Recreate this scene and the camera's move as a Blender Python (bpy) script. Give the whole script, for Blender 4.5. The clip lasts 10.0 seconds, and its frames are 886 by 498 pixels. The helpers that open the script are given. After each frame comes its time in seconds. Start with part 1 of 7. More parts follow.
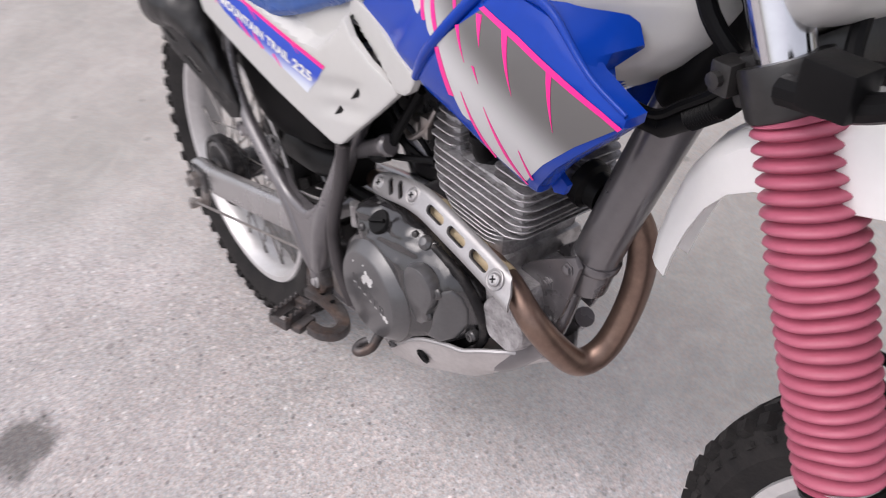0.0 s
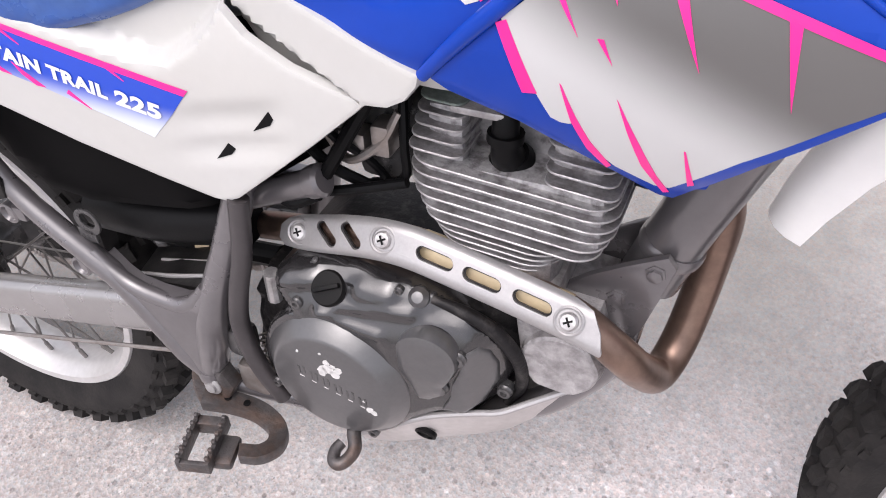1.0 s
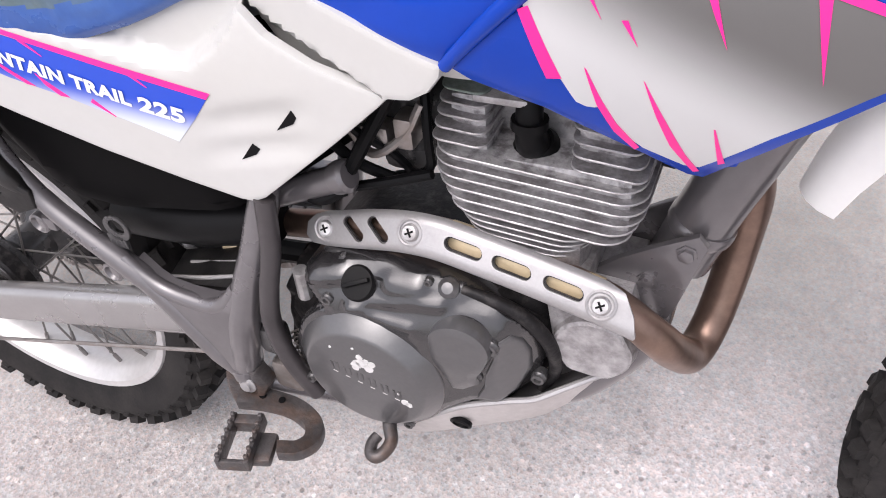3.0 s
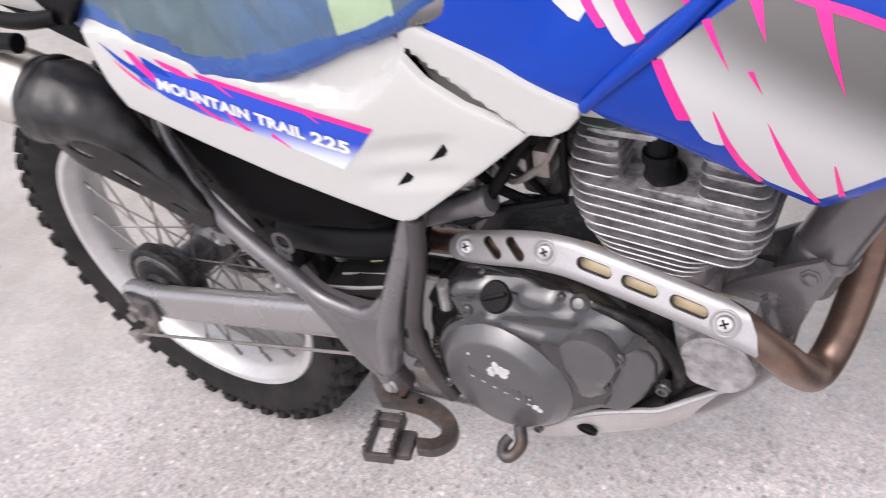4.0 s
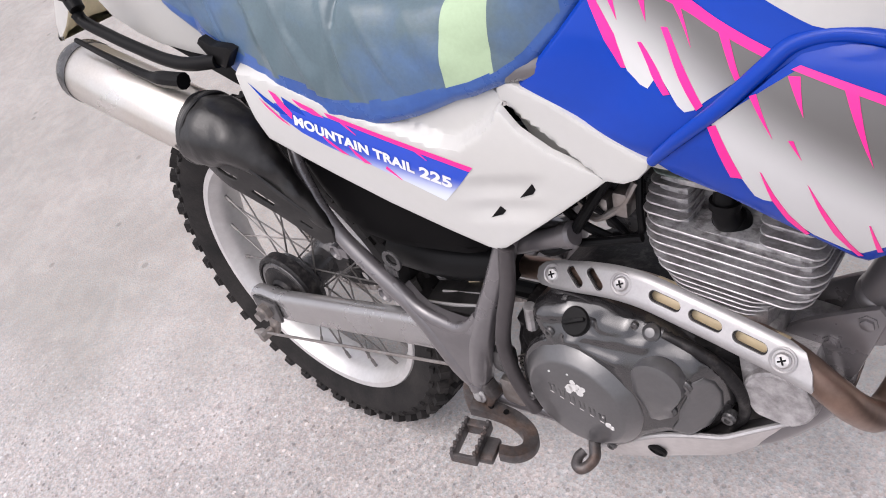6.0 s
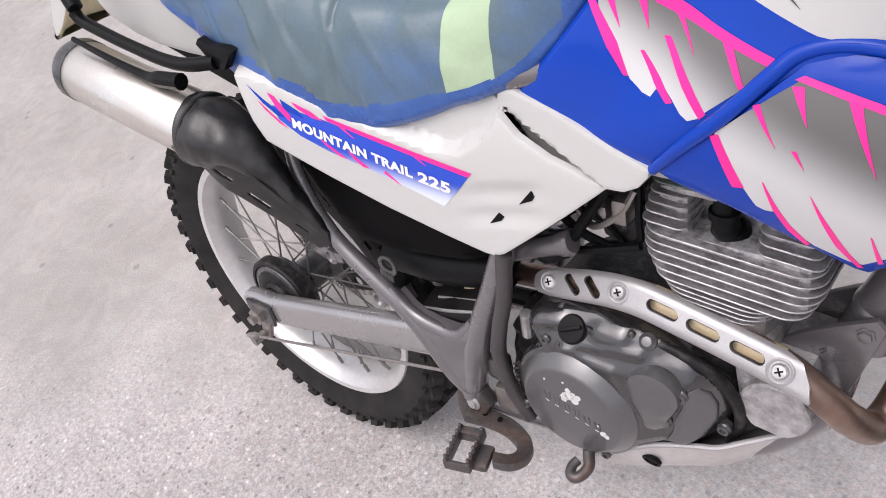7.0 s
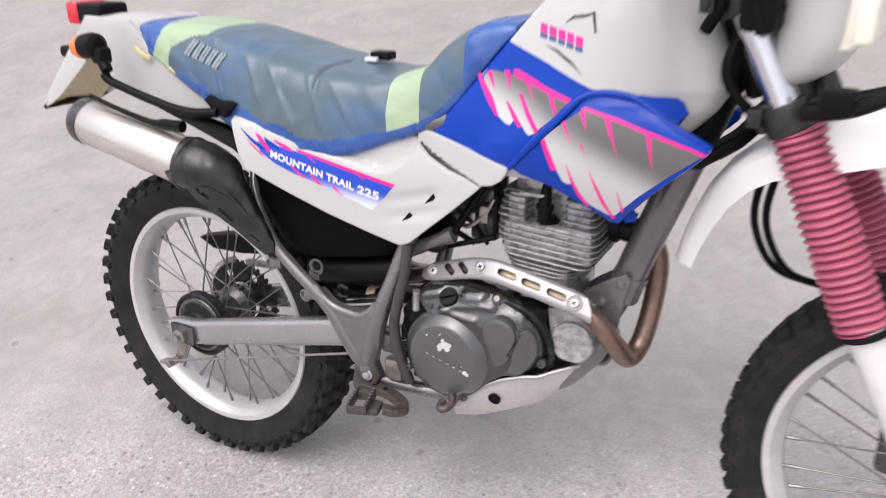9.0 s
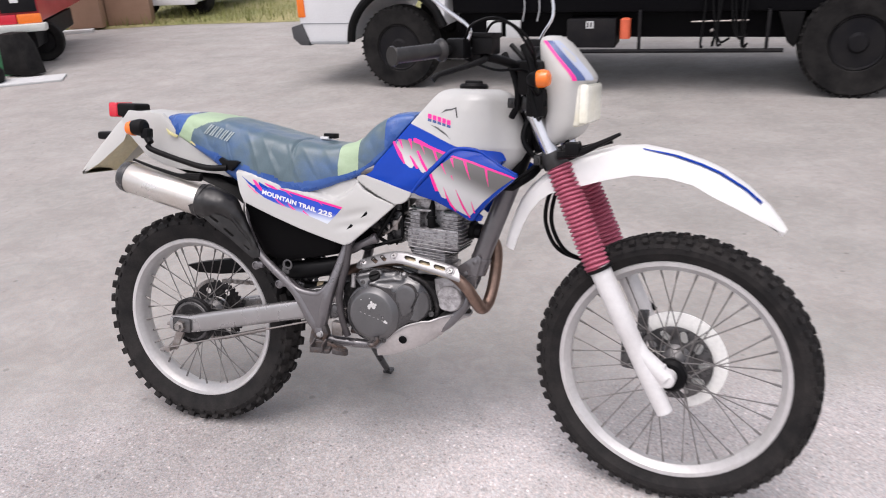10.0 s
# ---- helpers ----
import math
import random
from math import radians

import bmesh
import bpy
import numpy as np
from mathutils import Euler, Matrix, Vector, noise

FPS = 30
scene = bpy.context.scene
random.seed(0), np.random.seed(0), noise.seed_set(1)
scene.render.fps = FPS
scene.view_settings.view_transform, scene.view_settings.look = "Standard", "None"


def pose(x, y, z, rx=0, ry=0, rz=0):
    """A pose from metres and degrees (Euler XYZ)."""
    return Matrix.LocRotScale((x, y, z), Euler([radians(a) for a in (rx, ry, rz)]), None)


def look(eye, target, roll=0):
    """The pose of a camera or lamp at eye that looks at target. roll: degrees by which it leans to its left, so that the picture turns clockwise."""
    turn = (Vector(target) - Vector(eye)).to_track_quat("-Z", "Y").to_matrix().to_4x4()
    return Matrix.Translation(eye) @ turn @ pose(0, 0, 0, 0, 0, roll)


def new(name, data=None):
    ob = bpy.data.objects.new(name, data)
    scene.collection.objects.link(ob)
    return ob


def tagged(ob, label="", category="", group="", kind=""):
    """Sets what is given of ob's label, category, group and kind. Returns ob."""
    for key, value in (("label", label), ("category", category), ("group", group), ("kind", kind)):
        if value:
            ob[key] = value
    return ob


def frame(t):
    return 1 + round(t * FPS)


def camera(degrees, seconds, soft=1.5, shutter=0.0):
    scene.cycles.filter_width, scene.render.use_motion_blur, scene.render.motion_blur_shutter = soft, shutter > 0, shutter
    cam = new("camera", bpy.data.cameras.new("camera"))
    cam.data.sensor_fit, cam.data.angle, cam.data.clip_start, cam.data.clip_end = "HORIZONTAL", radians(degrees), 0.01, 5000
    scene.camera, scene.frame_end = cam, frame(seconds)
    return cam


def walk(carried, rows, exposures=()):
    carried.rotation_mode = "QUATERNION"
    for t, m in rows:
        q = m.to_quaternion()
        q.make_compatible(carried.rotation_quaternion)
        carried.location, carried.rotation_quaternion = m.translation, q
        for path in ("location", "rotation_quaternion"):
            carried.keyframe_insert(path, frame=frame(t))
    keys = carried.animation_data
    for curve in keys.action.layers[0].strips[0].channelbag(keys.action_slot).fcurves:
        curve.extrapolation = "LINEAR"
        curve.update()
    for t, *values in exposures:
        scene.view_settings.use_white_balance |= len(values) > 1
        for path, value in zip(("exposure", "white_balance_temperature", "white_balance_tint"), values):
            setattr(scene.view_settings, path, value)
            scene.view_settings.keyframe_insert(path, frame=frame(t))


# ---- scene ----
cam = camera(59.3, 10.0, soft=1.0, shutter=0.3)
PATH = [
    (0.0, 1.2907, -0.2828, 1.1406, 47.063, 10.240, 51.725),
    (0.2, 1.1900, -0.2825, 1.1421, 42.782, 9.031, 44.000),
    (0.5, 1.0702, -0.2622, 1.0827, 39.826, 7.061, 34.090),
    (0.7, 0.9685, -0.2559, 1.0899, 38.187, 5.971, 26.542),
    (1.0, 0.8921, -0.2645, 1.0651, 37.216, 6.739, 22.478),
    (1.5, 0.8936, -0.2661, 1.0647, 36.312, 7.858, 21.386),
    (2.0, 0.8989, -0.2682, 1.0656, 36.008, 8.732, 21.169),
    (3.5, 0.8815, -0.2637, 1.0682, 36.500, 11.038, 21.741),
    (3.8, 0.8860, -0.2781, 1.0963, 37.165, 13.043, 24.259),
    (4.0, 0.8952, -0.3002, 1.1263, 38.332, 15.758, 27.245),
    (4.2, 0.9255, -0.3134, 1.1710, 39.576, 18.809, 30.792),
    (4.5, 0.9525, -0.3252, 1.2026, 41.111, 20.847, 33.799),
    (5.0, 0.9691, -0.3251, 1.1902, 41.747, 21.625, 35.370),
    (5.5, 0.9634, -0.3236, 1.1927, 41.903, 20.810, 35.419),
    (7.0, 0.9537, -0.3270, 1.1914, 42.748, 18.921, 35.798),
    (7.5, 0.9454, -0.3300, 1.1898, 43.307, 18.122, 35.414),
    (8.0, 0.9493, -0.3440, 1.1961, 44.272, 16.933, 34.763),
    (8.2, 0.9760, -0.3631, 1.2027, 44.292, 16.334, 34.793),
    (8.5, 1.0203, -0.4657, 1.2008, 47.045, 13.886, 33.713),
    (8.7, 1.0446, -0.5793, 1.2275, 49.121, 11.291, 30.540),
    (9.0, 1.1359, -0.8306, 1.2664, 57.121, 6.648, 27.847),
    (9.2, 1.2042, -0.9974, 1.3252, 59.838, 4.877, 25.765),
    (9.5, 1.3199, -1.2358, 1.3198, 63.806, 3.551, 24.110),
    (10.0, 1.4051, -1.6648, 1.4041, 66.508, 2.721, 18.706),
]
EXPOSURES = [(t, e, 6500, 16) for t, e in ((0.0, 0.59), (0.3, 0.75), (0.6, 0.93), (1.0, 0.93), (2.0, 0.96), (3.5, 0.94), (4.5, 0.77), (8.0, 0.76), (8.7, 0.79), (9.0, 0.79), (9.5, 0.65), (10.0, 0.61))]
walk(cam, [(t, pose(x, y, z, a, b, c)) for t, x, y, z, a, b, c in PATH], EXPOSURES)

# ---- light: a bright, evenly overcast afternoon ----
world = bpy.data.worlds.new("overcast_sky")
scene.world = world
world.use_nodes = True
wn = world.node_tree.nodes
sky = wn.new("ShaderNodeTexSky")
sky.sky_type = "NISHITA"
sky.sun_disc = False
sky.sun_elevation, sky.sun_rotation = radians(70), radians(195)
sky.air_density, sky.dust_density, sky.ozone_density = 1.0, 4.0, 1.0
pale = wn.new("ShaderNodeHueSaturation")
pale.inputs["Saturation"].default_value = 0.28
world.node_tree.links.new(sky.outputs[0], pale.inputs["Color"])
world.node_tree.links.new(pale.outputs[0], wn["Background"].inputs["Color"])
wn["Background"].inputs["Strength"].default_value = 0.15
sun_data = bpy.data.lights.new("sun", "SUN")
sun_data.energy, sun_data.angle, sun_data.color = 0.75, radians(66), (1.0, 0.97, 0.93)
sun = new("sun", sun_data)
sun.matrix_world = look((-0.1, -2.8, 7.5), (0.6, 0, 0.4))

# ---- materials ----
def material(name, colour, rough=0.5, metal=0.0, second=None, scale=6.0, amount=0.35, fine=90.0, bump=0.05, grain=0.08,
             rough_var=0.12, coat=0.0, contrast=(0.35, 0.7), transmission=0.0, island=0.0, depth=0.002, spec=0.5):
    """A surface with stains at a large scale and grain at a fine one."""
    m = bpy.data.materials.new(name)
    m.use_nodes = True
    n, link = m.node_tree.nodes, m.node_tree.links.new
    b = n["Principled BSDF"]
    tc = n.new("ShaderNodeTexCoord")
    big, small = n.new("ShaderNodeTexNoise"), n.new("ShaderNodeTexNoise")
    for tex, s, d in ((big, scale, 6), (small, fine, 3)):
        tex.inputs["Scale"].default_value, tex.inputs["Detail"].default_value = s, d
        tex.inputs["Roughness"].default_value = 0.62
        link(tc.outputs["Object"], tex.inputs["Vector"])
    ramp = n.new("ShaderNodeMapRange")
    ramp.inputs["From Min"].default_value, ramp.inputs["From Max"].default_value = contrast
    ramp.inputs["To Max"].default_value = amount
    link(big.outputs[0], ramp.inputs["Value"])
    mix = n.new("ShaderNodeMix")
    mix.data_type = "RGBA"
    mix.inputs["A"].default_value = (*colour, 1)
    mix.inputs["B"].default_value = (*(second or [c * 0.6 for c in colour]), 1)
    link(ramp.outputs[0], mix.inputs["Factor"])
    shade = n.new("ShaderNodeMapRange")
    shade.inputs["To Min"].default_value, shade.inputs["To Max"].default_value = 1 - grain * 2, 1 + grain * 2
    link(small.outputs[0], shade.inputs["Value"])
    mul = n.new("ShaderNodeVectorMath")
    mul.operation = "SCALE"
    link(mix.outputs["Result"], mul.inputs[0])
    link(shade.outputs[0], mul.inputs["Scale"])
    out = mul.outputs[0]
    if island:
        info = n.new("ShaderNodeNewGeometry")
        rnd = n.new("ShaderNodeMapRange")
        rnd.inputs["To Min"].default_value, rnd.inputs["To Max"].default_value = 1 - island, 1 + island
        link(info.outputs["Random Per Island"], rnd.inputs["Value"])
        mul2 = n.new("ShaderNodeVectorMath")
        mul2.operation = "SCALE"
        link(out, mul2.inputs[0])
        link(rnd.outputs[0], mul2.inputs["Scale"])
        out = mul2.outputs[0]
    link(out, b.inputs["Base Color"])
    r = n.new("ShaderNodeMapRange")
    r.inputs["To Min"].default_value, r.inputs["To Max"].default_value = max(rough - rough_var, 0.02), min(rough + rough_var, 1)
    link(big.outputs[0], r.inputs["Value"])
    link(r.outputs[0], b.inputs["Roughness"])
    b.inputs["Metallic"].default_value = metal
    b.inputs["Specular IOR Level"].default_value = spec
    b.inputs["Coat Weight"].default_value, b.inputs["Coat Roughness"].default_value = coat, 0.08
    b.inputs["Transmission Weight"].default_value = transmission
    if bump:
        bp = n.new("ShaderNodeBump")
        bp.inputs["Strength"].default_value, bp.inputs["Distance"].default_value = bump, depth
        link(small.outputs[0], bp.inputs["Height"])
        link(bp.outputs[0], b.inputs["Normal"])
    return m


WHITE = material("white_plastic", (0.475, 0.471, 0.460), 0.34, second=(0.48, 0.462, 0.41), scale=5, amount=0.25, bump=0.02, grain=0.015, coat=0.2)
IVORY = material("yellowed_plastic", (0.76, 0.69, 0.48), 0.5, second=(0.62, 0.52, 0.30), scale=12, amount=0.7)
BLUE = material("blue_gloss_paint", (0.003, 0.040, 0.34), 0.16, second=(0.005, 0.054, 0.385), scale=4, amount=0.5, bump=0.01, grain=0.02, spec=0.25)
PINK = material("magenta_vinyl", (0.88, 0.018, 0.27), 0.35, scale=8, amount=0.1, bump=0, grain=0.02)
DECALW = material("white_vinyl", (0.72, 0.72, 0.72), 0.35, scale=8, amount=0.1, bump=0, grain=0.02)
RIMW = material("ivory_lamp_rim", (0.74, 0.725, 0.64), 0.3, second=(0.68, 0.63, 0.45), scale=14, amount=0.6)
NAVY = material("dark_blue_vinyl", (0.035, 0.07, 0.22), 0.2, second=(0.10, 0.14, 0.30), scale=9, amount=0.6, bump=0, grain=0.02, coat=0.4)
PALEB = material("pale_blue_vinyl", (0.42, 0.46, 0.58), 0.3, scale=8, amount=0.2, bump=0, grain=0.02)
BLACKP = material("black_plastic", (0.004, 0.004, 0.0045), 0.42, second=(0.011, 0.010, 0.010), scale=9, amount=0.45, bump=0.06, fine=300, spec=0.12)
SATIN = material("satin_black_guard", (0.006, 0.0056, 0.006), 0.34, second=(0.036, 0.034, 0.033), scale=22, amount=0.7, bump=0.25, fine=90, grain=0.15, spec=0.5)
AIRBOX = material("moulded_black_box", (0.0028, 0.0026, 0.003), 0.5, second=(0.005, 0.005, 0.005), scale=9, amount=0.4, bump=0.03, fine=300, spec=0.05)
RUBBER = material("tyre_rubber", (0.010, 0.0094, 0.0098), 0.75, second=(0.040, 0.036, 0.034), scale=18, amount=0.6, bump=0.25, fine=220, grain=0.22, spec=0.2)
HOSE = material("black_rubber_hose", (0.0035, 0.0035, 0.004), 0.45, scale=20, amount=0.3, spec=0.12)
FRAME = material("grey_painted_frame", (0.125, 0.117, 0.123), 0.30, 0.3, second=(0.078, 0.070, 0.073), scale=9, amount=0.6, bump=0.05, grain=0.07, coat=0.7, spec=0.9)
COVER = material("charcoal_engine_paint", (0.072, 0.071, 0.074), 0.34, 0.35, second=(0.105, 0.102, 0.105), scale=14, amount=0.5, bump=0.06, fine=200, grain=0.08, coat=0.5, spec=1.0)
GLOSS = material("glossy_dark_engine_paint", (0.019, 0.018, 0.0195), 0.23, 0.4, second=(0.05, 0.047, 0.049), scale=24, amount=0.6, bump=0.10, fine=110, grain=0.12, rough_var=0.1, coat=0.9, spec=0.9)
GRIME = material("grimy_black_metal", (0.014, 0.013, 0.014), 0.5, 0.3, second=(0.085, 0.078, 0.075), scale=60, amount=0.8, contrast=(0.5, 0.75), bump=0.3, fine=220, grain=0.2, spec=0.25)
CASE = material("dark_engine_case", (0.05, 0.05, 0.052), 0.28, 0.5, second=(0.22, 0.21, 0.21), scale=20, amount=0.55, bump=0.1, grain=0.12)
ALU = material("cast_aluminium", (0.60, 0.59, 0.59), 0.42, 0.8, second=(0.26, 0.245, 0.245), scale=55, amount=0.9, contrast=(0.42, 0.62), bump=0.7, fine=110, grain=0.24)
FIN = material("weathered_fins", (0.38, 0.37, 0.38), 0.45, 0.6, second=(0.13, 0.115, 0.115), scale=55, amount=0.85, bump=0.25, fine=260, grain=0.24)
FINEDGE = material("bright_fin_edges", (0.46, 0.45, 0.455), 0.42, 0.6, second=(0.22, 0.208, 0.21), scale=60, amount=0.8, bump=0.15, fine=300, grain=0.18)
# top fins: greenish oxide, with the shade under the tank put into the colour
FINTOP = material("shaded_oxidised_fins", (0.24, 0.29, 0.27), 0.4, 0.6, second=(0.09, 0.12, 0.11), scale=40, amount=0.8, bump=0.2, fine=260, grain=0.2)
SHIELD = material("brushed_heat_shield", (0.40, 0.39, 0.395), 0.42, 0.55, second=(0.30, 0.285, 0.28), scale=12, amount=0.5, bump=0.06, fine=350, grain=0.06)
SWING = material("satin_aluminium_arm", (0.36, 0.352, 0.354), 0.28, 0.65, second=(0.24, 0.225, 0.222), scale=6, amount=0.6, bump=0.02, fine=240, grain=0.03, coat=0.6, spec=1.0)
CHROME = material("chrome", (0.68, 0.68, 0.70), 0.13, 1.0, second=(0.5, 0.5, 0.52), scale=10, amount=0.4, bump=0.01, grain=0.03)
SPOKE = material("dull_spoke_wire", (0.24, 0.23, 0.225), 0.42, 0.7, second=(0.13, 0.115, 0.105), scale=30, amount=0.6, bump=0.05)
STEEL = material("dull_steel", (0.36, 0.34, 0.33), 0.42, 0.9, second=(0.2, 0.15, 0.12), scale=40, amount=0.6, bump=0.15, grain=0.12)
RIM = material("anodised_rim", (0.60, 0.59, 0.59), 0.38, 0.45, second=(0.44, 0.42, 0.41), scale=14, amount=0.5, bump=0.03, grain=0.06)
SLIDER = material("painted_fork_slider", (0.70, 0.69, 0.69), 0.34, 0.15, second=(0.55, 0.53, 0.52), scale=10, amount=0.5, bump=0.04, grain=0.05)
PIPE = material("heat_tinted_pipe", (0.27, 0.185, 0.145), 0.36, 0.8, second=(0.13, 0.085, 0.07), scale=15, amount=0.8, bump=0.08, grain=0.12)
GOLD = material("straw_tinted_pipe", (0.62, 0.51, 0.34), 0.5, 0.2, second=(0.48, 0.37, 0.22), scale=25, amount=0.6)
MUFFLER = material("brushed_muffler", (0.66, 0.64, 0.61), 0.30, 0.85, second=(0.52, 0.44, 0.36), scale=7, amount=0.5, bump=0.04, fine=280, grain=0.05)
BOOT = material("faded_red_rubber", (0.44, 0.11, 0.17), 0.46, second=(0.30, 0.062, 0.098), scale=12, amount=0.6, bump=0.05, grain=0.06)
SLATE = material("slate_vinyl_seat", (0.085, 0.128, 0.150), 0.34, second=(0.060, 0.125, 0.265), scale=7, amount=0.75, contrast=(0.47, 0.68), bump=0.14, fine=240, grain=0.08)
SEATBLUE = material("blue_vinyl_seat", (0.018, 0.07, 0.28), 0.28, second=(0.06, 0.14, 0.36), scale=14, amount=0.7, bump=0.1, fine=160, grain=0.08)
LIME = material("lime_vinyl_seat", (0.35, 0.46, 0.30), 0.45, second=(0.29, 0.37, 0.25), scale=9, amount=0.4, bump=0.08, fine=200, grain=0.05)
YELLOW = material("yellow_vinyl", (0.62, 0.53, 0.20), 0.45, second=(0.52, 0.52, 0.33), scale=20, amount=0.7)
LETTER = material("pale_seat_print", (0.33, 0.39, 0.41), 0.5, scale=30, amount=0.5)
SKID = material("scuffed_skid_plate", (0.52, 0.49, 0.48), 0.5, 0.25, second=(0.36, 0.33, 0.32), scale=14, amount=0.5, bump=0.12, fine=120, grain=0.08)
RED = material("red_lens", (0.62, 0.01, 0.03), 0.15, scale=20, amount=0.2, bump=0, coat=0.6)
AMBER = material("amber_lens", (0.85, 0.18, 0.01), 0.18, scale=20, amount=0.2, bump=0, coat=0.6)
LENS = material("frosted_headlight_glass", (0.86, 0.85, 0.76), 0.12, second=(0.80, 0.76, 0.56), scale=8, amount=0.6, bump=0, coat=0.8)
GUARDW = material("white_mudguard_plastic", (0.84, 0.835, 0.825), 0.34, second=(0.79, 0.77, 0.73), scale=5, amount=0.25, bump=0.02, grain=0.015, coat=0.2)
bw = GUARDW.node_tree.nodes["Principled BSDF"]
bw.inputs["Subsurface Weight"].default_value, bw.inputs["Subsurface Scale"].default_value = 0.3, 0.009
bw.inputs["Subsurface Radius"].default_value = (1.0, 1.0, 1.0)
BRIGHTW = material("clean_white_guard", (0.90, 0.895, 0.87), 0.4, second=(0.84, 0.82, 0.77), scale=9, amount=0.4, bump=0.02)
SPECK = material("speckled_head_casting", (0.44, 0.43, 0.435), 0.42, 0.55, second=(0.15, 0.138, 0.142), scale=85, amount=0.85, contrast=(0.46, 0.62), bump=0.35, fine=200, grain=0.2)
ROUGH = material("rough_sand_cast_alloy", (0.42, 0.405, 0.41), 0.5, 0.45, second=(0.17, 0.158, 0.16), scale=38, amount=0.85, contrast=(0.40, 0.64), bump=0.9, fine=75, grain=0.2, depth=0.004)
OLDHOSE = material("worn_grey_hose", (0.052, 0.046, 0.048), 0.42, second=(0.026, 0.023, 0.024), scale=14, amount=0.7, bump=0.08, spec=0.4)
RUST = material("rusted_steel", (0.082, 0.075, 0.075), 0.42, 0.45, second=(0.11, 0.070, 0.053), scale=38, amount=0.7, contrast=(0.45, 0.62), bump=0.45, fine=130, grain=0.28)
CHIP = material("bare_chipped_metal", (0.72, 0.71, 0.70), 0.45, 0.3, scale=60, amount=0.4)


def faded(name, top, low, z0, z1, slope):
    """Printed film that runs from one colour to another over a stretch of height."""
    m = material(name, top, 0.33, bump=0, grain=0.02, amount=0.0)
    n, link = m.node_tree.nodes, m.node_tree.links.new
    tc = n.new("ShaderNodeTexCoord")
    sep = n.new("ShaderNodeSeparateXYZ")
    link(tc.outputs["Object"], sep.inputs[0])
    skew = n.new("ShaderNodeMath")
    skew.operation = "MULTIPLY_ADD"
    skew.inputs[1].default_value = slope
    link(sep.outputs["X"], skew.inputs[0])
    link(sep.outputs["Z"], skew.inputs[2])
    r = n.new("ShaderNodeMapRange")
    r.interpolation_type = "SMOOTHSTEP"
    r.inputs["From Min"].default_value, r.inputs["From Max"].default_value = z1, z0
    link(skew.outputs[0], r.inputs["Value"])
    mix = n.new("ShaderNodeMix")
    mix.data_type = "RGBA"
    mix.inputs["A"].default_value, mix.inputs["B"].default_value = (*top, 1), (*low, 1)
    link(r.outputs[0], mix.inputs["Factor"])
    link(mix.outputs["Result"], n["Principled BSDF"].inputs["Base Color"])
    return m


FADE = faded("grey_to_white_film", (0.120, 0.116, 0.113), (0.53, 0.53, 0.53), 1.135, 1.195, 0.45)
FADE2 = faded("blue_to_white_film", (0.012, 0.06, 0.48), (0.62, 0.66, 0.74), 0.722, 0.752, 0.14)


# ---- mesh helpers ----
def catmull(pts, n=8):
    """A smooth line through the points."""
    p = [Vector(v) for v in pts]
    p = [p[0] * 2 - p[1]] + p + [p[-1] * 2 - p[-2]]
    out = []
    for i in range(1, len(p) - 2):
        a, b, c, d = p[i - 1:i + 3]
        for k in range(n):
            t = k / n
            out.append(0.5 * (2 * b + (c - a) * t + (2 * a - 5 * b + 4 * c - d) * t * t + (3 * b - a - 3 * c + d) * t ** 3))
    return out + [p[-2]]


def loft(rings, caps=True, closed=False, bm=None):
    """A skin over rings of equal length."""
    bm = bm or bmesh.new()
    vs = [[bm.verts.new(v) for v in ring] for ring in rings]
    k = len(vs[0])
    for a, b in zip(vs, vs[1:] + (vs[:1] if closed else [])):
        for i in range(k):
            bm.faces.new((a[i], a[(i + 1) % k], b[(i + 1) % k], b[i]))
    if caps and not closed:
        bm.faces.new(vs[0][::-1])
        bm.faces.new(vs[-1])
    bmesh.ops.recalc_face_normals(bm, faces=bm.faces)
    return bm


def tube(pts, r, seg=12, smooth=6, bm=None, flat=1.0):
    """A round bar along a line; r is one radius or one for each point."""
    n = len(pts)
    rs = list(r) if isinstance(r, (list, tuple)) else [r] * n
    if smooth and n > 2:
        line = catmull(pts, smooth)
        rr = [rs[min(i // smooth, n - 1)] + (rs[min(i // smooth + 1, n - 1)] - rs[min(i // smooth, n - 1)]) * (i % smooth) / smooth for i in range(len(line))]
    else:
        line, rr = [Vector(p) for p in pts], rs
    rings, up = [], None
    for i, p in enumerate(line):
        t = (line[min(i + 1, len(line) - 1)] - line[max(i - 1, 0)]).normalized()
        if up is None:
            up = t.orthogonal().normalized()
        up = (up - t * up.dot(t)).normalized()
        side = t.cross(up)
        rings.append([p + (up * math.cos(a) + side * math.sin(a) * flat) * rr[i] for a in (2 * math.pi * j / seg for j in range(seg))])
    return loft(rings, bm=bm)


def turned(profile, at, axis=(0, 1, 0), seg=32, closed=False, bm=None):
    """A lathe form: profile of (radius, height along the axis)."""
    ax = Vector(axis).normalized()
    u = ax.orthogonal().normalized()
    v = ax.cross(u)
    rings = []
    for r, h in profile:
        rings.append([Vector(at) + ax * h + (u * math.cos(a) + v * math.sin(a)) * max(r, 1e-4) for a in (2 * math.pi * j / seg for j in range(seg))])
    return loft(rings, caps=not closed, closed=closed, bm=bm)


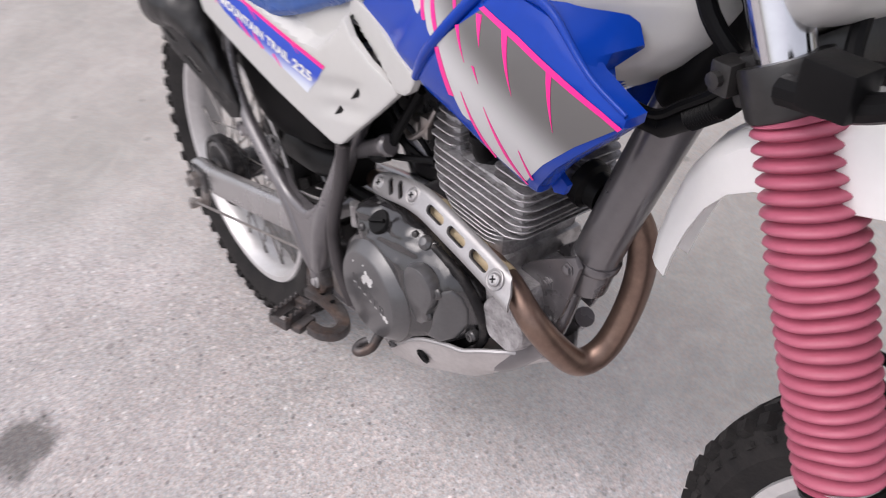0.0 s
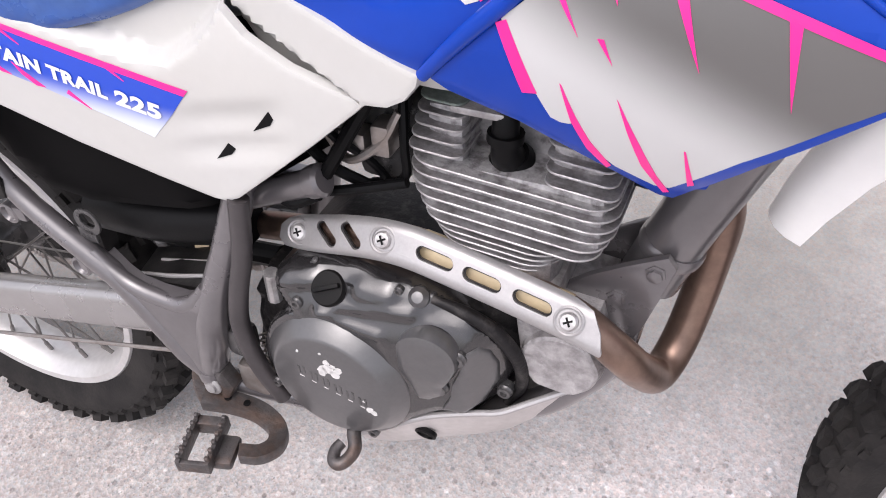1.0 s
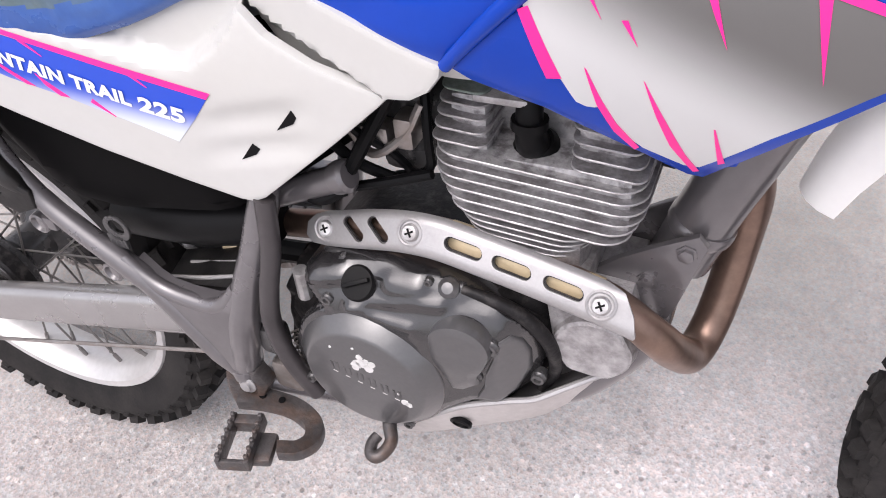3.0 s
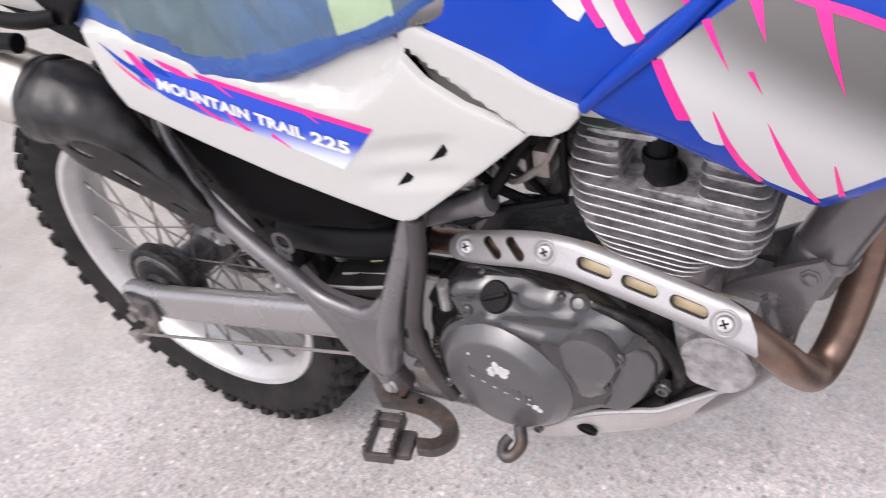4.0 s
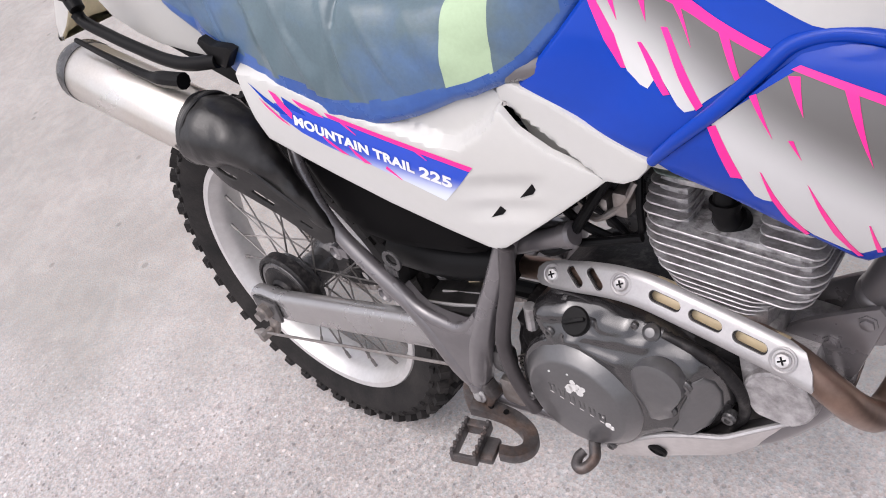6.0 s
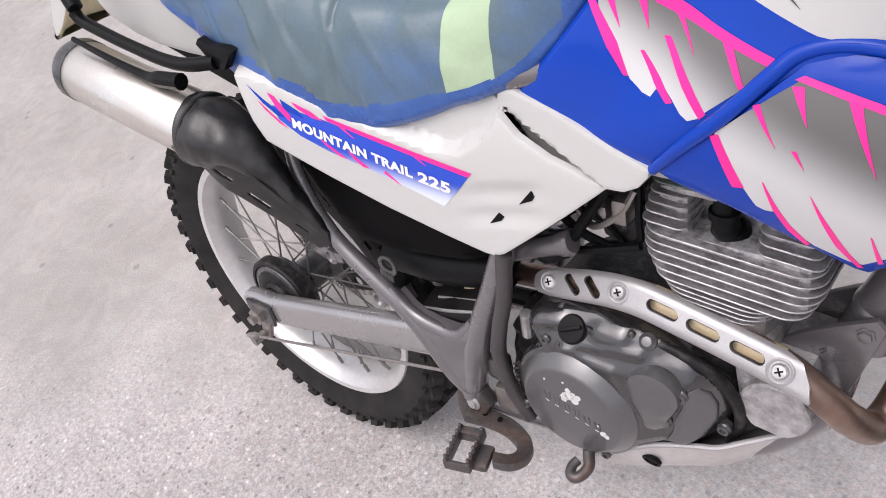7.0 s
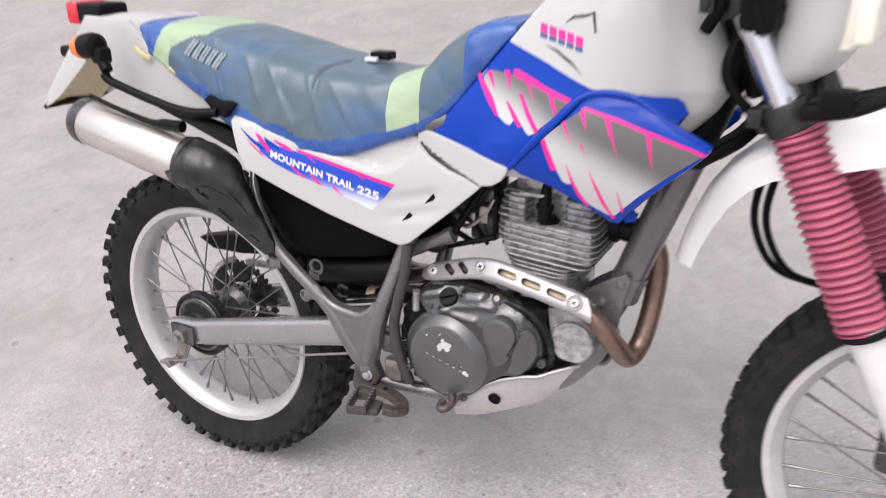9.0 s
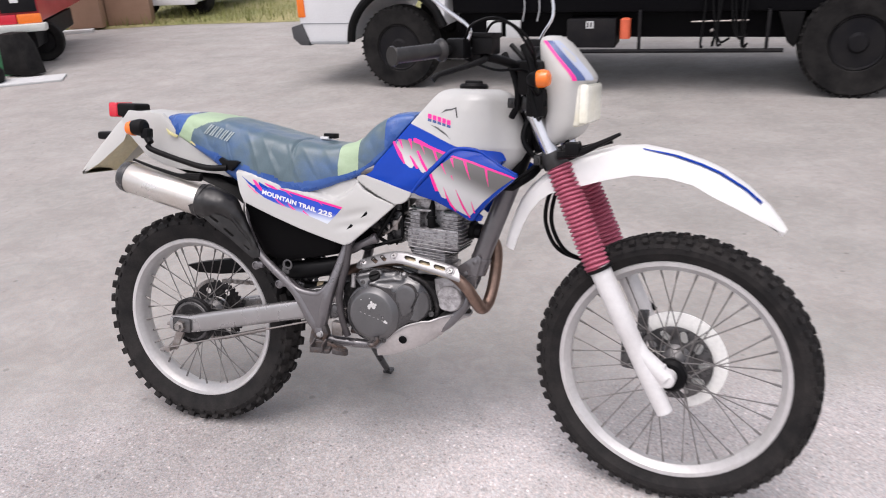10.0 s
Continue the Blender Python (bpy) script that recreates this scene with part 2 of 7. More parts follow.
def block(lo, hi, bevel=0.004, seg=2, bm=None, m=None):
    """A box with softened edges."""
    b2 = bmesh.new()
    bmesh.ops.create_cube(b2, size=1)
    for v in b2.verts:
        v.co = Vector([lo[i] + (hi[i] - lo[i]) * (v.co[i] + 0.5) for i in range(3)])
    if bevel:
        bmesh.ops.bevel(b2, geom=b2.edges[:], offset=bevel, segments=seg, affect="EDGES", profile=0.6)
    if m:
        b2.transform(m)
    return join(bm, b2)


def join(bm, other):
    """Adds one bmesh to another."""
    if bm is None:
        return other
    tmp = bpy.data.meshes.new("join")
    other.to_mesh(tmp)
    bm.from_mesh(tmp)
    bpy.data.meshes.remove(tmp)
    other.free()
    return bm


def panel(outline, where, thick=0.003, step=0.012, bevel=0.0015, bm=None, inward=1.0):
    """A plate cut to an outline of (x, z) and bent so that its outer face lies at y = where(x, z)."""
    b2 = bmesh.new()
    f = b2.faces.new([b2.verts.new((x, 0, z)) for x, z in outline])
    b2.normal_update()
    if f.normal.y > 0:
        f.normal_flip()
    ext = bmesh.ops.extrude_face_region(b2, geom=[f])
    top = [v for v in ext["geom"] if isinstance(v, bmesh.types.BMVert)]
    for v in top:
        v.co.y -= 1.0
    bmesh.ops.recalc_face_normals(b2, faces=b2.faces)
    if bevel:
        rim = [e for e in b2.edges if all(v.co.y < -0.5 for v in e.verts)]
        for v in b2.verts:
            v.co.y *= thick
        bmesh.ops.bevel(b2, geom=rim, offset=bevel, segments=2, affect="EDGES", profile=0.6)
        for v in b2.verts:
            v.co.y /= thick
    xs, zs = [p[0] for p in outline], [p[1] for p in outline]
    for axis, lo, hi in ((0, min(xs), max(xs)), (2, min(zs), max(zs))):
        k = int((hi - lo) / step)
        for i in range(1, k + 1):
            co, no = [0, 0, 0], [0, 0, 0]
            co[axis], no[axis] = lo + (hi - lo) * i / (k + 1), 1
            bmesh.ops.bisect_plane(b2, geom=b2.verts[:] + b2.edges[:] + b2.faces[:], plane_co=co, plane_no=no, dist=1e-5)
    for v in b2.verts:
        v.co.y = where(v.co.x, v.co.z) + inward * (1.0 + v.co.y) * thick
    return join(bm, b2)


def pierced(outer, holes, where, thick=0.003, bevel=0.0008, step=0.0):
    """A plate with openings through it, cut to outlines of (x, z), outer face at y = where(x, z)."""
    cu = bpy.data.curves.new("plate", "CURVE")
    cu.dimensions, cu.fill_mode = "2D", "BOTH"
    cu.extrude, cu.bevel_depth, cu.bevel_resolution = thick / 2 - bevel, bevel, 1
    for line in [outer] + holes:
        sp = cu.splines.new("POLY")
        sp.points.add(len(line) - 1)
        for q, (x, z) in zip(sp.points, line):
            q.co = (x, z, 0, 1)
        sp.use_cyclic_u = True
    ob = bpy.data.objects.new("plate", cu)
    scene.collection.objects.link(ob)
    me = bpy.data.meshes.new_from_object(ob.evaluated_get(bpy.context.evaluated_depsgraph_get()))
    bm = bmesh.new()
    bm.from_mesh(me)
    for i in range(int((max(p[0] for p in outer) - min(p[0] for p in outer)) / step) if step else 0):
        bmesh.ops.bisect_plane(bm, geom=bm.verts[:] + bm.edges[:] + bm.faces[:], plane_co=(min(p[0] for p in outer) + step * (i + 0.5), 0, 0), plane_no=(1, 0, 0), dist=1e-6)
    for v in bm.verts:
        x, z, d = v.co
        v.co = (x, where(x, z) + thick / 2 - d, z)
    bmesh.ops.remove_doubles(bm, verts=bm.verts, dist=1e-6)
    bmesh.ops.recalc_face_normals(bm, faces=bm.faces)
    bpy.data.objects.remove(ob)
    bpy.data.curves.remove(cu)
    bpy.data.meshes.remove(me)
    return bm


def shaped(outer, holes, place, thick, cuts):
    """A pierced plate laid out flat in (u, v) and bent into shape by place(u, v, depth)."""
    bm = pierced(outer, holes, lambda x, z: 0.0, thick, 0.0)
    for axis, values in cuts:
        for c in values:
            co, no = [0, 0, 0], [0, 0, 0]
            co[axis], no[axis] = c, 1
            bmesh.ops.bisect_plane(bm, geom=bm.verts[:] + bm.edges[:] + bm.faces[:], plane_co=co, plane_no=no, dist=1e-6)
    for v in bm.verts:
        v.co = place(v.co.x, v.co.z, v.co.y)
    bmesh.ops.recalc_face_normals(bm, faces=bm.faces)
    return bm


def slot(x0, z0, x1, z1, r, n=7):
    """The outline of a round-ended slot."""
    a = math.atan2(z1 - z0, x1 - x0)
    out = []
    for (x, z), s in (((x1, z1), -math.pi / 2), ((x0, z0), math.pi / 2)):
        out += [(x + r * math.cos(a + s + math.pi * i / n), z + r * math.sin(a + s + math.pi * i / n)) for i in range(n + 1)]
    return out


def disc(x, z, r, n=20):
    return [(x + r * math.cos(2 * math.pi * i / n), z + r * math.sin(2 * math.pi * i / n)) for i in range(n)]


def lettering(text, size, bold=0.0, spacing=1.0):
    """Flat letters in the built-in font, as a bmesh in x and z."""
    cu = bpy.data.curves.new("letters", "FONT")
    cu.body, cu.size, cu.offset, cu.space_character, cu.shear = text, size, bold, spacing, 0.12
    cu.fill_mode = "FRONT"
    ob = bpy.data.objects.new("letters", cu)
    scene.collection.objects.link(ob)
    me = bpy.data.meshes.new_from_object(ob.evaluated_get(bpy.context.evaluated_depsgraph_get()))
    bm = bmesh.new()
    bm.from_mesh(me)
    bm.transform(Matrix(((1, 0, 0, 0), (0, 0, 1, 0), (0, 1, 0, 0), (0, 0, 0, 1))))
    bpy.data.objects.remove(ob)
    bpy.data.curves.remove(cu)
    bpy.data.meshes.remove(me)
    return bm


def part(name, bm, mats, parent, label="", sharp=32, m=None):
    """Links a bmesh as one mesh object, under a thing or a part."""
    if m:
        bm.transform(m)
    me = bpy.data.meshes.new(name)
    bm.to_mesh(me)
    bm.free()
    for x in (mats if isinstance(mats, (list, tuple)) else [mats]):
        me.materials.append(x)
    me.shade_smooth()
    me.set_sharp_from_angle(angle=radians(sharp))
    ob = new(name, me)
    ob.parent = parent
    return tagged(ob, label)


def again(name, ob, parent, m):
    """Another object on the same mesh."""
    o = new(name, ob.data)
    o.parent = parent
    o.matrix_basis = m
    return o


def thing(name, at, label, category, group="", kind=""):
    ob = new(name)
    ob.matrix_world = at
    ob.empty_display_size = 0.1
    return tagged(ob, label, category, group, kind)


def interp(x, table):
    """Smooth reading of a table of (x, value, ...)."""
    if x <= table[0][0]:
        return table[0][1:]
    for a, b in zip(table, table[1:]):
        if x <= b[0]:
            t = (x - a[0]) / (b[0] - a[0])
            return tuple(p + (q - p) * t for p, q in zip(a[1:], b[1:]))
    return table[-1][1:]

# ---- the yard's ground ----
def ground():
    m = material("worn_pale_asphalt", (0.415, 0.393, 0.392), 0.85, second=(0.345, 0.323, 0.318), scale=2.4, amount=1.0, fine=140, bump=0.3, grain=0.10, depth=0.003)
    n, link = m.node_tree.nodes, m.node_tree.links.new
    b = n["Principled BSDF"]
    tc = n.new("ShaderNodeTexCoord")
    old = b.inputs["Base Color"].links[0].from_socket
    # stones of the aggregate
    vor = n.new("ShaderNodeTexVoronoi")
    vor.inputs["Scale"].default_value = 260
    link(tc.outputs["Object"], vor.inputs["Vector"])
    tone = n.new("ShaderNodeSeparateColor")
    link(vor.outputs["Color"], tone.inputs[0])
    amp = n.new("ShaderNodeMapRange")
    amp.inputs["To Min"].default_value, amp.inputs["To Max"].default_value = 0.84, 1.16
    link(tone.outputs[0], amp.inputs["Value"])
    tinge = n.new("ShaderNodeMix")
    tinge.data_type = "RGBA"
    tinge.inputs["A"].default_value, tinge.inputs["B"].default_value = (1.07, 0.98, 0.95, 1), (0.94, 1.0, 1.04, 1)
    link(tone.outputs[2], tinge.inputs["Factor"])
    coloured = n.new("ShaderNodeVectorMath")
    coloured.operation = "MULTIPLY"
    link(old, coloured.inputs[0])
    link(tinge.outputs["Result"], coloured.inputs[1])
    old = coloured.outputs[0]
    # dark pits where stones have come out
    pit = n.new("ShaderNodeTexNoise")
    pit.inputs["Scale"].default_value, pit.inputs["Detail"].default_value = 125, 2
    link(tc.outputs["Object"], pit.inputs["Vector"])
    hollow = n.new("ShaderNodeMapRange")
    hollow.inputs["From Min"].default_value, hollow.inputs["From Max"].default_value = 0.64, 0.72
    hollow.inputs["To Min"].default_value, hollow.inputs["To Max"].default_value = 1.0, 0.50
    link(pit.outputs[0], hollow.inputs["Value"])
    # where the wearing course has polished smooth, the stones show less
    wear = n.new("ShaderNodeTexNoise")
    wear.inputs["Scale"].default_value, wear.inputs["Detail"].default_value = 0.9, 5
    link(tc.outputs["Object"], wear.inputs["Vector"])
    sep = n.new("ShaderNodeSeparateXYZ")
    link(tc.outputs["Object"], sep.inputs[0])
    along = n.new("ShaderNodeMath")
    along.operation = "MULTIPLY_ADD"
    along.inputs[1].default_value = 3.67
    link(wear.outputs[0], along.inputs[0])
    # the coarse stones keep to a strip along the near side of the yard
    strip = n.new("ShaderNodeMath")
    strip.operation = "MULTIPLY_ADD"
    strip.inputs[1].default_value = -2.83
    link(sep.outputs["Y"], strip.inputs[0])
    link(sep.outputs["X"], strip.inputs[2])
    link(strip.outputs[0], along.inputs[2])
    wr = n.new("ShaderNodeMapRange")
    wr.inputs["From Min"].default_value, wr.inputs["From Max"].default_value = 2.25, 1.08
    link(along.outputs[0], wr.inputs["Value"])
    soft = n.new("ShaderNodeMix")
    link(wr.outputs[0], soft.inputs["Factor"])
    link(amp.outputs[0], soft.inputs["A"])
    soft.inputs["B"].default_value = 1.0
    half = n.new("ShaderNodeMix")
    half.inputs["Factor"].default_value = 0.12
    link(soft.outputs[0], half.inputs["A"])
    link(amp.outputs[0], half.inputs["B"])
    # loose pale chips and dark pits among the stones
    grit = n.new("ShaderNodeTexNoise")
    grit.inputs["Scale"].default_value, grit.inputs["Detail"].default_value = 95, 4
    grit.inputs["Roughness"].default_value = 0.75
    link(tc.outputs["Object"], grit.inputs["Vector"])
    gr = n.new("ShaderNodeMapRange")
    gr.inputs["From Min"].default_value, gr.inputs["From Max"].default_value = 0.34, 0.66
    gr.inputs["To Min"].default_value, gr.inputs["To Max"].default_value = 0.76, 1.22
    link(grit.outputs[0], gr.inputs["Value"])
    calm = n.new("ShaderNodeMix")
    link(wr.outputs[0], calm.inputs["Factor"])
    link(gr.outputs[0], calm.inputs["A"])
    calm.inputs["B"].default_value = 0.90
    chip = n.new("ShaderNodeTexVoronoi")
    chip.inputs["Scale"].default_value = 62
    link(tc.outputs["Object"], chip.inputs["Vector"])
    inside = n.new("ShaderNodeMapRange")
    inside.inputs["From Min"].default_value, inside.inputs["From Max"].default_value = 0.20, 0.30
    inside.inputs["To Min"].default_value, inside.inputs["To Max"].default_value = 1.0, 0.0
    link(chip.outputs["Distance"], inside.inputs["Value"])
    ctone = n.new("ShaderNodeSeparateColor")
    link(chip.outputs["Color"], ctone.inputs[0])
    cval = n.new("ShaderNodeMapRange")
    cval.inputs["To Min"].default_value, cval.inputs["To Max"].default_value = 0.50, 1.56
    link(ctone.outputs[1], cval.inputs["Value"])
    cmix = n.new("ShaderNodeMix")
    link(inside.outputs[0], cmix.inputs["Factor"])
    cmix.inputs["A"].default_value = 1.0
    link(cval.outputs[0], cmix.inputs["B"])
    cshow = n.new("ShaderNodeMix")
    link(wr.outputs[0], cshow.inputs["Factor"])
    pitted = n.new("ShaderNodeMath")
    pitted.operation = "MULTIPLY"
    link(cmix.outputs[0], pitted.inputs[0])
    link(hollow.outputs[0], pitted.inputs[1])
    link(pitted.outputs[0], cshow.inputs["A"])
    cshow.inputs["B"].default_value = 1.0
    stony = n.new("ShaderNodeMath")
    stony.operation = "MULTIPLY"
    link(cshow.outputs[0], stony.inputs[0])
    both = n.new("ShaderNodeMath")
    both.operation = "MULTIPLY"
    link(half.outputs[0], both.inputs[0])
    link(calm.outputs[0], both.inputs[1])
    mul = n.new("ShaderNodeVectorMath")
    mul.operation = "SCALE"
    link(both.outputs[0], stony.inputs[1])
    link(old, mul.inputs[0])
    link(stony.outputs[0], mul.inputs["Scale"])
    # scattered dark oil spots and light grit
    spots = n.new("ShaderNodeTexVoronoi")
    spots.inputs["Scale"].default_value = 7
    link(tc.outputs["Object"], spots.inputs["Vector"])
    cut = n.new("ShaderNodeMapRange")
    cut.inputs["From Min"].default_value, cut.inputs["From Max"].default_value = 0.055, 0.085
    cut.inputs["To Min"].default_value = 0.72
    link(spots.outputs["Distance"], cut.inputs["Value"])
    mul2 = n.new("ShaderNodeVectorMath")
    mul2.operation = "SCALE"
    link(mul.outputs[0], mul2.inputs[0])
    link(cut.outputs[0], mul2.inputs["Scale"])
    # an old round oil stain
    off = n.new("ShaderNodeVectorMath")
    off.operation = "SUBTRACT"
    off.inputs[1].default_value = (-0.01, -0.575, 0)
    link(tc.outputs["Object"], off.inputs[0])
    far = n.new("ShaderNodeVectorMath")
    far.operation = "LENGTH"
    link(off.outputs[0], far.inputs[0])
    rag = n.new("ShaderNodeTexNoise")
    rag.inputs["Scale"].default_value, rag.inputs["Detail"].default_value = 22, 4
    link(tc.outputs["Object"], rag.inputs["Vector"])
    edge = n.new("ShaderNodeMath")
    edge.operation = "MULTIPLY_ADD"
    edge.inputs[1].default_value = 0.10
    link(rag.outputs[0], edge.inputs[0])
    link(far.outputs["Value"], edge.inputs[2])
    oil = n.new("ShaderNodeMapRange")
    oil.inputs["From Min"].default_value, oil.inputs["From Max"].default_value = 0.105, 0.140
    oil.inputs["To Min"].default_value = 0.36
    link(edge.outputs[0], oil.inputs["Value"])
    mul3 = n.new("ShaderNodeVectorMath")
    mul3.operation = "SCALE"
    link(mul2.outputs[0], mul3.inputs[0])
    link(oil.outputs[0], mul3.inputs["Scale"])
    # hand-sized patches, dusty and bare, a little warm or cool
    patch = n.new("ShaderNodeTexNoise")
    patch.inputs["Scale"].default_value, patch.inputs["Detail"].default_value = 1.7, 6
    patch.inputs["Roughness"].default_value, patch.inputs["Distortion"].default_value = 0.6, 0.8
    link(tc.outputs["Object"], patch.inputs["Vector"])
    dust = n.new("ShaderNodeMapRange")
    dust.inputs["From Min"].default_value, dust.inputs["From Max"].default_value = 0.36, 0.64
    link(patch.outputs[0], dust.inputs["Value"])
    hue = n.new("ShaderNodeMix")
    hue.data_type = "RGBA"
    hue.inputs["A"].default_value, hue.inputs["B"].default_value = (0.92, 0.93, 0.915, 1), (1.06, 1.05, 1.04, 1)
    link(dust.outputs[0], hue.inputs["Factor"])
    mul4 = n.new("ShaderNodeVectorMath")
    mul4.operation = "MULTIPLY"
    link(mul3.outputs[0], mul4.inputs[0])
    link(hue.outputs["Result"], mul4.inputs[1])
    # smaller smears of dust
    smear = n.new("ShaderNodeTexNoise")
    smear.inputs["Scale"].default_value, smear.inputs["Detail"].default_value = 13, 4
    smear.inputs["Distortion"].default_value = 1.5
    link(tc.outputs["Object"], smear.inputs["Vector"])
    veil = n.new("ShaderNodeMapRange")
    veil.inputs["From Min"].default_value, veil.inputs["From Max"].default_value = 0.35, 0.65
    veil.inputs["To Min"].default_value, veil.inputs["To Max"].default_value = 0.93, 1.06
    link(smear.outputs[0], veil.inputs["Value"])
    mul5 = n.new("ShaderNodeVectorMath")
    mul5.operation = "SCALE"
    link(mul4.outputs[0], mul5.inputs[0])
    link(veil.outputs[0], mul5.inputs["Scale"])
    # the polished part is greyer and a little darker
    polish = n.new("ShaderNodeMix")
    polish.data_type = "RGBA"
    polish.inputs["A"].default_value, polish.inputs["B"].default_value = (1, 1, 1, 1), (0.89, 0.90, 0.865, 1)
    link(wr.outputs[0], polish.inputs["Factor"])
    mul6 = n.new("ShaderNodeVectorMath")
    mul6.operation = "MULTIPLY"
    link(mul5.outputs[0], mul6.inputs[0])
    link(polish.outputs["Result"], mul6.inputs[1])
    # brightness painted in: paler where the bike's shade falls, darker on the other side
    last = mul6.outputs[0]
    for cx, cy, r0, r1, tone_ in ((1.20, 0.05, 0.35, 1.05, 1.22), (0.05, -0.60, 0.25, 0.80, 0.86)):
        away = n.new("ShaderNodeVectorMath")
        away.operation = "DISTANCE"
        away.inputs[1].default_value = (cx, cy, 0)
        link(tc.outputs["Object"], away.inputs[0])
        wob = n.new("ShaderNodeMath")
        wob.operation = "MULTIPLY_ADD"
        wob.inputs[1].default_value = 0.55
        link(patch.outputs[0], wob.inputs[0])
        link(away.outputs["Value"], wob.inputs[2])
        # dusty is only the tone mask of this painted brightness
        dusty = n.new("ShaderNodeMapRange")
        dusty.interpolation_type = "SMOOTHSTEP"
        dusty.inputs["From Min"].default_value, dusty.inputs["From Max"].default_value = r0 + 0.27, r1 + 0.27
        dusty.inputs["To Min"].default_value, dusty.inputs["To Max"].default_value = tone_, 1.0
        link(wob.outputs[0], dusty.inputs["Value"])
        evened = n.new("ShaderNodeVectorMath")
        evened.operation = "SCALE"
        link(last, evened.inputs[0])
        link(dusty.outputs[0], evened.inputs["Scale"])
        last = evened.outputs[0]
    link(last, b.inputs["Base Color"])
    bp = n["Bump"]
    link(vor.outputs["Distance"], bp.inputs["Height"])
    bm = bmesh.new()
    # one sheet to the horizon, finer near the bike
    edge = [-900, -60, -12, -3, 3, 12, 60, 900]
    grid = [[bm.verts.new((x, y, 0)) for y in edge] for x in edge]
    for i in range(7):
        for j in range(7):
            bm.faces.new((grid[i][j], grid[i + 1][j], grid[i + 1][j + 1], grid[i][j + 1]))
    g = part("ground", bm, m, None)
    return tagged(g, "worn pale grey asphalt yard with stony grit", "ground", kind="structure")


ground()

# ---- the motorcycle ----
LEAN, STEER = 12.83, radians(-8.55)
bike = thing("motorcycle", pose(0, 0, 0, -LEAN), "white and blue trail motorcycle with magenta graphics on its side stand", "motorcycle")
WB, CAST = 1.364, radians(26.5)
HEAD_AXIS, HEAD_BASE = Vector((-math.sin(CAST), 0, math.cos(CAST))), Vector((WB + 0.105, 0, 0))
TURNED = Matrix.Translation(HEAD_BASE) @ Matrix.Rotation(STEER, 4, HEAD_AXIS) @ Matrix.Translation(-HEAD_BASE)


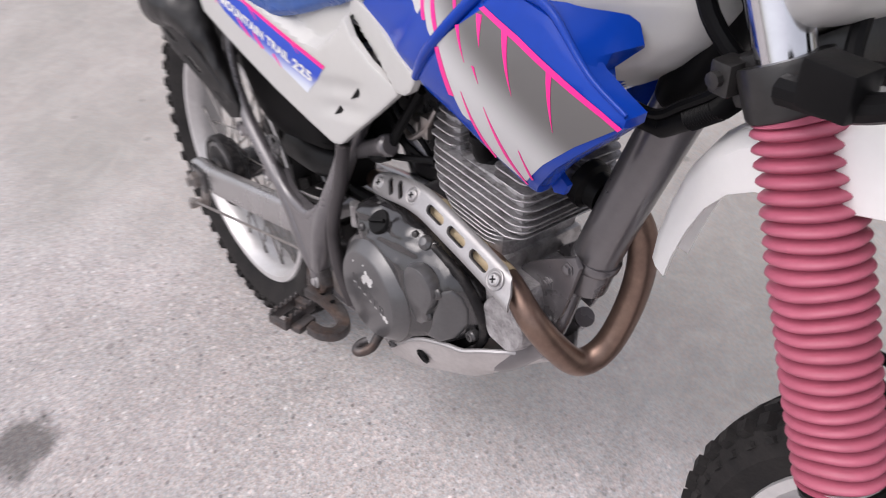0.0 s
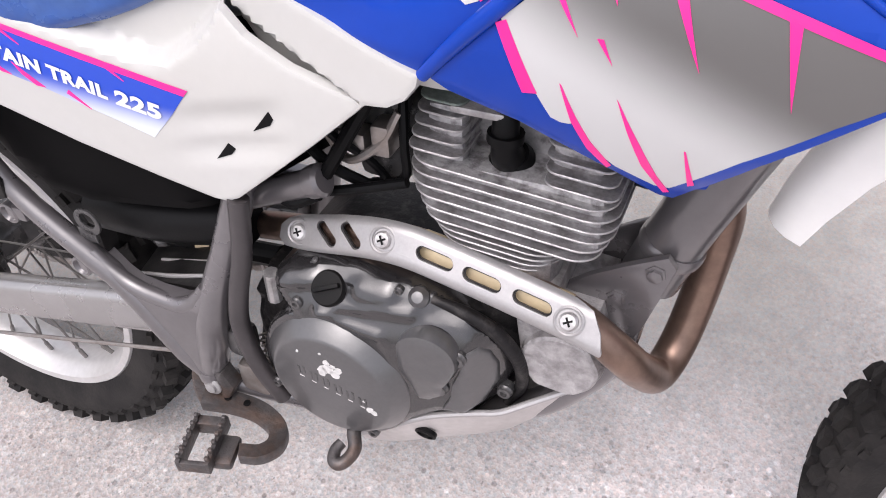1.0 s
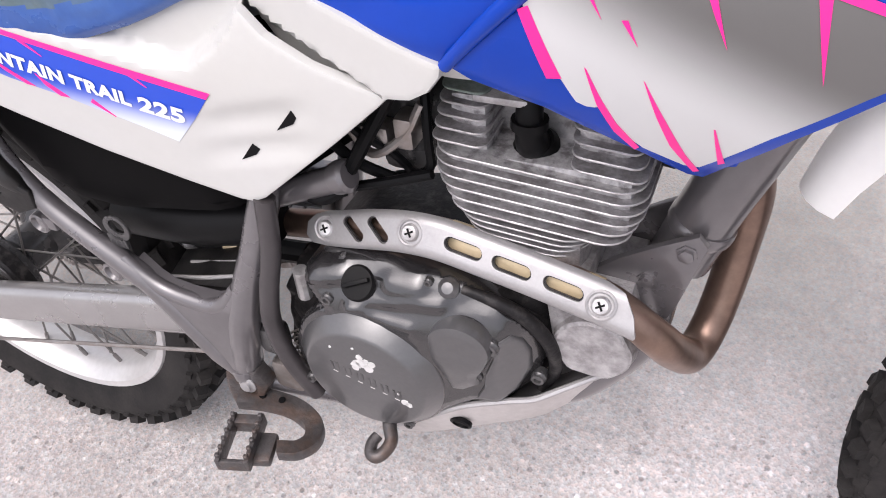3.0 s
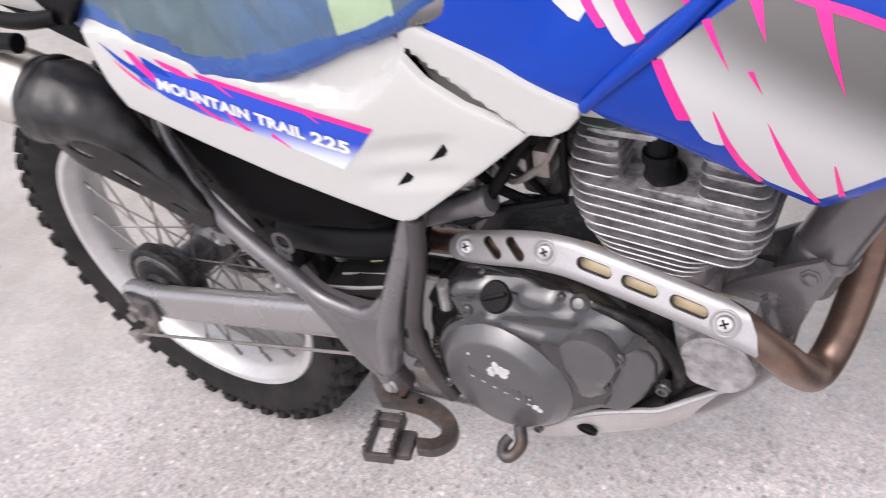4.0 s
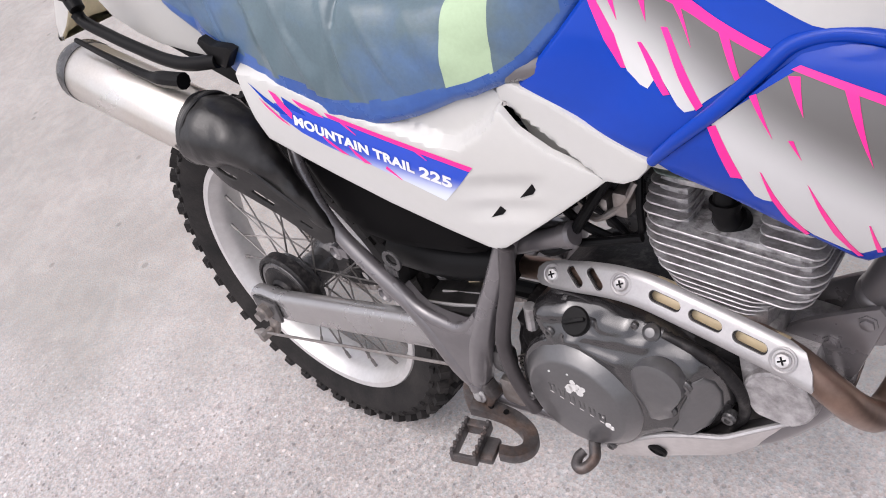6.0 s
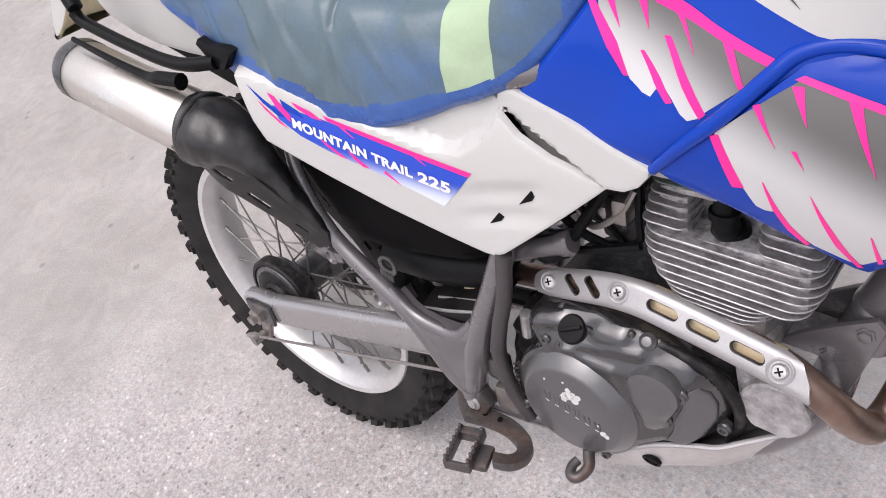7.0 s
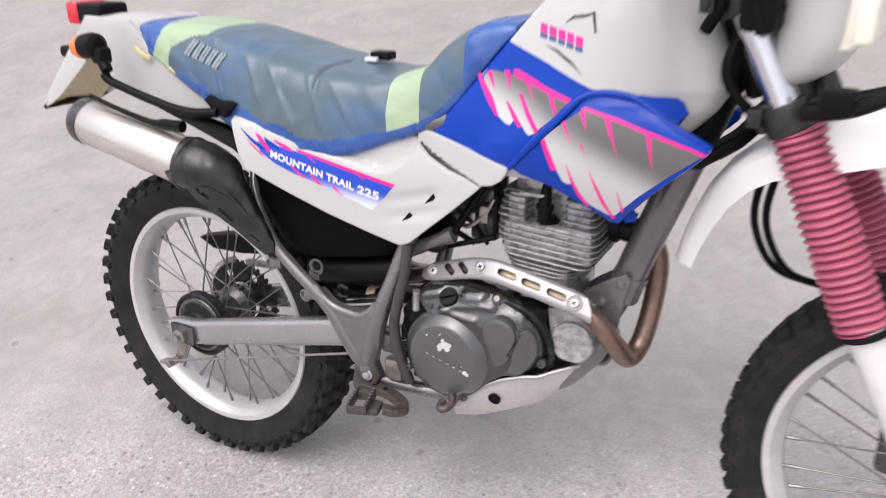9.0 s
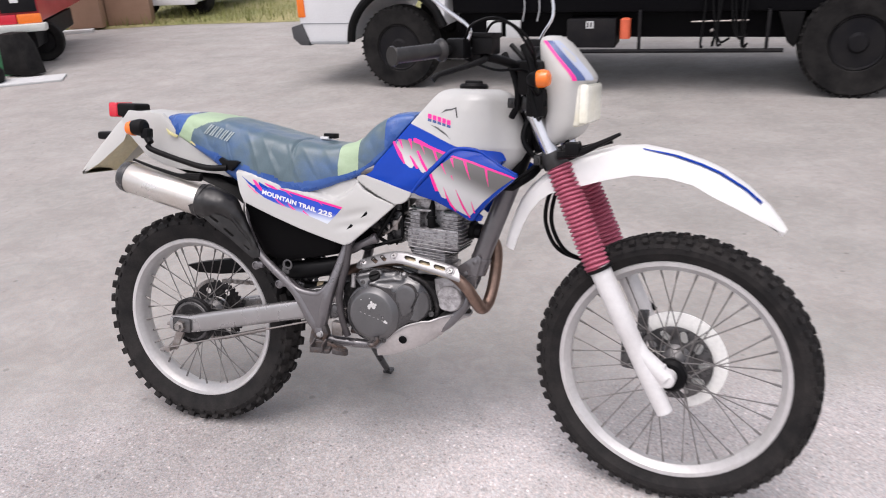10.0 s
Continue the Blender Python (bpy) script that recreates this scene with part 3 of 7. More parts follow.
def wheel(name, centre, rim_r, rim_w, tyre_r, tyre_w, m, knobs, label, hub_profile, bite=1.0):
    c = Vector(centre)
    hub = part(name, turned(hub_profile, c, seg=36), CASE, bike, label, m=m)
    b, w, R = rim_r - 0.006, tyre_w / 2, tyre_r - 0.011
    h = R - b
    prof = [(b, rim_w * 0.9), (b + h * 0.12, rim_w * 1.05), (b + h * 0.45, w * 0.97), (b + h * 0.68, w), (b + h * 0.86, w * 0.88), (b + h * 0.96, w * 0.55), (R, w * 0.2)]
    prof = prof + [(r, -y) for r, y in prof[::-1]]
    tyre = turned(prof, c, seg=72, closed=True)
    # tread blocks: two middle rows, two shoulder rows
    rnd = random.Random(5)
    for row, (y, r, bw, bl, bh, tip) in enumerate(((w * 0.26, R, w * 0.36, 0.62, 0.010, 4), (-w * 0.26, R, w * 0.36, 0.62, 0.010, -4),
                                               (w * 0.80, b + h * 0.90, w * 0.34, 0.5, 0.013, 38), (-w * 0.80, b + h * 0.90, w * 0.34, 0.5, 0.013, -38),
                                               (w * 0.98, b + h * 0.70, w * 0.16, 0.36, 0.006, 75), (-w * 0.98, b + h * 0.70, w * 0.16, 0.36, 0.006, -75))):
        for i in range(knobs):
            a = 2 * math.pi * (i + (0.5 if row % 2 else 0) + (0.25 if row > 1 else 0)) / knobs
            length = 2 * math.pi * r / knobs * bl * rnd.uniform(0.92, 1.08)
            t = Matrix.Translation(c) @ Matrix.Rotation(a, 4, "Y") @ Matrix.Translation((0, y, r)) @ Matrix.Rotation(radians(-tip), 4, "X")
            bb = bmesh.new()
            bmesh.ops.create_cube(bb, size=1)
            for v in bb.verts:
                s = 0.86 if v.co.z > 0 else 1.0
                v.co = Vector((v.co.x * length * s, v.co.y * bw * s, (v.co.z + 0.35) * bh * bite * rnd.uniform(0.96, 1.04)))
            bb.transform(t)
            vs = [tyre.verts.new(v.co) for v in bb.verts]
            for f in bb.faces:
                tyre.faces.new([vs[v.index] for v in f.verts])
            bb.free()
    part("tyre", tyre, RUBBER, hub, "knobbly black off-road tyre", m=m, sharp=25)
    y = rim_w
    rp = [(rim_r, y), (rim_r - 0.002, y + 0.003), (rim_r - 0.012, y + 0.002), (rim_r - 0.020, y * 0.72), (rim_r - 0.026, y * 0.4), (rim_r - 0.026, -y * 0.4),
          (rim_r - 0.020, -y * 0.72), (rim_r - 0.012, -y - 0.002), (rim_r - 0.002, -y - 0.003), (rim_r, -y), (rim_r - 0.010, -y * 0.9), (rim_r - 0.017, 0), (rim_r - 0.010, y * 0.9)]
    part("rim", turned(rp, c, seg=72, closed=True), RIM, hub, "silver aluminium wheel rim", m=m)
    # wire spokes, laced three across
    r0, r1, y0 = 0.036, rim_r - 0.025, 0.033
    ends = {}
    for i in range(36):
        a = 2 * math.pi * i / 36
        side = 1 if i % 2 else -1
        lead = radians(52) * (1 if (i // 2) % 2 else -1)
        key = (side, lead > 0)
        if key not in ends:
            p0 = Vector((math.sin(lead) * r0, side * y0, math.cos(lead) * r0))
            p1 = Vector((0, side * rim_w * 0.22, r1))
            bm = tube([p0, p0.lerp(p1, 0.9), p0.lerp(p1, 0.91), p1], [0.0016, 0.0016, 0.0030, 0.0030], seg=6, smooth=0)
            ends[key] = part("spoke", bm, SPOKE, hub)
            ends[key].matrix_basis = m @ Matrix.Translation(c) @ Matrix.Rotation(a, 4, "Y")
        else:
            again("spoke", ends[key], hub, m @ Matrix.Translation(c) @ Matrix.Rotation(a, 4, "Y"))
    return hub


I4 = Matrix.Identity(4)
rear_wheel = wheel("rear_wheel", (0, 0, 0.318), 0.243, 0.034, 0.323, 0.099, I4, 44, "rear spoked wheel with drum brake",
                   [(0.012, -0.10), (0.020, -0.098), (0.022, -0.075), (0.058, -0.072), (0.064, -0.066), (0.064, -0.052), (0.058, -0.05), (0.058, -0.038), (0.045, -0.034), (0.03, -0.02), (0.03, 0.02), (0.045, 0.034), (0.045, 0.05), (0.012, 0.09)])
front_wheel = wheel("front_wheel", (WB, 0, 0.343), 0.281, 0.024, 0.348, 0.082, TURNED, 62, "front spoked wheel turned slightly to the side",
                    [(0.010, -0.075), (0.018, -0.073), (0.020, -0.045), (0.036, -0.042), (0.040, -0.034), (0.034, -0.028), (0.024, -0.018), (0.024, 0.018), (0.034, 0.028), (0.040, 0.034), (0.050, 0.04), (0.05, 0.052), (0.012, 0.06)], 0.75)

# drum brake fittings, sprocket and chain
drum = bmesh.new()
turned([(0.066, -0.016), (0.070, -0.014), (0.070, 0.003), (0.067, 0.006), (0.062, 0.0065), (0.060, 0.002), (0.054, 0.002), (0.051, 0.008), (0.030, 0.010), (0.026, 0.016), (0.012, 0.018)], (0, -0.066, 0.318), (0, -1, 0), 40, bm=drum)
part("brake_drum", drum, GRIME, rear_wheel, "grimy black rear brake drum")
sprocket = [(0.095 * (1 if (i // 2) % 2 else 0.93) * math.cos(2 * math.pi * i / 160) + 0, 0.095 * (1 if (i // 2) % 2 else 0.93) * math.sin(2 * math.pi * i / 160) + 0.318) for i in range(160)]
part("rear_sprocket", pierced(sprocket, [disc(0, 0.318, 0.045)] + [disc(0.068 * math.cos(a), 0.318 + 0.068 * math.sin(a), 0.011, 12) for a in (math.pi / 3 * k for k in range(6))], lambda x, z: 0.062, 0.005), GRIME, rear_wheel, "dark steel rear sprocket")
run = [(0.095 * math.cos(a), 0.067, 0.318 + 0.095 * math.sin(a)) for a in (radians(100 + 160 * i / 40) for i in range(41))]
run += [(0.47 * t, 0.067, 0.225 + (0.365 - 0.225) * t) for t in (i / 24 for i in range(1, 25))]
run2 = [(0.016 + 0.47 * t, 0.067, 0.413 + (0.43 - 0.413) * t) for t in (i / 24 for i in range(25))]
for chain, line in ((bmesh.new(), run), (bmesh.new(), run2)):
    for a, b in zip(line, line[1:]):
        d = Vector(b) - Vector(a)
        block((-d.length * 0.45, -0.007, -0.006), (d.length * 0.45, 0.007, 0.006), 0.002, 1, bm=chain,
              m=Matrix.Translation((Vector(a) + Vector(b)) / 2) @ Matrix.Rotation(-math.atan2(d.z, d.x), 4, "Y"))
    part("drive_chain", chain, STEEL, bike, "greasy roller drive chain")
part("chain_guard", panel([(-0.10, 0.455), (-0.04, 0.47), (0.12, 0.50), (0.30, 0.50), (0.30, 0.47), (0.12, 0.452), (0.02, 0.437), (-0.06, 0.435)], lambda x, z: 0.05, 0.03, 0.03, 0.004), BLACKP, bike, "black plastic chain guard")
part("brake_rod", tube([(-0.055, -0.118, 0.243), (0.1, -0.116, 0.288), (0.41, -0.112, 0.378)], 0.0024, 8, 4), STEEL, bike, "thin plated brake rod")
arm = panel([(-0.012, 0.335), (0.012, 0.335), (0.0, 0.30), (-0.032, 0.235), (-0.05, 0.238), (-0.036, 0.28)], lambda x, z: -0.105, 0.008, 0.05)
turned([(0.008, 0), (0.008, 0.024)], (-0.043, -0.106, 0.243), (0, -1, 0), 12, bm=arm)
turned([(0.006, -0.015), (0.008, 0), (0.004, 0.02)], (-0.058, -0.118, 0.241), (-1, 0, -0.3), 10, bm=arm)
part("brake_arm", arm, STEEL, bike, "dirty steel brake arm with adjuster")

# swing arm: two box beams joined ahead of the wheel
sw = bmesh.new()
for s in (-1, 1):
    st = [(-0.045, 0.318, 0.020), (-0.02, 0.320, 0.024), (0.02, 0.321, 0.026), (0.06, 0.330, 0.027), (0.38, 0.404, 0.028), (0.45, 0.418, 0.026)]
    rings = []
    for x, z, h in st:
        into = 0.030 * max(0, x - 0.05)
        y0, y1, c = s * (0.083 - into), s * (0.112 - into), 0.0105
        ring = []
        for cy, cz, a0 in ((y1 - s * c, z + h - c, 0), (y0 + s * c, z + h - c, 90), (y0 + s * c, z - h + c, 180), (y1 - s * c, z - h + c, 270)):
            ring += [Vector((x, cy + s * c * math.cos(radians(a0 + a)), cz + c * math.sin(radians(a0 + a)))) for a in (0, 30, 60, 90)]
        rings.append(ring)
    loft(rings, bm=sw)
tube([(0.36, -0.09, 0.40), (0.36, 0.09, 0.40)], 0.022, 12, 0, bm=sw)
part("swingarm", sw, SWING, bike, "silver aluminium box-section swingarm", sharp=50)
bridge = loft([[Vector(p) for p in ((0.362, -0.094, 0.450 - d), (0.456, -0.094, 0.467 - d), (0.428, -0.038, 0.470 - d), (0.342, -0.038, 0.440 - d))] for d in (0.014, 0.002, 0.0)])
gusset = part("swingarm_bridge", bridge, SATIN, bike, "grimy dark plate across the swingarm")
for y0, y1 in ((-0.088, -0.080), (-0.064, -0.058)):
    part("bridge_rib", tube([(0.366 - (y0 + 0.09) * -0.25, y0, 0.4535), (0.405, y0 + 0.002, 0.4600), (0.446, y1, 0.4690)], [0.0016, 0.0026, 0.0020], 8), SHIELD, gusset, "bright scuffed rib")
for s in (-1, 1):
    adj = part("axle_adjuster", block((-0.03, s * 0.116 - 0.004, 0.298), (0.03, s * 0.116 + 0.004, 0.34), 0.006), CASE, bike, "dirty chain adjuster plate")
    part("axle_nut", turned([(0.016, 0), (0.016, 0.012), (0.009, 0.014), (0.009, 0.022)], (0, s * 0.118, 0.318), (0, s, 0), 6), STEEL, adj)
    part("adjuster_bolt", tube([(-0.062, s * 0.10, 0.312), (-0.03, s * 0.10, 0.316)], 0.005, 8, 0), STEEL, adj)

# frame
fr = bmesh.new()
for s in (-1, 1):
    tube([(0.195, s * 0.060, 0.71), (0.214, s * 0.098, 0.655), (0.238, s * 0.110, 0.600), (0.266, s * 0.113, 0.553), (0.298, s * 0.114, 0.523), (0.332, s * 0.114, 0.496), (0.362, s * 0.113, 0.470), (0.384, s * 0.112, 0.444), (0.404, s * 0.111, 0.412), (0.422, s * 0.109, 0.384), (0.436, s * 0.107, 0.364)],
         [0.0085, 0.0085, 0.0090, 0.0100, 0.0112, 0.0116, 0.0124, 0.0136, 0.0150, 0.0165, 0.0150], 16, bm=fr)
    tube([(0.54, s * 0.055, 0.72), (0.530, s * 0.062, 0.65), (0.514, s * 0.078, 0.595), (0.494, s * 0.094, 0.530), (0.480, s * 0.103, 0.490), (0.468, s * 0.109, 0.450), (0.458, s * 0.109, 0.410), (0.446, s * 0.107, 0.364)], [0.014, 0.014, 0.0142, 0.0142, 0.0148, 0.0158, 0.0165, 0.0150], 16, bm=fr)
    # the cast web between the two tubes
    panel([(0.352, 0.490), (0.372, 0.476), (0.388, 0.469), (0.410, 0.466), (0.440, 0.467), (0.456, 0.473), (0.468, 0.488), (0.484, 0.500), (0.482, 0.470), (0.474, 0.425), (0.464, 0.372), (0.452, 0.362), (0.432, 0.362), (0.418, 0.377), (0.398, 0.407), (0.378, 0.440), (0.350, 0.470)], lambda x, z: -0.1215 + 0.25 * max(0, z - 0.47) if s < 0 else 0.1015, 0.020, 0.02, 0.008, bm=fr)
    tube([(0.344, s * 0.114, 0.4965), (0.362, s * 0.1145, 0.4770), (0.384, s * 0.1145, 0.4640), (0.412, s * 0.1145, 0.4590), (0.438, s * 0.1145, 0.4590), (0.456, s * 0.1135, 0.4690), (0.470, s * 0.110, 0.4880)], [0.006, 0.0080, 0.0085, 0.0085, 0.0085, 0.008, 0.006], 14, bm=fr)
    # a welded collar under the yoke
    turned([(0.0165, -0.004), (0.0175, 0.0), (0.0175, 0.009), (0.0160, 0.012)], (0.444, s * 0.107, 0.362), (0.1, 0, -1), 18, bm=fr)
    tube([(0.17, s * 0.08, 0.775), (0.35, s * 0.085, 0.775), (0.58, s * 0.075, 0.80), (0.80, s * 0.04, 0.88), (0.975, 0, 0.93)], 0.0125, 12, bm=fr)
tube([(0.942, 0, 0.80), (0.875, 0.002, 0.615), (0.850, 0.005, 0.535)], [0.0255, 0.0252, 0.0258], 20, bm=fr)
turned([(0.0262, -0.006), (0.0275, -0.003), (0.0275, 0.004), (0.0262, 0.007)], (0.862, 0.003, 0.573), (0.32, 0, 0.95), 24, bm=fr)
# top of the frame split off in black, the shade there put into its colour
stem = tube([(0.986, 0, 0.94), (0.962, 0, 0.865), (0.937, 0, 0.788), (0.933, 0, 0.776)], [0.028, 0.027, 0.0268, 0.0255], 20)
tube([(0.43, -0.108, 0.362), (0.44, -0.10, 0.34), (0.50, -0.085, 0.325), (0.62, -0.070, 0.33), (0.76, -0.048, 0.380), (0.812, -0.036, 0.428), (0.835, -0.026, 0.470), (0.843, -0.008, 0.530)], [0.0125, 0.0125, 0.0125, 0.0125, 0.0135, 0.0155, 0.0160, 0.0150], 14, bm=fr)
tube([(0.43, 0.108, 0.362), (0.44, 0.10, 0.34), (0.50, 0.085, 0.325), (0.62, 0.075, 0.32), (0.76, 0.06, 0.375), (0.835, 0.03, 0.46)], 0.0125, 12, bm=fr)
turned([(0.030, -0.075), (0.034, -0.07), (0.030, -0.05), (0.030, 0.05), (0.034, 0.07), (0.03, 0.075)], (0.992, 0, 0.935), (-math.sin(CAST), 0, math.cos(CAST)), 20, bm=stem)
part("steering_head", stem, BLACKP, bike, "steering head and gusset, black to stand for the shade on them")
part("frame", fr, FRAME, bike, "grey painted tubular steel frame", sharp=62)
for x, z in ((0.254, 0.5215), (0.326, 0.4755)):
    part("frame_lug", join(turned([(0.0115, 0), (0.0115, 0.007), (0.009, 0.008), (0.007, 0.004), (0.001, 0.003)], (x, -0.114, z), (0, -1, 0), 20), block((x - 0.003, -0.121, z - 0.006), (x + 0.022, -0.108, z + 0.010), 0.004)), FRAME, bike, "drilled frame lug for a pillion peg")
part("tab_ring", join(pierced(disc(0.347, 0.530, 0.0145, 24), [disc(0.348, 0.532, 0.0095, 16)], lambda x, z: -0.111, 0.003, 0.0006), block((0.331, -0.111, 0.505), (0.352, -0.108, 0.521), 0.001)), CASE, bike, "drilled tab welded to the frame tube")
part("frame_stub", join(tube([(0.512, -0.068, 0.576), (0.590, -0.076, 0.6175)], 0.0118, 16, 0), turned([(0.0135, 0), (0.0142, 0.003), (0.0142, 0.012), (0.011, 0.015)], (0.584, -0.0755, 0.6145), (0.91, 0, 0.42), 18)), FRAME, bike)
for yy in (-0.034, 0.025):
    mount = part("engine_mount", panel([(0.786, 0.534), (0.806, 0.552), (0.829, 0.568), (0.850, 0.581), (0.864, 0.589), (0.872, 0.579), (0.864, 0.545), (0.855, 0.508), (0.844, 0.482), (0.818, 0.486), (0.806, 0.510)], lambda x, z: yy, 0.006, 0.05, 0.0024), FRAME, bike, "grey engine mounting plate")
    for x, z in ((0.857, 0.571), (0.8300, 0.5355)):
        part("mount_bolt", turned([(0.0085, 0), (0.0085, 0.0015), (0.0062, 0.002), (0.0062, 0.005), (0.003, 0.006)], (x, yy if yy < 0 else yy + 0.005, z), (0, -1 if yy < 0 else 1, 0), 6), FRAME, mount, "mounting bolt")

# ---- engine ----
case = panel([(0.50, 0.44), (0.515, 0.49), (0.55, 0.512), (0.62, 0.523), (0.70, 0.523), (0.752, 0.514), (0.768, 0.49), (0.770, 0.45), (0.760, 0.415), (0.72, 0.378), (0.64, 0.345), (0.57, 0.345), (0.52, 0.38)], lambda x, z: -0.080 + 0.9 * max(0, x - 0.72), 0.15, 0.03, 0.012)
crank = part("crankcase", case, GRIME, bike, "dark grey engine crankcase")
CX, CZ = 0.6023, 0.4222


def rib(x, z, line, w, h):
    """A rounded cast rib along a line of (x, z)."""
    best = 9.0
    for (ax, az), (bx, bz) in zip(line, line[1:]):
        k = max(0.0, min(1.0, ((x - ax) * (bx - ax) + (z - az) * (bz - az)) / ((bx - ax) ** 2 + (bz - az) ** 2)))
        best = min(best, math.hypot(x - ax - k * (bx - ax), z - az - k * (bz - az)))
    return h * math.exp(-(best / w) ** 2)


def pad(x, z, cx, cz, hw, hh, turn, h):
    """A flat cast pad with soft shoulders."""
    c, q = math.cos(radians(turn)), math.sin(radians(turn))
    u, v = abs((x - cx) * c + (z - cz) * q) / hw, abs((z - cz) * c - (x - cx) * q) / hh
    return h / (1 + (u ** 4 + v ** 4) ** 2)


def case_side(x, z):
    """The outer face of the clutch case: flat round the cover, falling away to the front and over the top."""
    return -0.1125 + 0.25 * max(0, x - 0.66) + 0.75 * max(0, x - 0.725) + 4.5 * max(0, z - 0.488) ** 2 + 0.3 * max(0, z - 0.488)


LEDGE = [(0.593, 0.5035), (0.614, 0.5120), (0.635, 0.5155), (0.655, 0.5195), (0.676, 0.5180)]
DIAGONAL = [(0.593, 0.5035), (0.6155, 0.4990), (0.634, 0.4965), (0.650, 0.4960)]


def cast_face(x, z):
    """The case face with its ribs and pads raised and the hollows between them."""
    y = case_side(x, z)
    y -= rib(x, z, LEDGE, 0.0050, 0.0052) + rib(x, z, DIAGONAL, 0.0046, 0.0045)
    y -= pad(x, z, 0.6410, 0.5305, 0.0190, 0.0080, 8, 0.0060) + pad(x, z, 0.5680, 0.5235, 0.0200, 0.0070, 14, 0.0050)
    return y + 0.0030 * math.exp(-(((x - 0.700) / 0.030) ** 2 + ((z - 0.520) / 0.008) ** 2))


rim_line = [(CX + 0.0800 * math.cos(radians(a)), CZ + 0.0800 * math.sin(radians(a))) for a in range(120, 300, 8)]
cov = panel(rim_line + [(0.655, 0.366), (0.677, 0.390), (0.700, 0.404), (0.728, 0.407), (0.748, 0.421), (0.760, 0.450), (0.755, 0.477), (0.740, 0.500), (0.718, 0.519), (0.692, 0.532), (0.660, 0.541), (0.620, 0.542), (0.585, 0.538), (0.555, 0.531), (0.543, 0.522), (0.545, 0.508)], cast_face, 0.036, 0.0032, 0.010)
part("clutch_case", cov, GLOSS, bike, "glossy charcoal clutch side of the engine", sharp=75)
clutch = part("clutch_cover", turned([(0.0733, -0.022), (0.0733, -0.0050), (0.0726, -0.0036), (0.0612, 0.0080), (0.0596, 0.0094), (0.0570, 0.0100), (0.030, 0.0104), (0.001, 0.0105)], (CX, -0.1152, CZ), (0, -1, 0), 72), COVER, bike, "round charcoal clutch cover with worn paint")
# teardrop housing over the oil filter, and the facet in front of it
drop = [(0.6925 + 0.0290 * math.cos(radians(a)), 0.4815 + 0.0290 * math.sin(radians(a))) for a in range(-10, 176, 10)]
part("filter_cover", panel(drop + [(0.6655, 0.463), (0.6715, 0.443), (0.6745, 0.424), (0.678, 0.4145), (0.687, 0.4155), (0.698, 0.4265), (0.7085, 0.4365), (0.7085, 0.448), (0.7165, 0.464)], lambda x, z: -0.1125 + 0.16 * max(0, 0.460 - z) + 0.06 * max(0, x - 0.69), 0.017, 0.006, 0.0085), COVER, bike, "charcoal oil filter cover with a bevelled rim", sharp=50)
part("case_facet", panel([(0.722, 0.488), (0.733, 0.492), (0.741, 0.484), (0.747, 0.466), (0.7475, 0.443), (0.738, 0.421), (0.722, 0.411), (0.704, 0.414), (0.711, 0.430), (0.713, 0.448), (0.720, 0.468)], lambda x, z: case_side(x, z) - 0.0035, 0.007, 0.006, 0.0035), COVER, crank, "flat charcoal facet of the engine case", sharp=50)
part("case_edge", tube([(0.690, -0.083, 0.529), (0.718, -0.081, 0.521), (0.741, -0.077, 0.506), (0.757, -0.072, 0.482), (0.765, -0.067, 0.455), (0.764, -0.064, 0.428), (0.752, -0.064, 0.402)], [0.004, 0.0060, 0.0064, 0.0066, 0.0066, 0.0060, 0.005], 12), GRIME, crank, "dark raised joint of the engine case")
front = turned([(0.036, -0.05), (0.036, -0.004), (0.0345, 0.0), (0.0335, 0.0055), (0.031, 0.0078), (0.026, 0.0072), (0.001, 0.0068)], (0.7965, -0.0600, 0.4715), (0, -1, 0), 44)
panel([(0.752, 0.520), (0.790, 0.532), (0.822, 0.530), (0.829, 0.505), (0.826, 0.478), (0.812, 0.450), (0.776, 0.440), (0.760, 0.455)], lambda x, z: -0.0590, 0.080, 0.05, 0.008, bm=front)
for v in front.verts:
    v.co += Vector((0.0012, 0.0016, 0.0012)) * noise.noise(v.co * 70)
part("crankcase_front_boss", front, ROUGH, bike, "blotchy bare aluminium front engine boss")
bolt_mesh = None
for x, y, z, s in ((0.7025, -0.100, 0.4425, 1.25), (0.7185, -0.0975, 0.484, 1.25), (0.654, -0.102, 0.489, 1.15), (0.7525, -0.072, 0.428, 1.15), (0.570, -0.106, 0.503, 0.9), (0.6630, -0.0890, 0.5345, 0.62), (0.5790, -0.0830, 0.5330, 0.62), (0.632, -0.108, 0.350, 0.9), (0.528, -0.108, 0.380, 0.9)):
    if bolt_mesh is None:
        bm = turned([(0.0075, -0.006), (0.0078, 0.0022), (0.0066, 0.0038), (0.0062, 0.0062), (0.0036, 0.0064), (0.0034, 0.003), (0.0005, 0.003)], (0, 0, 0), (0, -1, 0), 14)
        bolt_mesh = part("case_bolt", bm, CASE, crank)
        bolt_mesh.matrix_basis = pose(x, y, z) @ Matrix.Scale(s * 0.85, 4)
    else:
        again("case_bolt", bolt_mesh, crank, pose(x, y, z) @ Matrix.Scale(s * 0.85, 4))
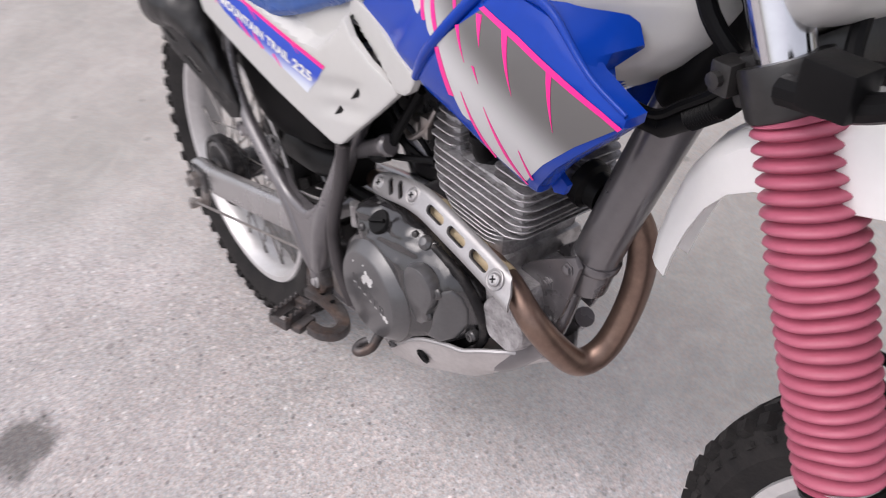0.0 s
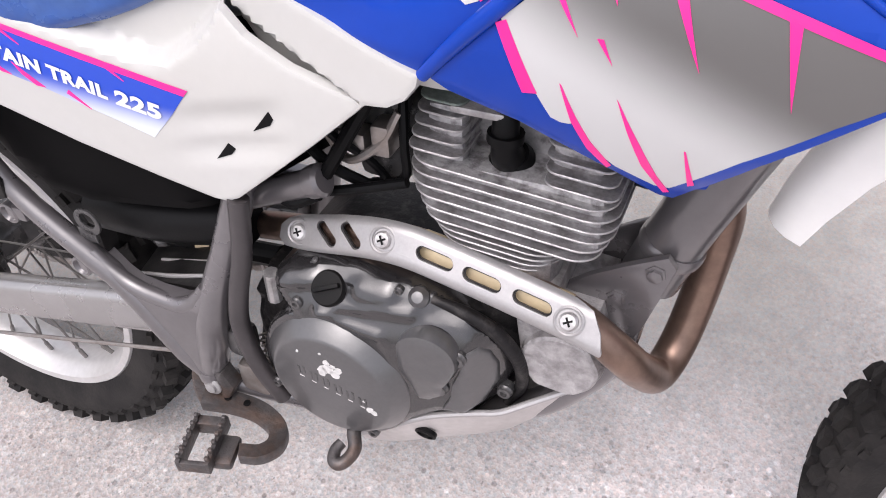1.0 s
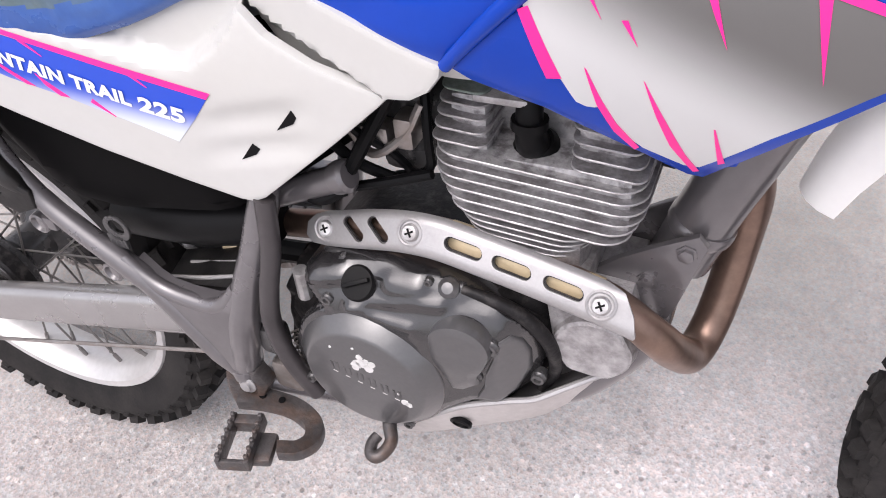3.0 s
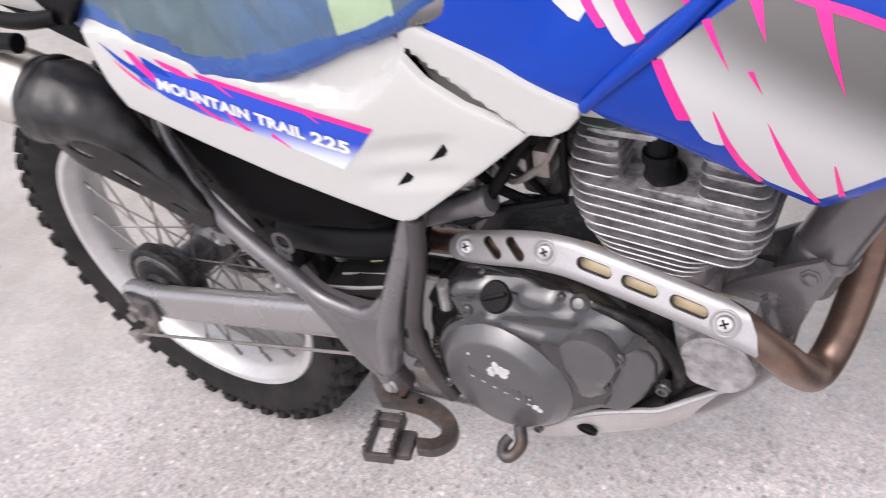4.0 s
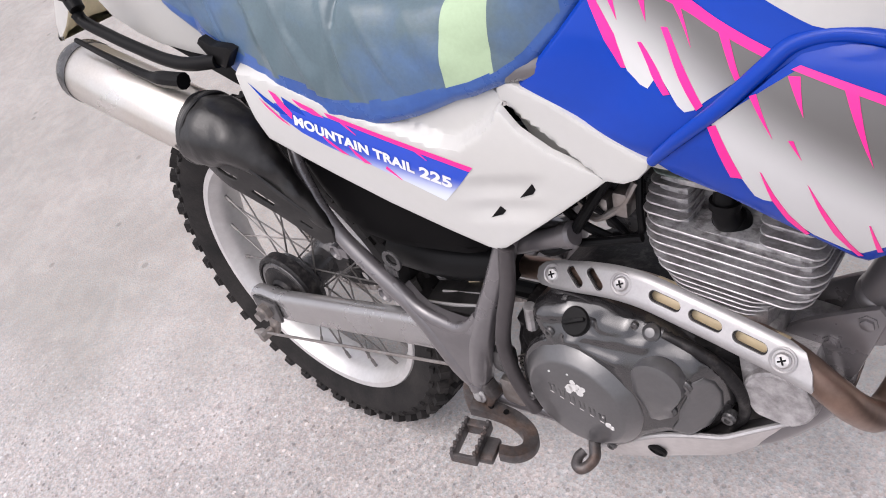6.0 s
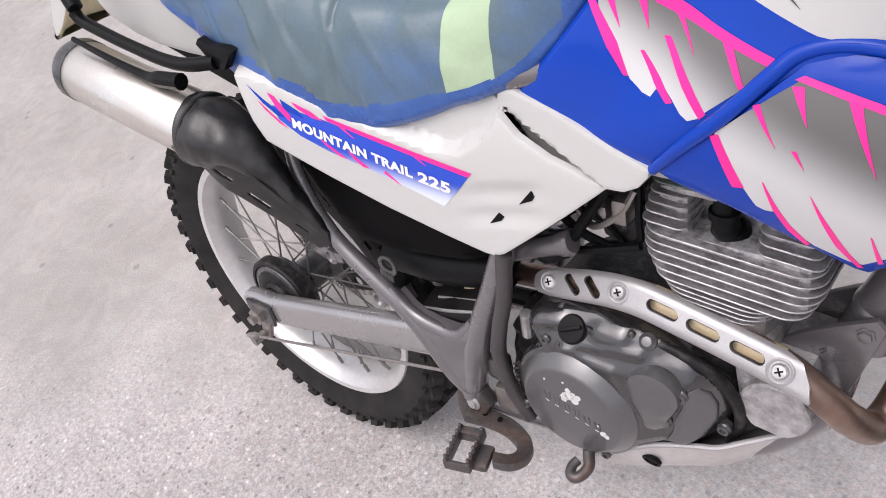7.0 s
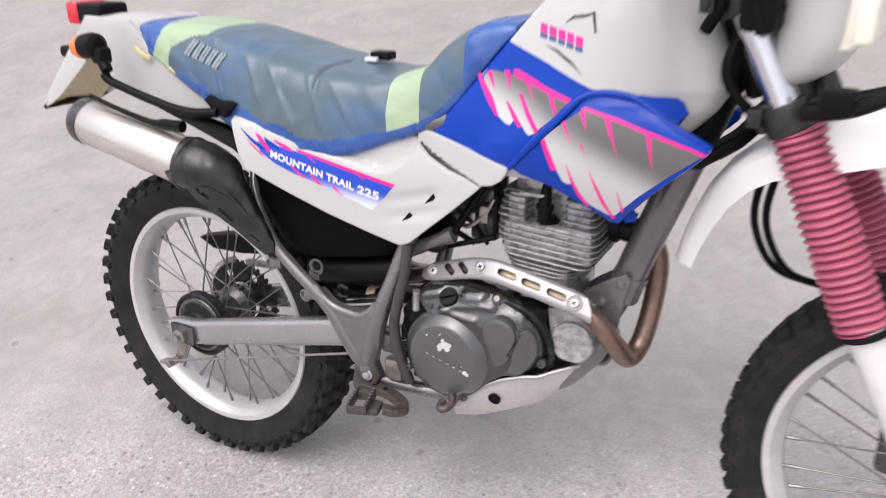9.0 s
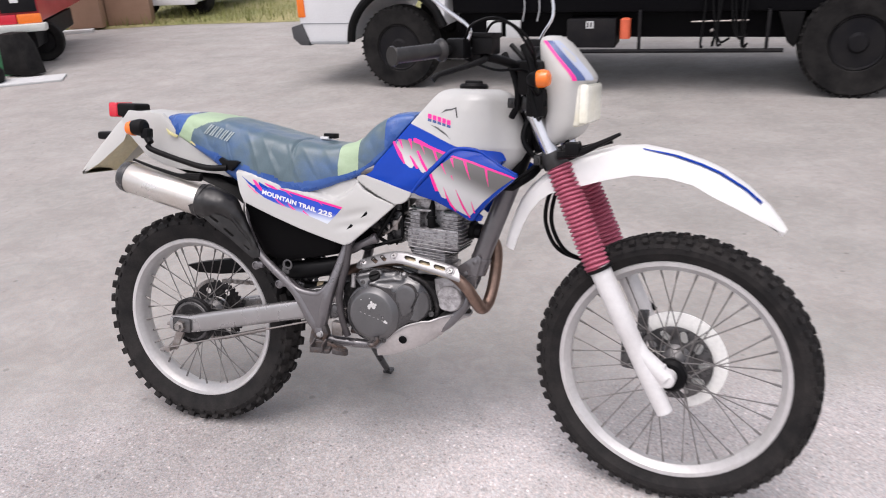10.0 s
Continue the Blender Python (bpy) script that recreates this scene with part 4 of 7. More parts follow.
part("oil_filler_cap", join(turned([(0.0162, -0.006), (0.0162, 0.006), (0.0145, 0.0085), (0.001, 0.0088)], (0.5995, -0.0945, 0.5190), (0, -0.72, 0.69), 22), block((-0.0125, -0.002, 0.008), (0.0125, 0.002, 0.0135), 0.0012, m=pose(0.5995, -0.0945, 0.5190, 46, 0, 0) @ Matrix.Rotation(radians(25), 4, "Z"))), BLACKP, bike, "black plastic oil filler cap")
part("breather_stub", turned([(0.0095, -0.004), (0.0092, 0.001), (0.0072, 0.0030), (0.005, 0.0055), (0.001, 0.006)], (0.6795, -0.0865, 0.5300), (0.1, -0.75, 0.65), 16), COVER, bike, "corroded plug on the engine case")
# chipped paint on the clutch cover, and the worn raised word on it as bars
rnd = random.Random(3)
flat = lambda x, z: -0.1260
for cx, cz, r in ((0.601, 0.452, 0.0052), (0.607, 0.456, 0.0058), (0.613, 0.451, 0.0048), (0.617, 0.457, 0.0042), (0.600, 0.446, 0.0036), (0.606, 0.463, 0.0035), (0.612, 0.460, 0.0030), (0.645, 0.4145, 0.0042), (0.649, 0.4125, 0.0032), (0.601, 0.473, 0.0014), (0.577, 0.467, 0.0013), (0.640, 0.425, 0.0013)):
    cx, cz = cx - 0.0030, cz - 0.0065
    part("paint_chip", panel([(cx + r * rnd.uniform(0.7, 1.25) * math.cos(2 * math.pi * k / 9), cz + r * rnd.uniform(0.7, 1.25) * math.sin(2 * math.pi * k / 9)) for k in range(9)], flat, 0.0007, 1, 0), CHIP, clutch, "bare metal where the paint has chipped")
for k in range(6):
    x, z = 0.5705 + k * 0.0122, 0.4305 - k * 0.0035
    for dx in (0, 0.0055):
        part("emblem_bar", panel([(x + dx, z), (x + dx + 0.0022, z - 0.0006), (x + dx + 0.0022, z + 0.0095), (x + dx, z + 0.010)], flat, 0.0009, 1, 0), CASE, clutch)
    part("emblem_bar", panel([(x + 0.001, z - 0.0030), (x + 0.0055, z - 0.0042), (x + 0.0055, z - 0.0036), (x + 0.001, z - 0.0024)], flat, 0.0008, 1, 0), CHIP, clutch)

# cylinder and head
cyl = part("cylinder", block((0.690, -0.060, 0.535), (0.784, 0.060, 0.640), 0.016), FIN, bike, "air-cooled single cylinder with weathered fins")
head = part("cylinder_head", block((0.678, -0.066, 0.600), (0.818, 0.066, 0.6555), 0.008), SPECK, bike, "speckled aluminium cylinder head")
part("plug_wall", block((0.700, -0.030, 0.650), (0.796, 0.030, 0.705), 0.006), SPECK, head)
for x0, x1 in ((0.682, 0.711), (0.776, 0.814)):
    for y0, y1 in ((-0.061, -0.015), (0.015, 0.061)):
        part("head_shoulder", block((x0, y0, 0.648), (x1, y1, 0.701), 0.008), SPECK, head)
part("rocker_box", block((0.690, -0.052, 0.700), (0.790, 0.052, 0.745), 0.012), SPECK, head)
part("rocker_ledge", block((0.702, -0.064, 0.697), (0.742, -0.040, 0.703), 0.002), FINEDGE, head, "bright chipped ledge")


def fin_shape(x0, x1, hw, r, thick, notch=None):
    """A cooling fin with rounded corners, in plan."""
    pts = []
    for cx, cy, a0 in ((x1 - r, hw - r, 0), (x0 + r, hw - r, 90), (x0 + r, -hw + r, 180), (x1 - r, -hw + r, 270)):
        pts += [(cx + r * math.cos(radians(a0 + a)), cy + r * math.sin(radians(a0 + a))) for a in range(0, 91, 15)]
    bm = bmesh.new()
    f = bm.faces.new([bm.verts.new((x, y, 0)) for x, y in pts])
    ext = bmesh.ops.extrude_face_region(bm, geom=[f])
    for v in ext["geom"]:
        if isinstance(v, bmesh.types.BMVert):
            v.co.z += thick
    bmesh.ops.recalc_face_normals(bm, faces=bm.faces)
    bmesh.ops.bevel(bm, geom=[e for e in bm.edges if abs(e.verts[0].co.z - e.verts[1].co.z) < 1e-6], offset=thick * 0.3, segments=1, affect="EDGES")
    bm.normal_update()
    for f in bm.faces:
        f.material_index = 1 if abs(f.normal.z) < 0.9 else 0
    return bm


TILT_FIN = Matrix.Rotation(radians(4), 4, "Y")
for k in range(6):
    z = 0.650 - k * 0.0098
    grow = (0, 0.002, 0.002, 0.0, -0.004, -0.008)[k]
    part("cooling_fin", fin_shape(-0.078 - grow, 0.080 + grow, 0.074, 0.022, 0.0020), [SPECK if k == 0 else FIN, FINEDGE], head, m=pose(0.746, 0, z) @ TILT_FIN)
for k in range(6):
    z = 0.5915 - k * 0.0078
    part("cooling_fin", fin_shape(-0.062 + k * 0.003, 0.056 - k * 0.003, 0.070 - k * 0.002, 0.030, 0.0018), [FIN, FINEDGE], cyl, m=pose(0.738, 0, z) @ TILT_FIN)
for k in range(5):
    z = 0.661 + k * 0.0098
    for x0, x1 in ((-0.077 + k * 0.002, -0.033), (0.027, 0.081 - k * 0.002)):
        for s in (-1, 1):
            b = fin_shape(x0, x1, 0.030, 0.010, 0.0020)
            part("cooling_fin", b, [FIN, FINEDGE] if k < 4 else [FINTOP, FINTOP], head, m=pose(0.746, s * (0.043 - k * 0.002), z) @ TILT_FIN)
cap = bmesh.new()
tube([(0.741, -0.040, 0.650), (0.741, -0.052, 0.663), (0.741, -0.057, 0.675), (0.741, -0.056, 0.694), (0.742, -0.045, 0.735)], [0.0145, 0.0120, 0.0105, 0.0098, 0.0048], 16, bm=cap)
turned([(0.0175, -0.003), (0.0175, 0.003), (0.0135, 0.009)], (0.742, -0.044, 0.6535), (0, -0.35, 0.94), 18, bm=cap)
turned([(0.0135, 0), (0.0135, 0.007)], (0.741, -0.057, 0.679), (0.03, 0.05, 1), 14, bm=cap)
part("spark_plug_cap", cap, BLACKP, bike, "black rubber spark plug cap and lead")
part("cylinder_base", block((0.705, -0.06, 0.53), (0.79, 0.06, 0.555), 0.006), ALU, cyl)
part("exhaust_port", turned([(0.026, 0), (0.026, 0.012), (0.020, 0.016), (0.020, 0.03)], (0.828, 0.01, 0.648), (1, 0, -0.15), 18), BLACKP, cyl, "dark exhaust port flange")

# carburettor, intake, air box and cables behind the cylinder
carb = bmesh.new()
tube([(0.50, 0.0, 0.655), (0.56, 0.0, 0.65), (0.70, 0.0, 0.655)], [0.034, 0.028, 0.022], 16, bm=carb)
block((0.605, -0.035, 0.60), (0.65, 0.03, 0.69), 0.010, bm=carb)
turned([(0.028, 0), (0.028, 0.03), (0.02, 0.036), (0.001, 0.036)], (0.627, 0, 0.685), (0, 0, 1), 18, bm=carb)
part("carburettor", carb, CASE, bike, "sooty carburettor with rubber intake")
jet = block((0.600, -0.055, 0.636), (0.625, -0.035, 0.655), 0.005)
block((0.632, -0.058, 0.640), (0.648, -0.036, 0.668), 0.004, bm=jet)
tube([(0.59, -0.05, 0.645), (0.61, -0.055, 0.63), (0.64, -0.055, 0.652), (0.655, -0.05, 0.68)], 0.004, 8, bm=jet)
part("throttle_linkage", jet, STEEL, bike, "bright steel carburettor linkage")
for k, line in enumerate((((0.57, -0.06, 0.70), (0.60, -0.065, 0.66), (0.625, -0.05, 0.63), (0.64, -0.04, 0.60)), ((0.58, -0.06, 0.60), (0.60, -0.07, 0.63), (0.64, -0.06, 0.70)),
                          ((0.55, -0.05, 0.58), (0.60, -0.06, 0.60), (0.66, -0.055, 0.62)), ((0.56, -0.05, 0.64), (0.59, -0.055, 0.62), (0.62, -0.045, 0.60)),
                          ((0.65, -0.03, 0.72), (0.66, -0.055, 0.66), (0.655, -0.05, 0.62), (0.62, -0.04, 0.60)), ((0.52, -0.06, 0.60), (0.56, -0.075, 0.59), (0.585, -0.07, 0.60)))):
    part("carburettor_hose", tube(line, (0.0035, 0.006, 0.0045, 0.005, 0.004, 0.007)[k], 8), HOSE, bike)
part("airbox", panel([(0.205, 0.66), (0.235, 0.60), (0.262, 0.556), (0.29, 0.540), (0.340, 0.537), (0.436, 0.556), (0.50, 0.570), (0.56, 0.60), (0.56, 0.71), (0.21, 0.71)], lambda x, z: -0.096 + 0.06 * max(0, 0.60 - z) + 0.95 * max(0, x - 0.475), 0.08, 0.02, 0.012), AIRBOX, bike, "smooth black plastic air box and inner mudguard")
inner = bmesh.new()
st = []
for x, z, w in ((0.27, 0.40, 0.05), (0.29, 0.50, 0.06), (0.285, 0.58, 0.065), (0.24, 0.66, 0.07), (0.15, 0.72, 0.075), (0.03, 0.765, 0.08), (-0.08, 0.80, 0.08)):
    st.append((x, z, w))
rings = []
for i, (x, z, w) in enumerate(st):
    rings.append([Vector(p) for p in ((x, -w, z - 0.012), (x, -w * 0.8, z), (x + 0.01, 0, z + 0.006), (x, w * 0.8, z), (x, w, z - 0.012), (x + 0.014, w * 0.8, z + 0.006), (x + 0.02, 0, z + 0.014), (x + 0.014, -w * 0.8, z + 0.006))])
loft(rings, bm=inner)
part("inner_mudguard", inner, BLACKP, bike, "black rear inner mudguard")
shock = bmesh.new()
helix = [(0.33 + 0.06 * t + 0.028 * math.cos(a) * 0.9, 0.028 * math.sin(a), 0.42 + 0.16 * t - 0.028 * math.cos(a) * 0.4) for t, a in ((i / 84, 2 * math.pi * 7 * i / 84) for i in range(85))]
tube(helix, 0.006, 8, 0, bm=shock)
tube([(0.32, 0, 0.39), (0.40, 0, 0.61)], 0.016, 12, 0, bm=shock)
part("rear_shock", shock, CASE, bike, "dark rear shock absorber with coil spring")
blk = bmesh.new()
tube([(0.30, -0.05, 0.497), (0.40, -0.06, 0.515), (0.49, -0.055, 0.535)], 0.026, 14, bm=blk)
tube([(0.36, -0.03, 0.455), (0.50, -0.03, 0.47)], 0.012, 10, 0, bm=blk)
mid = part("exhaust_middle_pipe", blk, BLACKP, bike, "black painted middle exhaust pipe")
part("pipe_sticker", turned([(0.0125, 0.0), (0.0128, 0.0005), (0.0128, 0.018), (0.0125, 0.0185)], (0.400, -0.03, 0.4592), (0.14, 0, 0.015), 20), GOLD, mid, "small gold sticker round the pipe")
part("drain_hose", tube([(0.527, -0.10, 0.60), (0.522, -0.106, 0.545), (0.512, -0.112, 0.50), (0.505, -0.114, 0.455), (0.512, -0.112, 0.40), (0.526, -0.105, 0.35)], 0.0092, 12), OLDHOSE, bike, "worn dark grey rubber breather hose")
part("brake_switch", tube([(0.537, -0.095, 0.485), (0.540, -0.097, 0.520)], 0.007, 10, 0), ALU, bike, "bright brake light switch")
part("return_spring", tube([(0.512 + 0.005 * math.cos(a * 1.9), -0.095 + 0.005 * math.sin(a * 1.9), 0.37 + 0.0016 * a) for a in range(36)], 0.0013, 5, 0), STEEL, bike, "rusty return spring")
part("engine_rear_lug", panel([(0.486, 0.372), (0.548, 0.372), (0.552, 0.430), (0.548, 0.500), (0.520, 0.506), (0.500, 0.470), (0.490, 0.420)], lambda x, z: -0.074 - 0.006 * math.sin(140 * x) * math.sin(110 * z), 0.05, 0.006, 0.006), GRIME, bike, "oily black rear lug of the engine", sharp=60)
part("pivot_block", block((0.472, -0.108, 0.395), (0.498, -0.085, 0.43), 0.007), CASE, bike, "grimy pivot block")
part("pivot_block", block((0.478, -0.110, 0.345), (0.512, -0.085, 0.385), 0.007), STEEL, bike, "dirty brake pivot")

# exhaust
head_line = [(0.838, 0.012, 0.645), (0.868, 0.022, 0.640), (0.893, 0.034, 0.600), (0.893, 0.036, 0.53), (0.885, 0.015, 0.462), (0.874, -0.016, 0.443), (0.861, -0.045, 0.472), (0.842, -0.066, 0.510), (0.80, -0.0650, 0.5385), (0.733, -0.0610, 0.5520), (0.655, -0.056, 0.560), (0.56, -0.049, 0.537), (0.49, -0.034, 0.512)]
part("header_pipe", tube(head_line, [0.016] * 6 + [0.016, 0.0155] + [0.0138] * 5, 20, 8), PIPE, bike, "heat-tinted bronze exhaust header pipe")
part("pipe_cover", tube([(0.800, -0.0655, 0.5395), (0.773, -0.0640, 0.5450), (0.733, -0.0625, 0.5530), (0.694, -0.0608, 0.5600), (0.672, -0.0595, 0.5625)], 0.0143, 18), GOLD, bike, "straw-coloured pipe behind the heat shield")
SHIELD_LINE = [(0.530, -0.0610, 0.5370), (0.555, -0.0655, 0.5463), (0.575, -0.0690, 0.5530), (0.605, -0.0740, 0.5640), (0.630, -0.0775, 0.5715), (0.650, -0.0800, 0.5755), (0.672, -0.0818, 0.5765), (0.700, -0.0832, 0.5725), (0.750, -0.0850, 0.5635), (0.806, -0.0880, 0.5530), (0.836, -0.0890, 0.5450)]
SHIELD_LINE = [tuple(p) for p in catmull(SHIELD_LINE, 4)]
SN, SW = Vector((0, -math.cos(radians(33)), math.sin(radians(33)))), Vector((0, math.sin(radians(33)), math.cos(radians(33))))


def on_shield(u, v, d=0.0):
    """The pressed cover over the pipe: a flat face with both long edges rolled back round it."""
    y, z = interp(u, SHIELD_LINE)
    w, turn = abs(v), max(0.0, abs(v) - 0.0085) / 0.0105
    across, back = (w, 0.0) if turn == 0 else (0.0085 + 0.0105 * math.sin(turn), 0.0105 * (1 - math.cos(turn)))
    n = (SN * math.cos(turn) + SW * math.copysign(math.sin(turn), v)) if turn else SN
    return Vector((u, y, z)) + SW * math.copysign(across, v) - SN * back - n * d


outer = [(0.531, -0.006), (0.540, -0.0135), (0.556, -0.0170), (0.60, -0.0195), (0.70, -0.0200), (0.77, -0.0205), (0.795, -0.0235), (0.818, -0.0240), (0.832, -0.0225), (0.8345, -0.015), (0.831, 0.000), (0.822, 0.0150), (0.808, 0.0195), (0.78, 0.0205), (0.70, 0.0205), (0.60, 0.0195), (0.556, 0.0170), (0.540, 0.0130), (0.531, 0.006)]
holes = [slot(0.6830, 0.0005, 0.7040, 0.0005, 0.0058), slot(0.7235, 0.0, 0.7445, 0.0, 0.0058), slot(0.7655, 0.0, 0.7865, 0.0, 0.0058),
         slot(0.5790, 0.0075, 0.5945, -0.0065, 0.0048), slot(0.6065, 0.0075, 0.6210, -0.0065, 0.0048)]
shield = part("heat_shield", shaped(outer, holes, on_shield, 0.0030, ((0, [0.535 + 0.01 * k for k in range(30)]), (2, [k * 0.0022 for k in range(-10, 10)]))), SHIELD, bike, "brushed aluminium exhaust heat shield with slots", sharp=45)
# added dark rings behind the slots, in place of the shade at their edges
for u0, v0, u1, v1, r in ((0.6830, 0.0005, 0.7040, 0.0005, 0.0058), (0.7235, 0.0, 0.7445, 0.0, 0.0058), (0.7655, 0.0, 0.7865, 0.0, 0.0058), (0.5790, 0.0075, 0.5945, -0.0065, 0.0048), (0.6065, 0.0075, 0.6210, -0.0065, 0.0048)):
    part("slot_shade_lip", shaped(slot(u0, v0, u1, v1, r + 0.002), [slot(u0, v0, u1, v1, r - 0.0014)], lambda u, v, d: on_shield(u, v, d + 0.0030), 0.0025, ()), GRIME, shield, "added dark lip that stands for the shade inside a slot")
for x, v in ((0.555, 0.0), (0.647, 0.0012), (0.806, -0.0010)):
    at = on_shield(x, v)
    part("screw_dish", turned([(0.0122, -0.0005), (0.0122, 0.0010), (0.0108, 0.0018), (0.0095, 0.0010), (0.0093, -0.0004)], at, SN, 24), SHIELD, shield)
    screw = part("shield_screw", turned([(0.0076, 0.0), (0.0076, 0.0022), (0.006, 0.0036), (0.0005, 0.0042)], at, SN, 18), ALU, shield, "cross-head screw")
    side = Vector((0.88, 0, 0)) + SW * 0.48
    other = SN.cross(side)
    cross = bmesh.new()
    for u, v in ((side, other), (other, side)):
        c = at + SN * 0.0039
        loft([[c + u * i * 0.0038 + v * j * 0.0008 + SN * h for i, j in ((-1, -1), (1, -1), (1, 1), (-1, 1))] for h in (0, 0.0007)], bm=cross)
    part("screw_recess", cross, BLACKP, shield)
MD = Vector((0.26, 0.010, -0.060)).normalized()
MS = Vector((-0.135, -0.1446, 0.7455))
can = turned([(0.034, -0.012), (0.040, -0.006), (0.0430, 0.0), (0.0430, 0.270), (0.038, 0.278)], MS, MD, 40)
muffler = part("muffler", can, MUFFLER, bike, "brushed aluminium silencer can")
part("end_cap", turned([(0.010, -0.004), (0.012, -0.016), (0.032, -0.016), (0.040, -0.010), (0.044, 0.0), (0.044, 0.014), (0.043, 0.0145)], MS - MD * 0.004, MD, 40), CASE, muffler, "grey silencer end cap")
guard_line = [(0.104, -0.137, 0.692), (0.108, -0.137, 0.691), (0.136, -0.137, 0.692), (0.173, -0.136, 0.685), (0.201, -0.135, 0.664), (0.224, -0.131, 0.632), (0.244, -0.126, 0.598), (0.262, -0.121, 0.562)]
skin = tube(guard_line, [0.0440, 0.0475, 0.0470, 0.0375, 0.0255, 0.0165, 0.0115, 0.006], 36, 8)
skin.normal_update()
for v in skin.verts:
    # hammered, slightly flattened sheet
    v.co += v.normal * (0.0032 * noise.noise(v.co * 32) + 0.0012 * noise.noise(v.co * 90) - 0.0045 * max(0, v.normal.z + 0.2 * v.normal.x) ** 2)
elbow = part("muffler_guard", skin, SATIN, bike, "satin black exhaust elbow guard")
part("guard_rim", turned([(0.0475, -0.002), (0.0492, 0.0), (0.0492, 0.004), (0.0478, 0.006)], (0.107, -0.137, 0.6915), MD, 40), SATIN, elbow)
part("guard_rib", tube([(0.203, -0.160, 0.664), (0.224, -0.149, 0.630), (0.244, -0.136, 0.597), (0.264, -0.124, 0.564)], [0.003, 0.004, 0.004, 0.003], 8), SATIN, elbow)
part("guard_bracket", pierced([(0.118, 0.660), (0.134, 0.646), (0.168, 0.620), (0.204, 0.590), (0.232, 0.562), (0.252, 0.544), (0.267, 0.548), (0.268, 0.566), (0.243, 0.596), (0.220, 0.634), (0.196, 0.660), (0.16, 0.674)], [slot(0.146, 0.657, 0.164, 0.6435, 0.0046), slot(0.183, 0.6225, 0.202, 0.6045, 0.0044), slot(0.232, 0.5780, 0.243, 0.5675, 0.0030)], lambda x, z: -0.1680 + 0.36 * max(0, x - 0.15), 0.005, 0.0015, 0.01), SATIN, elbow, "black slotted exhaust bracket")

# ---- bodywork ----
TANK = [(0.735, 0.56, 0.84, 0.098), (0.748, 0.545, 0.85, 0.108), (0.765, 0.545, 0.87, 0.114), (0.786, 0.562, 0.905, 0.119), (0.815, 0.59, 0.945, 0.122), (0.84, 0.613, 0.968, 0.121), (0.87, 0.638, 0.984, 0.114), (0.92, 0.681, 0.972, 0.106), (0.96, 0.716, 0.954, 0.098), (0.985, 0.738, 0.942, 0.09), (0.998, 0.75, 0.93, 0.08), (1.006, 0.762, 0.915, 0.066), (1.011, 0.785, 0.895, 0.046)]
PLAN = [(0, 0), (0, 0.55), (0.004, 0.64), (0.015, 0.69), (0.05, 0.725), (0.25, 0.82), (0.36, 0.92), (0.46, 0.985), (0.54, 1), (0.64, 0.96), (0.74, 0.84), (0.82, 0.66), (0.89, 0.52), (0.95, 0.40), (0.99, 0.24), (1, 0)]

half = catmull([(u, w, 0) for u, w in PLAN], 4)
PLAN_LINE = [(p.x, p.y) for p in half[12:]]


def tank_side(x, z):
    """The tank's right-hand surface."""
    xr, xf, hw = interp(z, TANK)
    return -hw * interp((x - xr) / (xf - xr), PLAN_LINE)[0]



def tank_parting(x):
    return interp(x, [(0.60, 0.955), (0.687, 0.921), (0.818, 0.872), (0.918, 0.856), (1.0, 0.85)])[0]


def strip_line(x):
    return interp(x, [(0.54, 0.791), (0.56, 0.786), (0.704, 0.751), (0.75, 0.740)])[0]


rings = []
for i in range(65):
    z = 0.735 + (1.011 - 0.735) * i / 64
    xr, xf, hw = interp(z, TANK)
    side = [(xr + (xf - xr) * min(max(p.x, 0), 1), hw * max(p.y, 0)) for p in half]
    rings.append([Vector((x, -y, z)) for x, y in side] + [Vector((x, y, z)) for x, y in side[-2:0:-1]])
tk = loft(rings)
for (x0, z0), (x1, z1) in (((0.60, 0.955), (0.687, 0.921)), ((0.687, 0.921), (0.818, 0.872)), ((0.818, 0.872), (0.918, 0.856)), ((0.56, 0.786), (0.704, 0.751))):
    bmesh.ops.bisect_plane(tk, geom=tk.verts[:] + tk.edges[:] + tk.faces[:], plane_co=(x0, 0, z0), plane_no=(-(z1 - z0), 0, x1 - x0), dist=1e-5)
for f in tk.faces:
    p = f.calc_center_median()
    f.material_index = 1 if strip_line(p.x) < p.z < tank_parting(p.x) and p.x < 0.90 else 0
tank = part("fuel_tank", tk, [WHITE, BLUE], bike, "white fuel tank with blue lower half", sharp=50)
strip_side = lambda x, z: interp(x, [(0.535, -0.083), (0.60, -0.0895), (0.64, -0.100), (0.67, -0.107), (0.70, -0.112)])[0] - 0.0015 + 0.018 * min(1, max(0, interp(x, [(0.535, 0.772), (0.567, 0.752), (0.60, 0.735), (0.648, 0.719), (0.656, 0.712), (0.665, 0.700)])[0] - z) / 0.006)
part("tank_flank", panel([(0.537, 0.752), (0.541, 0.783), (0.56, 0.786), (0.63, 0.769), (0.704, 0.751), (0.702, 0.742), (0.692, 0.729), (0.678, 0.720), (0.660, 0.716), (0.640, 0.705), (0.60, 0.705), (0.56, 0.72)], strip_side, 0.010, 0.005, 0.004), WHITE, tank, "white lower flank of the tank")
part("fuel_cap", join(turned([(0.036, 0), (0.037, 0.008), (0.033, 0.014), (0.001, 0.016)], (0.828, 0, 1.010), (0, 0, 1), 28), block((0.805, -0.008, 1.02), (0.85, 0.008, 1.032), 0.004)), BLACKP, tank, "black screw fuel cap")

